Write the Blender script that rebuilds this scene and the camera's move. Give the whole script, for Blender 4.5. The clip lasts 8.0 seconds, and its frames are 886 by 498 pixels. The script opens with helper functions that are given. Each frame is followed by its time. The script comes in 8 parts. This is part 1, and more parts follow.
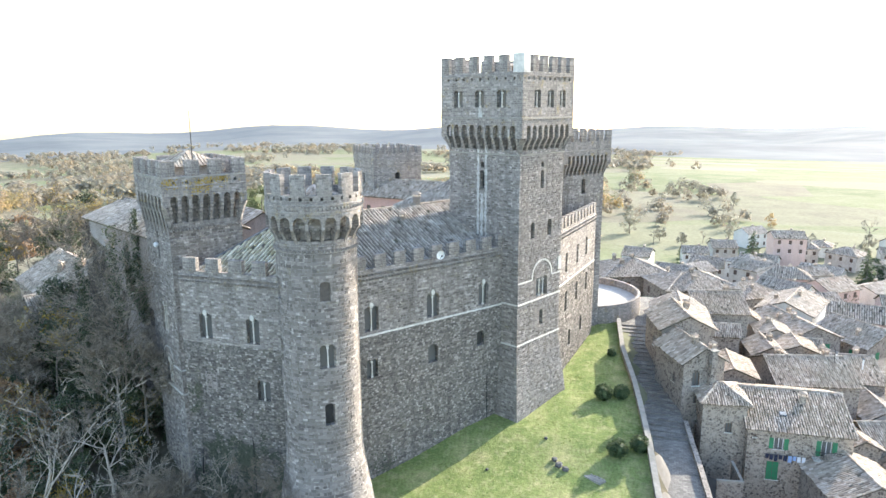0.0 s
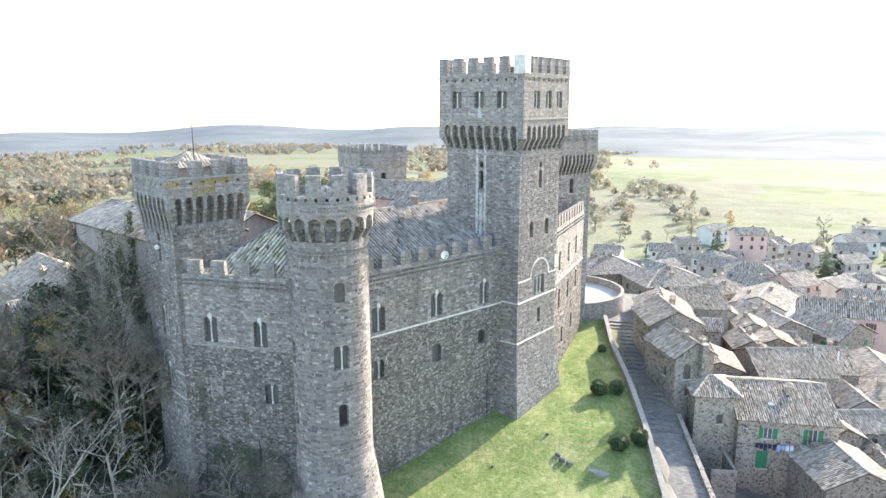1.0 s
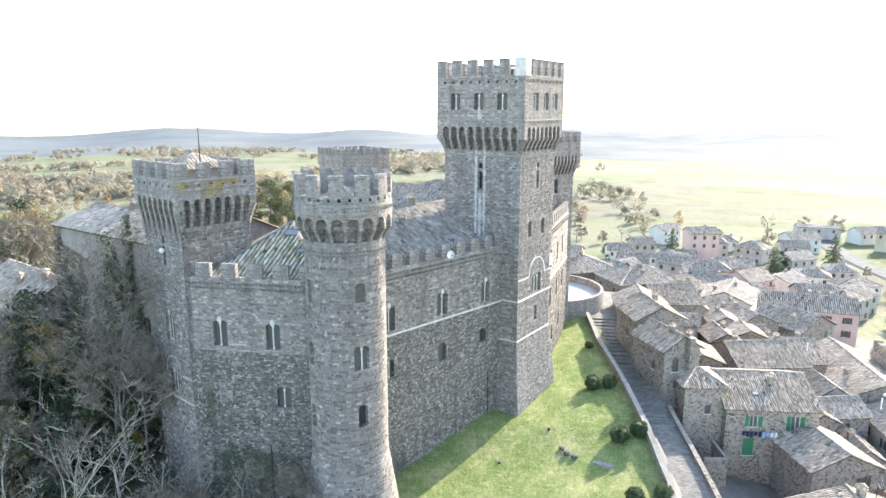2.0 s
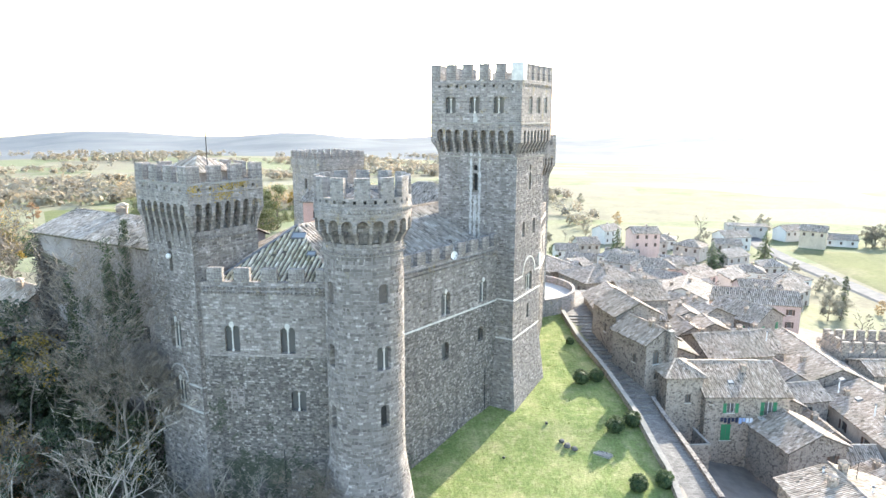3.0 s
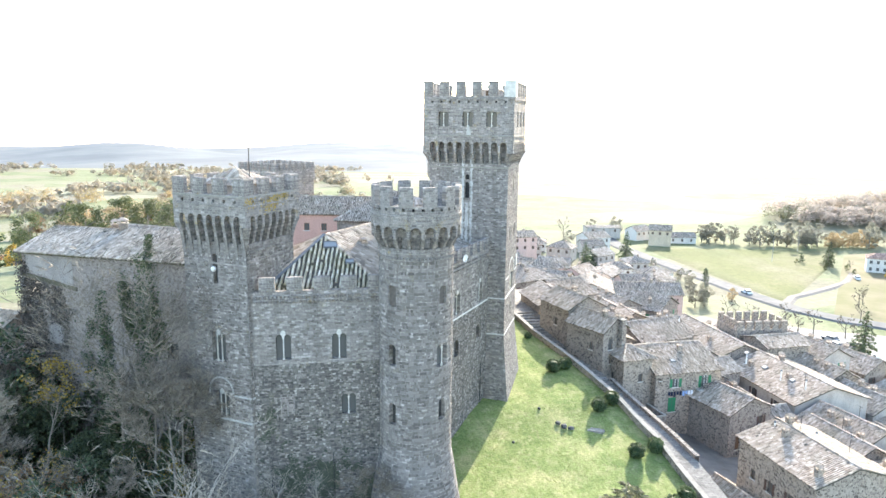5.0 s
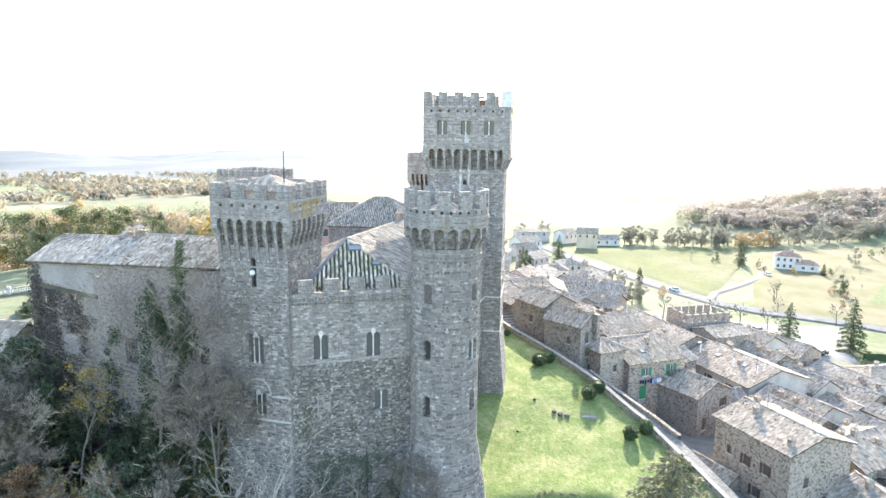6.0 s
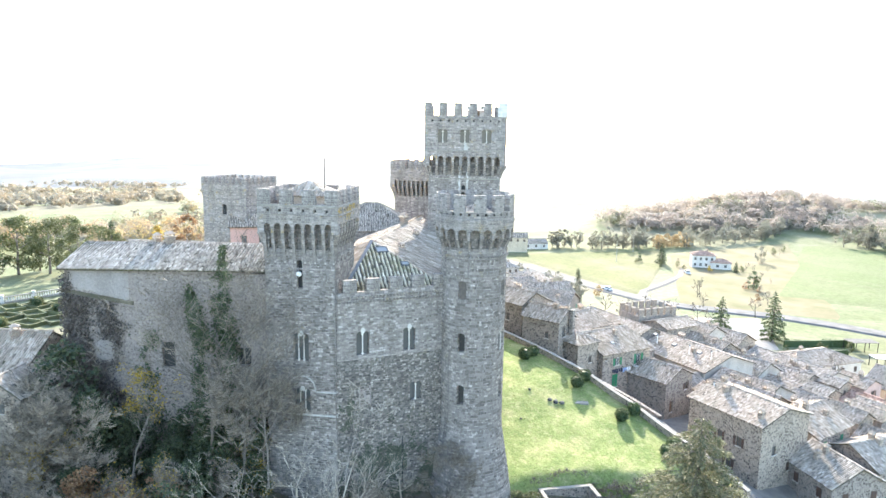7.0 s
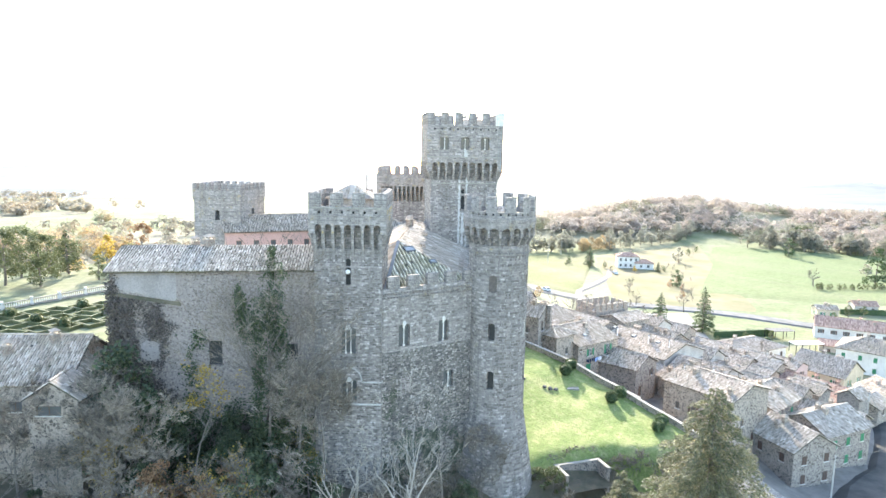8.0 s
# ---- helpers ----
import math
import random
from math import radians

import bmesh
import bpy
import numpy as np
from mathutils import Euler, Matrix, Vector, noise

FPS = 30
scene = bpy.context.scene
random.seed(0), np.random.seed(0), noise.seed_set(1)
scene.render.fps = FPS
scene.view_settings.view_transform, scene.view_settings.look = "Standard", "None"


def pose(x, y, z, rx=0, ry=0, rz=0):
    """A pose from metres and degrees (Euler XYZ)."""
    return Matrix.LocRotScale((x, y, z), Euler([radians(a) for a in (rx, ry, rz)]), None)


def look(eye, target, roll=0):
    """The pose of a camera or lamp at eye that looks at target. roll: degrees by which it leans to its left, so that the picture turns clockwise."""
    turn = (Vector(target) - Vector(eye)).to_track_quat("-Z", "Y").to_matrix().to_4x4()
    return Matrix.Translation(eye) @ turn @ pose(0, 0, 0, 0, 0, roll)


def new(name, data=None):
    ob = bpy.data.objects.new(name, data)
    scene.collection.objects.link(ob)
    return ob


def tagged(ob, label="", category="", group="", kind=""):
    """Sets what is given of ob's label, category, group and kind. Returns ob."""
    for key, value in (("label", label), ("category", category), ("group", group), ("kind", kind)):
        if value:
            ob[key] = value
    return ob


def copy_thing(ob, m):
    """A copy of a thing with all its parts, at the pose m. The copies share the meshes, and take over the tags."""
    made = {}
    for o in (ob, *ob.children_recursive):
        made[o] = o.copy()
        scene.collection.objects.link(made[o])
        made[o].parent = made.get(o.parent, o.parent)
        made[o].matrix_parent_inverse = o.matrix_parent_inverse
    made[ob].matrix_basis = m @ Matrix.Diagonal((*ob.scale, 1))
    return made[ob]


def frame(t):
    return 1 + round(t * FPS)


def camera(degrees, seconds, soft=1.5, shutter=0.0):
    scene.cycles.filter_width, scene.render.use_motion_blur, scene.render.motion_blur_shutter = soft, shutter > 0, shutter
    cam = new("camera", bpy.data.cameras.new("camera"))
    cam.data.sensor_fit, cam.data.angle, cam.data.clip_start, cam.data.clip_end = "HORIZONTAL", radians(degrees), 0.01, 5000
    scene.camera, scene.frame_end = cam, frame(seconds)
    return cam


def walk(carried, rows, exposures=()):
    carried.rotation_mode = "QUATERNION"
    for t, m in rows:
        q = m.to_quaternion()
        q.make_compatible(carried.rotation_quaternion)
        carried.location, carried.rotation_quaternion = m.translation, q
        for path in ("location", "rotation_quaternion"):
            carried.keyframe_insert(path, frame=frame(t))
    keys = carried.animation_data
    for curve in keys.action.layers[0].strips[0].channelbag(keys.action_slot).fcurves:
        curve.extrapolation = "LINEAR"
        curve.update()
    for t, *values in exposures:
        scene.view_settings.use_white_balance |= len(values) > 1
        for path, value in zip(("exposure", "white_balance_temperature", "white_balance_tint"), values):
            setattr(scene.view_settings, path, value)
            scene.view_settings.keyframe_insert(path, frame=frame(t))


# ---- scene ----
cam = camera(66.4, 8.0, soft=1.5)
METRES, EYE, TILT, LEAN, TURN = 72.0, 35.0, 0.0, 0.0, 17.0
ROWS = [
    (0.0, 0.0, 0.0, 0.0, -0.06, -12.03, 0.27),
    (0.5, -0.0274, -0.0021, 0.0011, -1.75, -12.06, 0.21),
    (1.0, -0.0597, -0.0035, 0.0015, -3.56, -12.07, 0.13),
    (1.5, -0.0974, -0.0049, 0.0001, -5.67, -11.95, 0.06),
    (3.0, -0.2391, -0.0016, -0.0018, -14.02, -11.49, -0.25),
    (3.5, -0.295, 0.0014, -0.0013, -17.2, -11.3, -0.34),
    (4.0, -0.3548, 0.0061, 0.0004, -20.49, -11.09, -0.46),
    (4.5, -0.4188, 0.0124, 0.0017, -23.92, -10.84, -0.54),
    (6.0, -0.6368, 0.0495, 0.0016, -34.78, -9.91, -0.83),
    (6.5, -0.718, 0.069, 0.0016, -38.54, -9.55, -0.9),
    (7.0, -0.8022, 0.0932, 0.0008, -42.27, -9.18, -0.96),
    (7.5, -0.8889, 0.1225, -0.0004, -46.02, -8.8, -1.05),
    (8.0, -0.9782, 0.1588, -0.0036, -49.77, -8.4, -1.08),
]
EXPOSURES = [(0.0, 2.38), (3.0, 2.61), (4.5, 2.64), (6.5, 2.8), (8.0, 2.9)]
walk(cam, [(t, pose(0, 0, EYE, TILT, LEAN, TURN) @ pose(METRES * x, METRES * y, METRES * z, 90 + pitch, roll, yaw)) for t, x, y, z, yaw, pitch, roll in ROWS], EXPOSURES)

# ---- world and sun ----
SUN_EL, SUN_AZ = radians(22.5), radians(30)   # azimuth from +y towards +x
world = bpy.data.worlds.new("sky")
scene.world = world
world.use_nodes = True
wn = world.node_tree.nodes
sky = wn.new("ShaderNodeTexSky")
sky.sky_type = 'NISHITA'
sky.sun_disc = False
sky.sun_elevation, sky.sun_rotation = SUN_EL, SUN_AZ
sky.air_density, sky.dust_density, sky.ozone_density = 1.0, 1.0, 1.0
wn["Background"].inputs[1].default_value = 0.15
world.node_tree.links.new(sky.outputs[0], wn["Background"].inputs[0])
sun = new("sun", bpy.data.lights.new("sun", 'SUN'))
sun.data.energy, sun.data.angle, sun.data.color = 3.2, radians(0.6), (1.0, 0.93, 0.82)
to_sun = Vector((math.sin(SUN_AZ) * math.cos(SUN_EL), math.cos(SUN_AZ) * math.cos(SUN_EL), math.sin(SUN_EL)))
sun.matrix_world = look((to_sun * 200)[:], (0, 0, 0))
# ---- materials ----
class Nodes:
    """A short way to wire one procedural material."""
    def __init__(self, name, rough=0.9, metal=0.0):
        self.mat = bpy.data.materials.new(name)
        self.mat.use_nodes = True
        self.t = self.mat.node_tree
        self.bsdf = self.t.nodes["Principled BSDF"]
        self.bsdf.inputs["Roughness"].default_value = rough
        self.bsdf.inputs["Metallic"].default_value = metal
        self.bsdf.inputs["Specular IOR Level"].default_value = 0.06 if rough >= 0.85 else 0.3
        self.tc = self.t.nodes.new("ShaderNodeTexCoord")

    def node(self, kind, **kw):
        n = self.t.nodes.new(kind)
        for k, v in kw.items():
            n.inputs[k].default_value = v
        return n

    def link(self, a, b):
        self.t.links.new(a, b)

    def vec(self, src="Object", scale=(1, 1, 1)):
        m = self.node("ShaderNodeMapping")
        m.inputs["Scale"].default_value = scale
        self.link(self.tc.outputs[src], m.inputs["Vector"])
        return m.outputs[0]

    def noise(self, scale, src="Object", detail=4.0, rough=0.6, vscale=(1, 1, 1)):
        n = self.node("ShaderNodeTexNoise", Scale=scale, Detail=detail, Roughness=rough)
        self.link(self.vec(src, vscale), n.inputs["Vector"])
        return n.outputs["Fac"]

    def ramp(self, fac, stops):
        r = self.node("ShaderNodeValToRGB")
        e = r.color_ramp.elements
        while len(e) < len(stops):
            e.new(0.5)
        for el, (p, c) in zip(e, stops):
            el.position = p
            el.color = (c[0], c[1], c[2], 1) if isinstance(c, (tuple, list)) else (c, c, c, 1)
        self.link(fac, r.inputs[0])
        return r.outputs[0]

    def mix(self, fac, a, b, mode='MIX'):
        m = self.t.nodes.new("ShaderNodeMix")
        m.data_type, m.blend_type = 'RGBA', mode
        for i, val in ((0, fac), (6, a), (7, b)):
            sock = m.inputs[i]
            if isinstance(val, (int, float)):
                sock.default_value = val if i == 0 else (val, val, val, 1)
            elif isinstance(val, tuple):
                sock.default_value = (*val, 1)
            else:
                self.link(val, sock)
        return m.outputs[2]

    def done(self, color, bump=None, strength=0.5, dist=0.05):
        if isinstance(color, tuple):
            self.bsdf.inputs["Base Color"].default_value = (*color, 1)
        else:
            self.link(color, self.bsdf.inputs["Base Color"])
        if bump is not None:
            b = self.node("ShaderNodeBump", Strength=strength, Distance=dist)
            self.link(bump, b.inputs["Height"])
            self.link(b.outputs[0], self.bsdf.inputs["Normal"])
        return self.mat


def masonry(name, dark, mid, light, mortar, course=0.30, length=0.62, lichen=(0.30, 0.27, 0.13), amount=0.0, wash=0.35):
    """Coursed stone: stones of several tones, pale joints, weather stains and lichen. Wall coordinates in metres."""
    n = Nodes(name, 0.92)
    wob = n.node("ShaderNodeTexNoise", Scale=1.3, Detail=4.0)
    n.link(n.tc.outputs["UV"], wob.inputs["Vector"])
    add = n.node("ShaderNodeVectorMath")
    add.operation = 'MULTIPLY_ADD'
    n.link(wob.outputs["Color"], add.inputs[0])
    add.inputs[1].default_value = (0.09, 0.045, 0)
    n.link(n.tc.outputs["UV"], add.inputs[2])
    b = n.node("ShaderNodeTexBrick", Scale=1.0)
    b.inputs["Mortar Size"].default_value = 0.022
    b.inputs["Mortar Smooth"].default_value = 0.4
    b.inputs["Brick Width"].default_value = length
    b.inputs["Row Height"].default_value = course
    b.inputs["Color1"].default_value = (0, 0, 0, 1)
    b.inputs["Color2"].default_value = (1, 1, 1, 1)
    b.offset, b.squash, b.squash_frequency = 0.43, 0.7, 3
    n.link(add.outputs[0], b.inputs["Vector"])
    stones = n.ramp(b.outputs["Color"], [(0.0, dark), (0.35, mid), (0.62, mid), (0.85, light), (1.0, tuple(min(1, c * 1.1) for c in light))])
    grain = n.noise(5.0, "Object", 6)
    stones = n.mix(0.55, stones, n.ramp(grain, [(0.25, 0.30), (0.5, 0.55), (0.75, 0.95)]), 'OVERLAY')
    bed = n.noise(1.6, "Object", 3, 0.6, (0.10, 0.10, 2.2))
    stones = n.mix(0.75, stones, n.ramp(bed, [(0.3, 0.30), (0.45, 0.5), (0.7, 0.66)]), 'OVERLAY')
    big = n.noise(0.13, "Object", 6, 0.7, (1, 1, 0.6))
    stones = n.mix(n.ramp(big, [(0.38, 0.0), (0.68, wash)]), stones, light)
    streak = n.noise(1.3, "Object", 5, 0.65, (1, 1, 0.06))
    stones = n.mix(n.ramp(streak, [(0.48, 0.0), (0.70, 0.8)]), stones, tuple(c * 0.8 for c in dark))
    col = n.mix(n.ramp(b.outputs["Fac"], [(0.0, 0.0), (1.0, 0.75)]), stones, mortar)
    speck = n.noise(4.6, "Object", 3, 0.55)
    col = n.mix(n.ramp(speck, [(0.58, 0.0), (0.66, 0.4)]), col, tuple(min(1, c * 1.25) for c in light))
    if amount:
        li = n.noise(0.9, "Object", 6, 0.75)
        col = n.mix(n.ramp(li, [(0.57, 0.0), (0.69, amount)]), col, lichen)
    inv = n.t.nodes.new("ShaderNodeMath")
    inv.operation = 'MULTIPLY_ADD'
    n.link(b.outputs["Fac"], inv.inputs[0])
    inv.inputs[1].default_value = -1.0
    n.link(grain, inv.inputs[2])
    return n.done(col, inv.outputs[0], 0.7, 0.06)


def rubble(name, dark, mid, light, mortar, size=2.6, amount=0.25):
    """Uncoursed rubble set in pale mortar."""
    n = Nodes(name, 0.93)
    v = n.node("ShaderNodeTexVoronoi", Scale=size)
    n.link(n.tc.outputs["UV"], v.inputs["Vector"])
    e = n.node("ShaderNodeTexVoronoi", Scale=size)
    e.feature = 'DISTANCE_TO_EDGE'
    n.link(n.tc.outputs["UV"], e.inputs["Vector"])
    sep = n.node("ShaderNodeSeparateColor")
    n.link(v.outputs["Color"], sep.inputs[0])
    stones = n.ramp(sep.outputs[0], [(0.0, dark), (0.4, mid), (0.75, light), (1.0, mid)])
    grain = n.noise(4.0, "Object", 6)
    stones = n.mix(0.5, stones, n.ramp(grain, [(0.25, 0.3), (0.75, 0.9)]), 'OVERLAY')
    col = n.mix(n.ramp(e.outputs["Distance"], [(0.02, 1.0), (0.10, 0.0)]), stones, mortar)
    big = n.noise(0.22, "Object", 5, 0.7, (1, 1, 0.4))
    col = n.mix(n.ramp(big, [(0.45, 0.0), (0.72, amount)]), col, mortar)
    return n.done(col, e.outputs["Distance"], 0.6, 0.06)


def plaster(name, base, stain, scale=0.5):
    n = Nodes(name, 0.9)
    a = n.noise(scale, "Object", 6, 0.7, (1, 1, 0.5))
    f = n.noise(7.0, "Object", 5)
    col = n.mix(n.ramp(a, [(0.42, 0.0), (0.72, 0.85)]), base, stain)
    c = n.noise(scale * 6, "Object", 6, 0.75)
    col = n.mix(n.ramp(c, [(0.52, 0.0), (0.70, 0.6)]), col, stain)
    col = n.mix(0.35, col, n.ramp(f, [(0.3, 0.3), (0.7, 0.8)]), 'OVERLAY')
    return n.done(col, f, 0.4, 0.03)


def roofing(name, base, pale, moss, moss_amount, rows=True):
    """Fired clay tiles: colour varies from tile to tile, with lichen and moss."""
    n = Nodes(name, 0.9)
    g = n.t.nodes.new("ShaderNodeNewGeometry")
    tone = n.ramp(g.outputs["Random Per Island"], [(0.0, tuple(c * 0.62 for c in base)), (0.22, base), (0.6, tuple((a + b) / 2 for a, b in zip(base, pale))), (0.85, pale), (1.0, tuple(min(1, c * 1.2) for c in pale))])
    a = n.noise(1.6, "Object", 6, 0.7)
    b = n.noise(0.35, "Object", 5, 0.65)
    col = n.mix(0.55, tone, n.ramp(a, [(0.3, 0.28), (0.7, 0.8)]), 'OVERLAY')
    col = n.mix(n.ramp(b, [(0.42, 0.0), (0.66, moss_amount)]), col, moss)
    return n.done(col, a, 0.5, 0.03)


def simple(name, base, other, scale=3.0, rough=0.8, metal=0.0, bump=0.3, random_tone=0.0):
    n = Nodes(name, rough, metal)
    a = n.noise(scale, "Object", 5, 0.65)
    col = n.mix(n.ramp(a, [(0.35, 0.0), (0.68, 1.0)]), base, other)
    if random_tone:
        o = n.t.nodes.new("ShaderNodeObjectInfo")
        col = n.mix(random_tone, col, n.ramp(o.outputs["Random"], [(0.0, 0.15), (1.0, 0.85)]), 'OVERLAY')
    return n.done(col, a, bump, 0.03)


def leafage(name, tones, rough=0.7, thin=0.0, clump=0.0):
    """Leaves: tones vary from leaf to leaf, from plant to plant and by clumps; thin ones let light through."""
    n = Nodes(name, rough)
    g = n.t.nodes.new("ShaderNodeNewGeometry")
    o = n.t.nodes.new("ShaderNodeObjectInfo")
    k = len(tones) - 1
    col = n.ramp(g.outputs["Random Per Island"], [(i / k, c) for i, c in enumerate(tones)])
    col = n.mix(0.35, col, n.ramp(o.outputs["Random"], [(0.0, 0.2), (1.0, 0.8)]), 'OVERLAY')
    if clump:
        v = n.node("ShaderNodeTexVoronoi", Scale=clump)
        n.link(n.vec("Object"), v.inputs["Vector"])
        sep = n.node("ShaderNodeSeparateColor")
        n.link(v.outputs["Color"], sep.inputs[0])
        col = n.mix(0.78, col, n.ramp(sep.outputs[0], [(i / k, c) for i, c in enumerate(tones)]))
    n.done(col)
    if thin:
        tr = n.t.nodes.new("ShaderNodeBsdfTranslucent")
        n.link(col, tr.inputs["Color"])
        ms = n.node("ShaderNodeMixShader", Fac=thin)
        n.link(n.bsdf.outputs[0], ms.inputs[1])
        n.link(tr.outputs[0], ms.inputs[2])
        n.link(ms.outputs[0], n.t.nodes["Material Output"].inputs["Surface"])
    return n.mat


STONE = masonry("castle_stone", (0.122, 0.107, 0.096), (0.212, 0.19, 0.171), (0.335, 0.303, 0.275), (0.262, 0.235, 0.211), 0.23, 0.48, amount=0.25, wash=0.4)
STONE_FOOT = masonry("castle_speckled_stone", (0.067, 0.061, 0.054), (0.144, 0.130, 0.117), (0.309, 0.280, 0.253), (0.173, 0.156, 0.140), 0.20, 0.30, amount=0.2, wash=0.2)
STONE_FINE = masonry("castle_dressed_stone", (0.144, 0.128, 0.116), (0.232, 0.207, 0.187), (0.324, 0.292, 0.264), (0.340, 0.310, 0.280), 0.20, 0.40, amount=0.55, lichen=(0.371, 0.260, 0.068))
TRIM = simple("pale_travertine", (0.62, 0.59, 0.53), (0.42, 0.40, 0.36), 2.0, 0.8)
# Near-black colour that stands in for the shade inside openings.
DARK = simple("interior_shade", (0.045, 0.043, 0.041), (0.065, 0.062, 0.058), 1.0, 0.9, bump=0)
VILLAGE = rubble("village_rubble", (0.085, 0.07, 0.058), (0.20, 0.165, 0.135), (0.33, 0.28, 0.228), (0.38, 0.328, 0.27), 3.6, 0.4)
BLOCK = leafage("proud_facing_stones", [(0.135, 0.119, 0.107), (0.20, 0.178, 0.16), (0.232, 0.208, 0.188), (0.292, 0.264, 0.24)], 0.92)
# BLOCK tones darkened, for facing stones below the string course.
BLOCK_FOOT = leafage("darker_foot_stones", [(0.082, 0.073, 0.065), (0.124, 0.110, 0.097), (0.160, 0.143, 0.127), (0.242, 0.217, 0.193)], 0.9)
VILLAGE_DARK = rubble("old_tuff_rubble", (0.085, 0.071, 0.061), (0.185, 0.16, 0.138), (0.28, 0.245, 0.21), (0.33, 0.29, 0.25), 3.6, 0.4)
PLASTER_GREY = plaster("weathered_grey_render", (0.46, 0.42, 0.37), (0.27, 0.245, 0.22))
PLASTER_WHITE = plaster("white_render", (0.60, 0.57, 0.52), (0.44, 0.42, 0.38))
PLASTER_PINK = plaster("pink_render", (0.52, 0.385, 0.335), (0.40, 0.31, 0.27))
PLASTER_SALMON = plaster("salmon_render", (0.56, 0.35, 0.28), (0.44, 0.285, 0.23))
PLASTER_OCHRE = plaster("ochre_render", (0.50, 0.42, 0.31), (0.37, 0.31, 0.235))
PLASTER_OLD = plaster("peeling_grey_brown_render", (0.30, 0.262, 0.24), (0.145, 0.124, 0.113), 0.5)
PLASTER_WING = plaster("stained_wing_plaster", (0.30, 0.27, 0.25), (0.20, 0.178, 0.163), 0.4)
WING_RUBBLE = rubble("wing_rubble", (0.10, 0.084, 0.073), (0.19, 0.163, 0.144), (0.27, 0.233, 0.207), (0.25, 0.215, 0.193), 6.0, 0.6)
TILE = roofing("old_clay_tiles", (0.345, 0.275, 0.215), (0.49, 0.41, 0.335), (0.25, 0.22, 0.165), 0.55)
TILE_RED = roofing("red_clay_tiles", (0.30, 0.19, 0.145), (0.43, 0.30, 0.235), (0.22, 0.17, 0.12), 0.3)
# Slab between cover tiles: the gaps' shadow put into the colour, plus moss.
TILE_CHANNEL = roofing("shaded_mossy_channels", (0.085, 0.072, 0.06), (0.125, 0.107, 0.09), (0.085, 0.085, 0.035), 0.6)
TILE_MOSS = roofing("mossy_clay_tiles", (0.40, 0.365, 0.27), (0.60, 0.55, 0.44), (0.24, 0.21, 0.06), 0.35)
TILE_SLATE = roofing("grey_lichen_tiles", (0.31, 0.262, 0.215), (0.44, 0.385, 0.325), (0.24, 0.215, 0.18), 0.5)
BOARDS = simple("weathered_grey_boards", (0.15, 0.128, 0.112), (0.105, 0.092, 0.08), 3.0, 0.9)
WOOD = simple("brown_timber", (0.16, 0.10, 0.06), (0.09, 0.06, 0.04), 4.0)
SHUTTER = simple("green_shutter_paint", (0.03, 0.19, 0.085), (0.04, 0.14, 0.07), 2.0, 0.55)
SHUTTER_DARK = simple("brown_shutter_paint", (0.10, 0.06, 0.045), (0.07, 0.05, 0.04), 2.0, 0.6)
WHITE = simple("white_paint", (0.78, 0.77, 0.74), (0.66, 0.65, 0.62), 2.0, 0.6)
IRON = simple("dark_iron", (0.03, 0.03, 0.032), (0.05, 0.045, 0.04), 6.0, 0.5, 0.6)
BARK = simple("bark", (0.125, 0.108, 0.09), (0.205, 0.18, 0.152), 3.0, 0.95)
BARK_PALE = simple("pale_dead_bark", (0.40, 0.36, 0.30), (0.27, 0.24, 0.20), 3.0, 0.95)
GLASS = Nodes("window_glass", 0.08)
GLASS = GLASS.done((0.12, 0.118, 0.112))
LEAD = simple("grey_lead_flashing", (0.13, 0.135, 0.14), (0.19, 0.195, 0.2), 2.0, 0.8)
SKYLIGHT = Nodes("skylight_glass", 0.3, 0.0).done((0.22, 0.24, 0.25))
CONCRETE = simple("pale_gravel_floor", (0.42, 0.405, 0.37), (0.33, 0.315, 0.285), 1.2, 0.95)
GRASS_LEAF = leafage("grass_blades", [(0.10, 0.16, 0.03), (0.15, 0.21, 0.04), (0.22, 0.26, 0.06), (0.28, 0.28, 0.10)], thin=0.3)
EVERGREEN = leafage("evergreen_leaves", [(0.025, 0.045, 0.018), (0.04, 0.065, 0.025), (0.06, 0.09, 0.035), (0.09, 0.12, 0.05)], thin=0.15)
CEDAR = leafage("conifer_needles", [(0.08, 0.088, 0.05), (0.12, 0.125, 0.07), (0.165, 0.165, 0.09), (0.215, 0.205, 0.115)], thin=0.35)
IVY = leafage("ivy_leaves", [(0.034, 0.046, 0.027), (0.056, 0.073, 0.037), (0.092, 0.108, 0.05)], thin=0.15)
# Dark tones for the facets that darken the castle walls' foot.
DARK_TUFT = leafage("dark_foot_tufts", [(0.045, 0.05, 0.036), (0.07, 0.076, 0.05), (0.10, 0.10, 0.075)])
SHRUB = leafage("clipped_shrub_leaves", [(0.045, 0.07, 0.03), (0.075, 0.105, 0.045), (0.12, 0.15, 0.07)], thin=0.3)
LICHEN = leafage("ochre_lichen", [(0.30, 0.20, 0.05), (0.40, 0.27, 0.06), (0.46, 0.34, 0.12)])
DEAD_IVY = leafage("dead_ivy_stems", [(0.05, 0.041, 0.034), (0.08, 0.066, 0.056), (0.12, 0.102, 0.088)])
TWIGS = leafage("bare_twigs", [(0.12, 0.10, 0.078), (0.19, 0.16, 0.126), (0.28, 0.243, 0.195)])
GOLD = leafage("yellow_autumn_leaves", [(0.22, 0.145, 0.03), (0.33, 0.23, 0.045), (0.42, 0.31, 0.08)], thin=0.35)
RUST = leafage("rust_autumn_leaves", [(0.19, 0.11, 0.06), (0.28, 0.165, 0.09), (0.36, 0.23, 0.13)], thin=0.35)
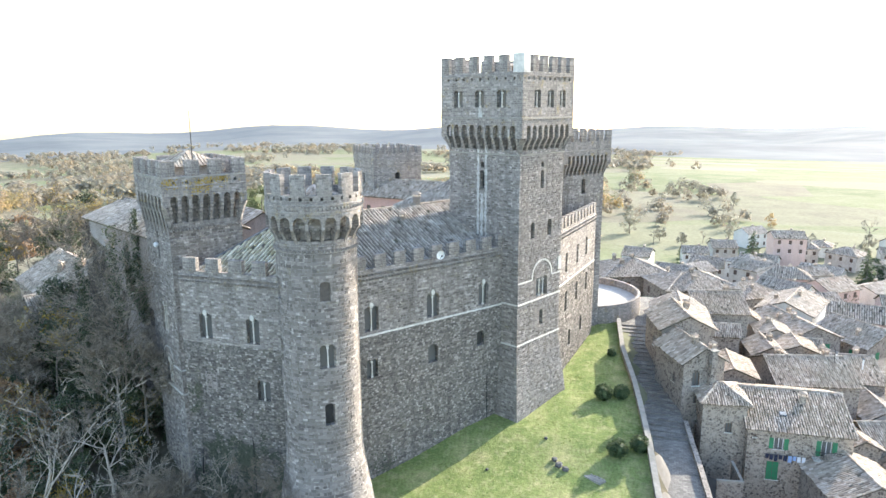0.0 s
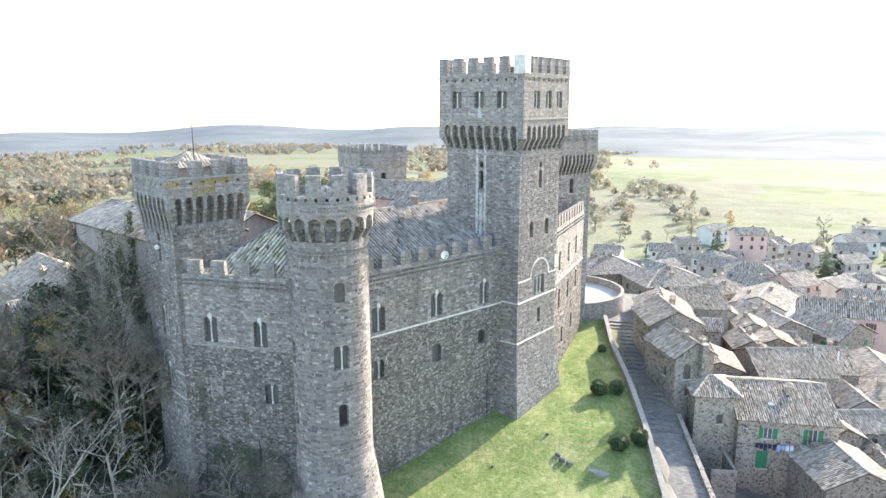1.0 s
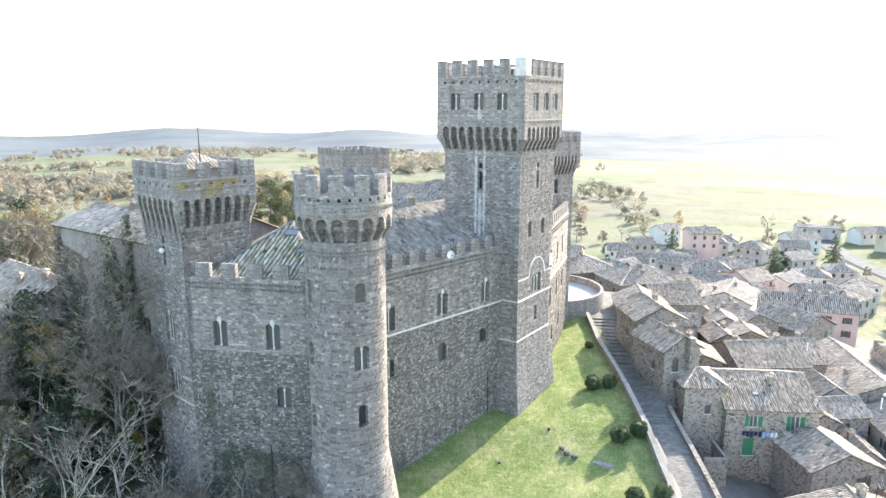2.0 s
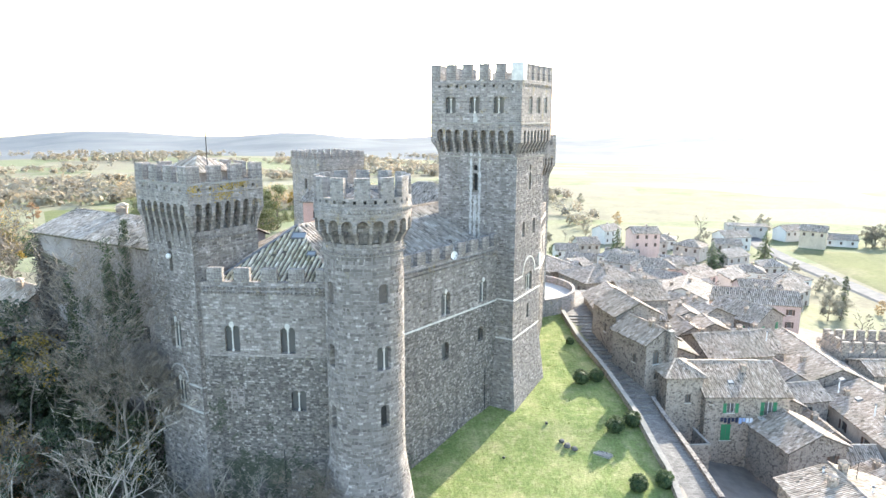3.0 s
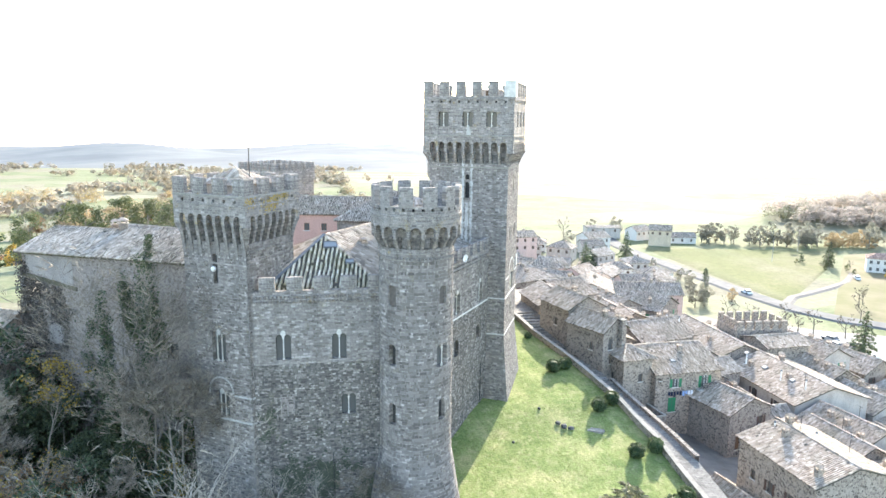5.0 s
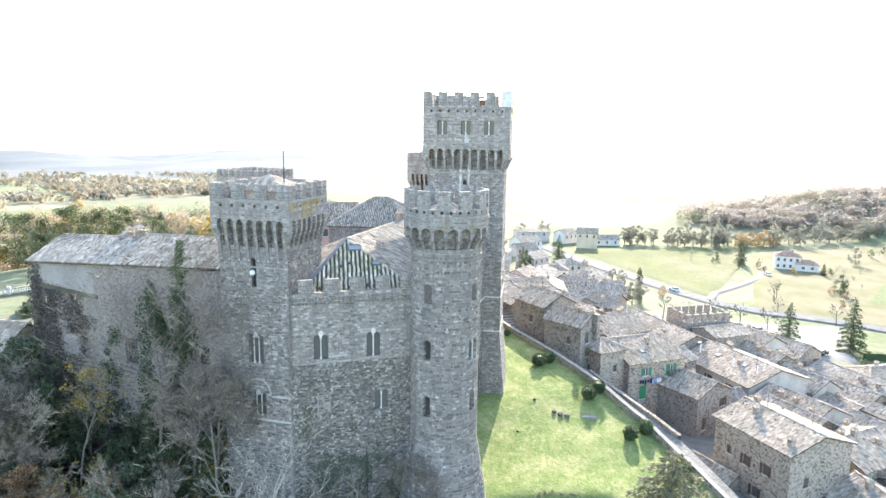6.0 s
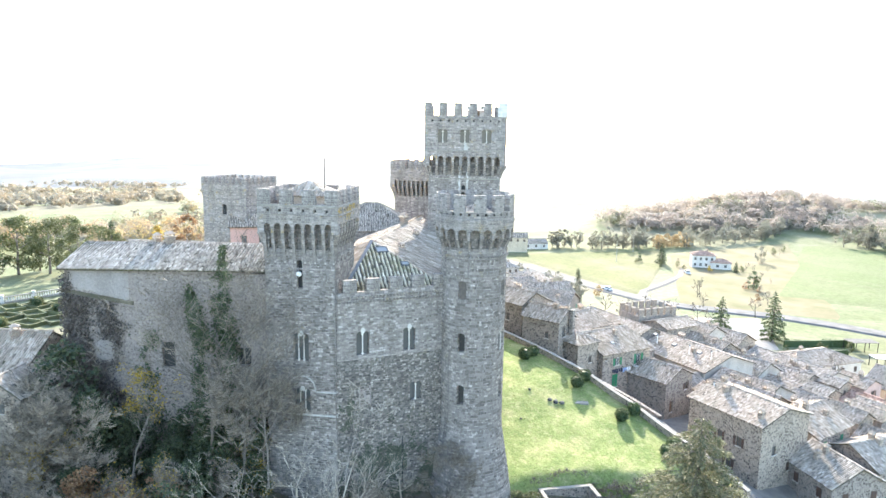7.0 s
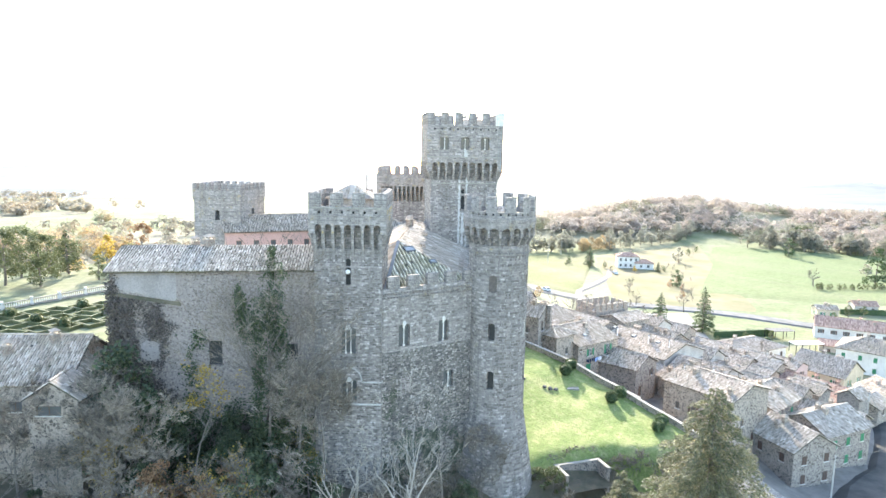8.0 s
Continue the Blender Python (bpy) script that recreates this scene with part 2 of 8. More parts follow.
OLIVE = leafage("dull_green_leaves", [(0.07, 0.085, 0.035), (0.11, 0.125, 0.055), (0.16, 0.165, 0.08)], thin=0.3)
AUTUMN_WOOD = leafage("autumn_woods", [(0.25, 0.21, 0.165), (0.36, 0.25, 0.12), (0.28, 0.22, 0.17), (0.17, 0.165, 0.10), (0.40, 0.30, 0.13), (0.31, 0.23, 0.17)], thin=0.5, clump=0.09)
GREEN_WOOD = leafage("green_woods", [(0.12, 0.135, 0.075), (0.16, 0.17, 0.09), (0.25, 0.225, 0.15), (0.14, 0.155, 0.10)], thin=0.45, clump=0.1)
# Hill and plain woods: haze put into the colour, greyed and lightened.
HAZY_WOOD = leafage("haze_paled_hill_woods", [(0.34, 0.30, 0.265), (0.40, 0.33, 0.275), (0.36, 0.315, 0.28), (0.43, 0.35, 0.265), (0.32, 0.30, 0.26)], thin=0.5, clump=0.07)
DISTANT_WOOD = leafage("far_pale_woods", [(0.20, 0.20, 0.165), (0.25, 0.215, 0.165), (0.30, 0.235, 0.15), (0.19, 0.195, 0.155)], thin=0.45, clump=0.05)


def lawn_material():
    n = Nodes("lawn", 0.95)
    a = n.noise(0.22, "Object", 6, 0.7)
    f = n.noise(3.5, "Object", 6, 0.75)
    col = n.ramp(a, [(0.3, (0.10, 0.138, 0.044)), (0.5, (0.155, 0.185, 0.064)), (0.64, (0.238, 0.238, 0.104)), (0.78, (0.325, 0.292, 0.172))])
    t = n.noise(1.1, "Object", 5, 0.7)
    col = n.mix(n.ramp(t, [(0.5, 0.0), (0.72, 0.7)]), col, (0.298, 0.272, 0.145))
    col = n.mix(n.ramp(t, [(0.26, 0.4), (0.42, 0.0)]), col, (0.10, 0.128, 0.06))
    col = n.mix(0.7, col, n.ramp(f, [(0.3, 0.28), (0.7, 0.9)]), 'OVERLAY')
    return n.done(col, f, 0.8, 0.1)


def paving_material():
    n = Nodes("stone_paving", 0.85)
    b = n.node("ShaderNodeTexBrick", Scale=1.0)
    b.inputs["Brick Width"].default_value = 0.5
    b.inputs["Row Height"].default_value = 0.28
    b.inputs["Mortar Size"].default_value = 0.012
    b.inputs["Color1"].default_value = (0.15, 0.14, 0.126, 1)
    b.inputs["Color2"].default_value = (0.235, 0.22, 0.195, 1)
    b.inputs["Mortar"].default_value = (0.08, 0.078, 0.075, 1)
    n.link(n.tc.outputs["UV"], b.inputs["Vector"])
    a = n.noise(0.5, "Object", 6, 0.7)
    col = n.mix(0.5, b.outputs["Color"], n.ramp(a, [(0.3, 0.3), (0.7, 0.8)]), 'OVERLAY')
    return n.done(col, b.outputs["Fac"], -0.3, 0.02)


def country_material():
    """Open country: meadows, stubble and ploughed land in large uneven parcels."""
    n = Nodes("country", 1.0)
    v = n.node("ShaderNodeTexVoronoi", Scale=0.009)
    n.link(n.vec("Object", (1.0, 1.6, 0.0)), v.inputs["Vector"])
    sep = n.node("ShaderNodeSeparateColor")
    n.link(v.outputs["Color"], sep.inputs[0])
    field = n.ramp(sep.outputs[0], [(0.0, (0.10, 0.12, 0.06)), (0.3, (0.13, 0.145, 0.075)), (0.5, (0.175, 0.16, 0.115)), (0.7, (0.14, 0.125, 0.095)), (0.9, (0.115, 0.135, 0.068)), (1.0, (0.20, 0.185, 0.14))])
    a = n.noise(0.05, "Object", 8, 0.7)
    f = n.noise(0.6, "Object", 6, 0.7)
    col = n.mix(n.ramp(a, [(0.40, 0.0), (0.62, 0.7)]), field, (0.18, 0.175, 0.115))
    col = n.mix(0.5, col, n.ramp(f, [(0.3, 0.3), (0.7, 0.8)]), 'OVERLAY')
    return n.done(col, f, 0.5, 0.2)


LAWN = lawn_material()
PAVING = paving_material()
COUNTRY = country_material()
UNDERGROWTH = simple("leaf_litter_and_scrub", (0.07, 0.065, 0.045), (0.14, 0.12, 0.085), 0.4, 1.0, bump=1.0)


def meadow_material(name, tones):
    n = Nodes(name, 1.0)
    a = n.noise(0.022, "Object", 7, 0.65)
    f = n.noise(0.7, "Object", 6, 0.75)
    s = n.noise(0.05, "Object", 5, 0.7, (1, 0.12, 1))
    col = n.ramp(a, list(zip((0.3, 0.5, 0.62, 0.75), tones)))
    col = n.mix(n.ramp(s, [(0.45, 0.0), (0.7, 0.5)]), col, (0.145, 0.138, 0.088))
    col = n.mix(0.5, col, n.ramp(f, [(0.3, 0.3), (0.7, 0.8)]), 'OVERLAY')
    return n.done(col, f, 0.6, 0.15)


MEADOW = meadow_material("meadow_grass", [(0.085, 0.10, 0.04), (0.115, 0.12, 0.052), (0.143, 0.134, 0.075), (0.158, 0.142, 0.092)])
FIELD = meadow_material("sown_field_grass", [(0.09, 0.114, 0.052), (0.107, 0.13, 0.06), (0.12, 0.136, 0.068), (0.135, 0.139, 0.08)])
GRAVEL = simple("pale_gravel", (0.25, 0.24, 0.222), (0.165, 0.156, 0.14), 0.25, 1.0)
PASTURE = simple("rough_tan_pasture", (0.128, 0.126, 0.064), (0.20, 0.166, 0.11), 0.07, 1.0)
LOWER_ASPHALT = simple("dark_asphalt", (0.055, 0.054, 0.051), (0.085, 0.082, 0.076), 0.4, 0.95)
# Far road asphalt, lighter than LOWER_ASPHALT: haze glare put into the colour.
ASPHALT = simple("haze_paled_asphalt", (0.11, 0.108, 0.103), (0.165, 0.16, 0.15), 0.3, 0.95)
# Blue-grey of the far hills is haze put into their colour.
FAR_HILL = simple("haze_tinted_hills", (0.095, 0.106, 0.113), (0.148, 0.156, 0.156), 0.0035, 1.0, bump=0)
COPING = simple("weathered_coping", (0.32, 0.295, 0.255), (0.21, 0.195, 0.168), 1.5, 0.9)
LANE = simple("village_lane_dirt", (0.16, 0.145, 0.125), (0.23, 0.21, 0.185), 0.5, 1.0)
ROCK = simple("dark_field_stone", (0.10, 0.095, 0.09), (0.17, 0.16, 0.15), 2.0, 0.95)
# ---- building tools ----
class Mesh:
    """Vertices and faces on their way to one mesh."""
    def __init__(self):
        self.v, self.f = [], []

    def face(self, *pts):
        i = len(self.v)
        self.v.extend(pts)
        self.f.append(tuple(range(i, i + len(pts))))

    def prism(self, poly, z0, z1, tops=None, top=True, bottom=True):
        """An upright prism over a counter-clockwise plan outline."""
        lo = [(x, y, z0) for x, y in poly]
        hi = [(x, y, z1) for x, y in (tops or poly)]
        k = len(poly)
        for i in range(k):
            j = (i + 1) % k
            self.face(lo[i], lo[j], hi[j], hi[i])
        if top:
            self.face(*hi)
        if bottom:
            self.face(*lo[::-1])

    def box(self, x0, x1, y0, y1, z0, z1, inset=0.0):
        a = [(x0, y0), (x1, y0), (x1, y1), (x0, y1)]
        b = [(x0 + inset, y0 + inset), (x1 - inset, y0 + inset), (x1 - inset, y1 - inset), (x0 + inset, y1 - inset)]
        self.prism(a, z0, z1, b)

    def beam(self, a, b, w, h):
        """A straight bar of width w and height h from a to b."""
        a, b = Vector(a), Vector(b)
        d = (b - a).normalized()
        s = d.cross(Vector((0, 0, 1)))
        s = (s.normalized() if s.length > 1e-4 else Vector((1, 0, 0))) * w / 2
        u = s.cross(d).normalized() * h / 2
        p = [a - s - u, a + s - u, a + s + u, a - s + u]
        q = [c + (b - a) for c in p]
        for i in range(4):
            j = (i + 1) % 4
            self.face(p[i][:], p[j][:], q[j][:], q[i][:])
        self.face(*[c[:] for c in p[::-1]])
        self.face(*[c[:] for c in q])

    def tube(self, pts, radii, sides=5):
        """A tapered tube along points."""
        rings = []
        for i, (p, r) in enumerate(zip(pts, radii)):
            p = Vector(p)
            d = Vector(pts[min(i + 1, len(pts) - 1)]) - Vector(pts[max(i - 1, 0)])
            d = d.normalized() if d.length > 1e-6 else Vector((0, 0, 1))
            s = d.orthogonal().normalized()
            t = d.cross(s)
            base = len(self.v)
            self.v.extend([(p + (s * math.cos(a) + t * math.sin(a)) * r)[:] for a in [2 * math.pi * k / sides for k in range(sides)]])
            rings.append(base)
        for a, b in zip(rings, rings[1:]):
            for k in range(sides):
                j = (k + 1) % sides
                self.f.append((a + k, a + j, b + j, b + k))
        self.f.append(tuple(rings[-1] + k for k in range(sides)))


def wall_uv(me, centre=None):
    """Wall coordinates in metres: along the wall and up it (or round a tower's centre, or along a slope)."""
    n, loops = len(me.loops), me.loops
    co = np.empty(len(me.vertices) * 3, np.float32)
    me.vertices.foreach_get("co", co)
    co = co.reshape(-1, 3)
    vi = np.empty(n, np.int32)
    loops.foreach_get("vertex_index", vi)
    nor = np.empty(len(me.polygons) * 3, np.float32)
    me.polygons.foreach_get("normal", nor)
    nor = nor.reshape(-1, 3)
    tot = np.empty(len(me.polygons), np.int32)
    me.polygons.foreach_get("loop_total", tot)
    fn = np.repeat(nor, tot, axis=0)
    p = co[vi]
    if centre is not None:
        r = centre
        ang = np.arctan2(p[:, 1], p[:, 0])
        first = np.repeat(np.cumsum(tot) - tot, tot)
        ref = ang[first]
        ang = ref + (ang - ref + np.pi) % (2 * np.pi) - np.pi
        u, v = ang * r, p[:, 2]
    else:
        h = np.hypot(fn[:, 0], fn[:, 1])
        flat = h < 0.12
        t = np.stack([-fn[:, 1], fn[:, 0]], 1) / np.maximum(h, 1e-6)[:, None]
        u = np.where(flat, p[:, 0], p[:, 0] * t[:, 0] + p[:, 1] * t[:, 1])
        v = np.where(flat, p[:, 1], p[:, 2] / np.maximum(h, 0.12))
    uv = me.uv_layers.new(name="UVMap")
    uv.data.foreach_set("uv", np.stack([u, v], 1).astype(np.float32).ravel())


def to_mesh(name, m, mat, round_at=None, smooth=False):
    me = bpy.data.meshes.new(name)
    me.from_pydata(m.v, [], m.f)
    me.update()
    wall_uv(me, round_at)
    for one in (mat if isinstance(mat, (list, tuple)) else [mat]):
        me.materials.append(one)
    if smooth:
        me.polygons.foreach_set("use_smooth", [True] * len(me.polygons))
    return me


def part(name, m, mat, parent=None, label="", round_at=None, smooth=False):
    """Links a Mesh (or mesh data) as one object under a thing or a part."""
    ob = new(name, m if isinstance(m, bpy.types.Mesh) else to_mesh(name, m, mat, round_at, smooth))
    ob.parent = parent
    return tagged(ob, label)


def thing(name, place, turn, label, category, group="", kind=""):
    ob = new(name)
    ob.matrix_basis = pose(*place, 0, 0, turn)
    return tagged(ob, label, category, group, kind)


def placed(name, mesh, m, parent):
    ob = new(name, mesh)
    ob.parent = parent
    ob.matrix_basis = m
    return ob


def spans(a, b, step, cuts):
    k = max(1, round((b - a) / step))
    pts = sorted(set([round(a + (b - a) * i / k, 4) for i in range(k + 1)] + [round(c, 4) for c in cuts if a <= c <= b]))
    return pts


def panel(m, fn, u0, u1, v0, v1, holes=(), du=50.0, dv=50.0, depth=0.5):
    """A wall face with real openings: fn(u, v, d) gives the place, d metres in from the face. holes: (ua, ub, va, vb, arched)."""
    us = spans(u0, u1, du, [h[i] for h in holes for i in (0, 1)])
    vs = spans(v0, v1, dv, [h[i] for h in holes for i in (2, 3)])
    for ua, ub in zip(us, us[1:]):
        for va, vb in zip(vs, vs[1:]):
            cu, cv = (ua + ub) / 2, (va + vb) / 2
            if any(h[0] < cu < h[1] and h[2] < cv < h[3] for h in holes):
                continue
            m.face(fn(ua, va, 0), fn(ub, va, 0), fn(ub, vb, 0), fn(ua, vb, 0))
    for ua, ub, va, vb, arched in holes:
        outline = [(ub, va), (ub, vb), (ua, vb), (ua, va)]
        if arched:
            r, c = (ub - ua) / 2, (ua + ub) / 2
            rise = min(r * (1.0 if arched is True else arched), vb - va)
            arc = [(c + r * math.cos(math.pi * k / 8), vb - rise + rise * math.sin(math.pi * k / 8)) for k in range(9)]
            for side, corner in ((arc[:5], (ub, vb)), (arc[4:], (ua, vb))):
                for p, q in zip(side, side[1:]):
                    m.face(fn(*corner, 0), fn(*q, 0), fn(*p, 0))
            outline = [(ub, va)] + arc + [(ua, va)]
        edges = list(zip(outline, outline[1:]))
        if va > v0 + 1e-3:
            edges.append((outline[-1], outline[0]))
        for p, q in edges:
            m.face(fn(*p, 0), fn(*q, 0), fn(*q, depth), fn(*p, depth))


def slope_tiles(m, corners, pitch=0.26, length=0.45, rise=0.075, seed=0, cover=0.42, rise_to=None):
    """Half-round cover tiles over a flat roof slope; corners go round from the eave's start, the first two being the eave."""
    rnd = random.Random(seed)
    c = [Vector(p) for p in corners]
    e = (c[1] - c[0]).normalized()
    nrm = e.cross(c[2] - c[0]).normalized()
    if nrm.z < 0:
        nrm = -nrm
    up = nrm.cross(e)
    if up.z < 0:
        up = -up
    if rise_to:
        up = Vector(rise_to)
        up = (up - nrm * up.dot(nrm)).normalized()
        e = up.cross(nrm)
    flat = [((p - c[0]).dot(e), (p - c[0]).dot(up)) for p in c]
    lo, hi = min(p[0] for p in flat), max(p[0] for p in flat)
    k = max(1, int((hi - lo) / pitch))
    for i in range(k):
        s = lo + (i + 0.5) * (hi - lo) / k
        ys = []
        for (x0, y0), (x1, y1) in zip(flat, flat[1:] + flat[:1]):
            if (x0 - s) * (x1 - s) < 0:
                ys.append(y0 + (y1 - y0) * (s - x0) / (x1 - x0))
        if len(ys) < 2:
            continue
        a, b = min(ys), max(ys)
        n = max(1, round((b - a) / length))
        w = pitch * cover
        for j in range(n):
            t0, t1 = a + (b - a) * j / n - 0.04, a + (b - a) * (j + 1) / n
            off, lift = rnd.uniform(-0.035, 0.035), rnd.uniform(0.0, 0.035)
            if rnd.random() < 0.012:
                continue
            if j == 0:
                t0 -= rnd.uniform(0.0, 0.12)
            ring = []
            for t, h, ww in ((t0, rise + lift, w), (t1, rise * 0.75 + lift, w * 0.85)):
                for du, dh in ((-ww, -0.02), (-ww * 0.6, h), (ww * 0.6, h), (ww, -0.02)):
                    ring.append((c[0] + e * (s + off + du) + up * t + nrm * dh)[:])
            q = len(m.v)
            m.v.extend(ring)
            m.f.extend([(q, q + 1, q + 5, q + 4), (q + 1, q + 2, q + 6, q + 5), (q + 2, q + 3, q + 7, q + 6), (q, q + 3, q + 2, q + 1)])


def leaves(m, clumps, count, size, rnd, squash=1.0):
    """Small leaf facets scattered through clumps (x, y, z, radius)."""
    tot = sum(c[3] ** 2 for c in clumps)
    for x, y, z, r in clumps:
        for _ in range(max(1, int(count * r * r / tot))):
            d = Vector((rnd.gauss(0, 1), rnd.gauss(0, 1), rnd.gauss(0, 1)))
            d = d.normalized() * r * rnd.random() ** 0.4
            p = Vector((x + d.x, y + d.y, z + d.z * squash))
            a = Vector((rnd.uniform(-1, 1), rnd.uniform(-1, 1), rnd.uniform(-0.6, 0.6))).normalized()
            b = a.orthogonal().normalized()
            b.rotate(Matrix.Rotation(rnd.uniform(0, 6.28), 3, a))
            s = size * rnd.uniform(0.6, 1.3)
            q = len(m.v)
            m.v.extend([(p - a * s * 0.5)[:], (p + b * s * 0.35)[:], (p + a * s * 0.5)[:], (p - b * s * 0.35)[:]])
            m.f.append((q, q + 1, q + 2, q + 3))


def ss(a, b, x):
    t = min(1.0, max(0.0, (x - a) / (b - a)))
    return t * t * (3 - 2 * t)


def lerp(x, xs, ys):
    return float(np.interp(x, xs, ys))
# ---- ground ----
def lawn_height(y):
    return lerp(y, [30, 40, 50, 59, 64, 72, 98, 112, 130, 155], [-3.0, -1.6, -0.6, 0.7, 1.8, 2.6, 4.3, 3.6, -3.5, -12.0])


def parapet_x(y):
    """Plan line of the parapet wall between the lawn and the stepped street."""
    return lerp(y, [30, 40, 46, 56, 66, 77, 86, 98], [1.0, 1.8, 2.3, 2.5, 1.2, -0.4, -2.1, -3.3])


def street_height(y):
    return lerp(y, [30, 45, 60, 70, 97, 110], [-6.5, -4.0, -1.6, -0.4, 4.0, 4.2])


def ground_height(x, y):
    near = lawn_height(y)
    near = near + (6.0 - near) * ss(-30, -45, x) * ss(70, 90, y)
    near -= 9.5 * ss(48, 33, y)
    slope = lerp(y, [10, 25, 38, 48, 60, 75], [-11, -8, -4, 0.0, 3.5, 5])
    near = near + (slope - near) * ss(-38, -47, x) * ss(78, 66, y)
    px = parapet_x(y)
    village = lerp(x, [2, 6, 14, 35, 60, 100, 200, 400], [-1.5, -4.5, -7.5, -10, -13.5, -18.5, -20.3, -22])
    village += 5.5 * ss(74, 98, y) * ss(45, 12, x) * ss(140, 112, y) - 9.0 * ss(112, 145, y) * ss(45, 8, x)
    village -= 2.5 * ss(50, 30, y) * ss(30, 10, x) + 1.6 * ss(46, 36, y) * ss(12, 20, x) * ss(60, 40, x)
    near = near + (village - near) * ss(px + 0.6, px + 3.2, x)
    d = math.hypot(x + 20, y - 70)
    far = lerp(d, [100, 200, 400, 900, 2000, 4500], [-18, -20.3, -23, -42, -80, -135])
    far += 19 * math.exp(-(((x - 385) / 115) ** 2 + ((y - 345) / 50) ** 2))
    far += 13 * math.exp(-(((x - 530) / 100) ** 2 + ((y - 255) / 80) ** 2))
    far += 10 * math.sin(x / 310 + 1.0) * math.sin(y / 270) * ss(300, 900, d)
    if d > 1500:
        far += (46 * (0.5 + 0.5 * math.sin(math.atan2(x, y) * 9 + d / 700)) + 16 * math.sin(math.atan2(x, y) * 23 + 1.3) - 16) * ss(1500, 3800, d)
    return near + (far - near) * ss(95, 190, d)


def build_ground():
    m = Mesh()
    radii = [0] + [4 + 3.2 * i for i in range(42)]
    while radii[-1] < 4700:
        radii.append(radii[-1] * 1.06)
    k = 150
    for r in radii[1:]:
        for a in range(k):
            x, y = -10 + r * math.sin(2 * math.pi * a / k), 70 + r * math.cos(2 * math.pi * a / k)
            m.v.append((x, y, ground_height(x, y) - 0.35))
    m.v.append((-10, 70, ground_height(-10, 70) - 0.8))
    c = len(m.v) - 1
    mats = []
    for i in range(len(radii) - 2):
        for a in range(k):
            b = (a + 1) % k
            m.f.append((i * k + a, (i + 1) * k + a, (i + 1) * k + b, i * k + b))
            r = radii[i + 1]
            x, y = -10 + r * math.sin(2 * math.pi * a / k), 70 + r * math.cos(2 * math.pi * a / k)
            near = x < 2 and y < 70 and r < 120
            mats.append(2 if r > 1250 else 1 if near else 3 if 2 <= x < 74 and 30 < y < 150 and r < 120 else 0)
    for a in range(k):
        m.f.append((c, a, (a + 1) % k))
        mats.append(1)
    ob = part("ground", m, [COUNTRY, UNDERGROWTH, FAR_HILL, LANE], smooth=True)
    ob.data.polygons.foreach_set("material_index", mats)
    tagged(ob, "rolling farmland, scrub and hazy hills round the castle", "ground", kind="structure")


def lawn_edge(x):
    return lerp(x, [-27, -18, -11, -6, 2], [46.2, 46.6, 45.0, 42.0, 41.0])


def build_lawn():
    m = Mesh()
    ys = [33 + 1.3 * i for i in range(51)]
    nx = 26
    for y in ys:
        x1 = parapet_x(y) - 0.2
        x0 = -27.0 + 0.0 * y
        for i in range(nx + 1):
            x = x0 + (x1 - x0) * i / nx
            z = lawn_height(y) - 6 * ss(lawn_edge(x) + 0.2, lawn_edge(x) - 3.0, y) + 0.09 * noise.noise((x * 0.35, y * 0.35, 0)) + 0.05 * noise.noise((x * 1.3, y * 1.3, 3))
            m.v.append((x, y, z))
    w = nx + 1
    for j in range(len(ys) - 1):
        for i in range(nx):
            m.f.append((j * w + i, j * w + i + 1, (j + 1) * w + i + 1, (j + 1) * w + i))
    ob = part("lawn", m, LAWN, smooth=True)
    tagged(ob, "sloping sunlit castle lawn of rough mown grass", "lawn", kind="structure")


def build_street():
    m = Mesh()
    ys = [30 + 1.0 * i for i in range(42)]
    for a, b in zip(ys, ys[1:]):
        p = [(parapet_x(a) + 0.1, a), (parapet_x(a) + 5.2, a), (parapet_x(b) + 5.2, b), (parapet_x(b) + 0.1, b)]
        za, zb = street_height(a), street_height(b)
        m.face((*p[0], za), (*p[1], za), (*p[2], zb), (*p[3], zb))
    y = 71.0
    while y < 97:
        n = y + 1.05
        z0, z1 = street_height(y), street_height(y) + 0.17
        xa, xb = parapet_x(y) + 0.1, parapet_x(y) + 5.2
        xc, xd = parapet_x(n) + 0.1, parapet_x(n) + 5.2
        m.face((xa, y, z0 - 0.2), (xb, y, z0 - 0.2), (xb, y, z1), (xa, y, z1))
        m.face((xa, y, z1), (xb, y, z1), (xd, n, z1), (xc, n, z1))
        y = n
    m.face((-3.2, 97, 4.0), (6, 97, 4.0), (6, 112, 4.0), (-6, 112, 4.0))
    tagged(part("street", m, PAVING), "stepped stone-paved lane climbing between houses and lawn", "street", kind="structure")
    # parapet wall with pale coping between lawn and lane
    wall = thing("parapet_wall", (0, 0, 0), 0, "low stone wall with pale coping along the lane", "wall", kind="structure")
    m, cap = Mesh(), Mesh()
    ys = [36 + 2.0 * i for i in range(31)]
    for a, b in zip(ys, ys[1:]):
        xa, xb = parapet_x(a), parapet_x(b)
        ta, tb = lawn_height(a) + 0.75, lawn_height(b) + 0.75
        for q, w, bot, top in ((m, 0.22, -6, 0.0), (cap, 0.28, 0.0, 0.09)):
            la, lb = (ta + bot, tb + bot)
            A = [(xa - w, a), (xa + w, a), (xb + w, b), (xb - w, b)]
            lo = [(*A[0], la), (*A[1], la), (*A[2], lb), (*A[3], lb)]
            hi = [(*A[0], ta + top), (*A[1], ta + top), (*A[2], tb + top), (*A[3], tb + top)]
            for i in range(4):
                j = (i + 1) % 4
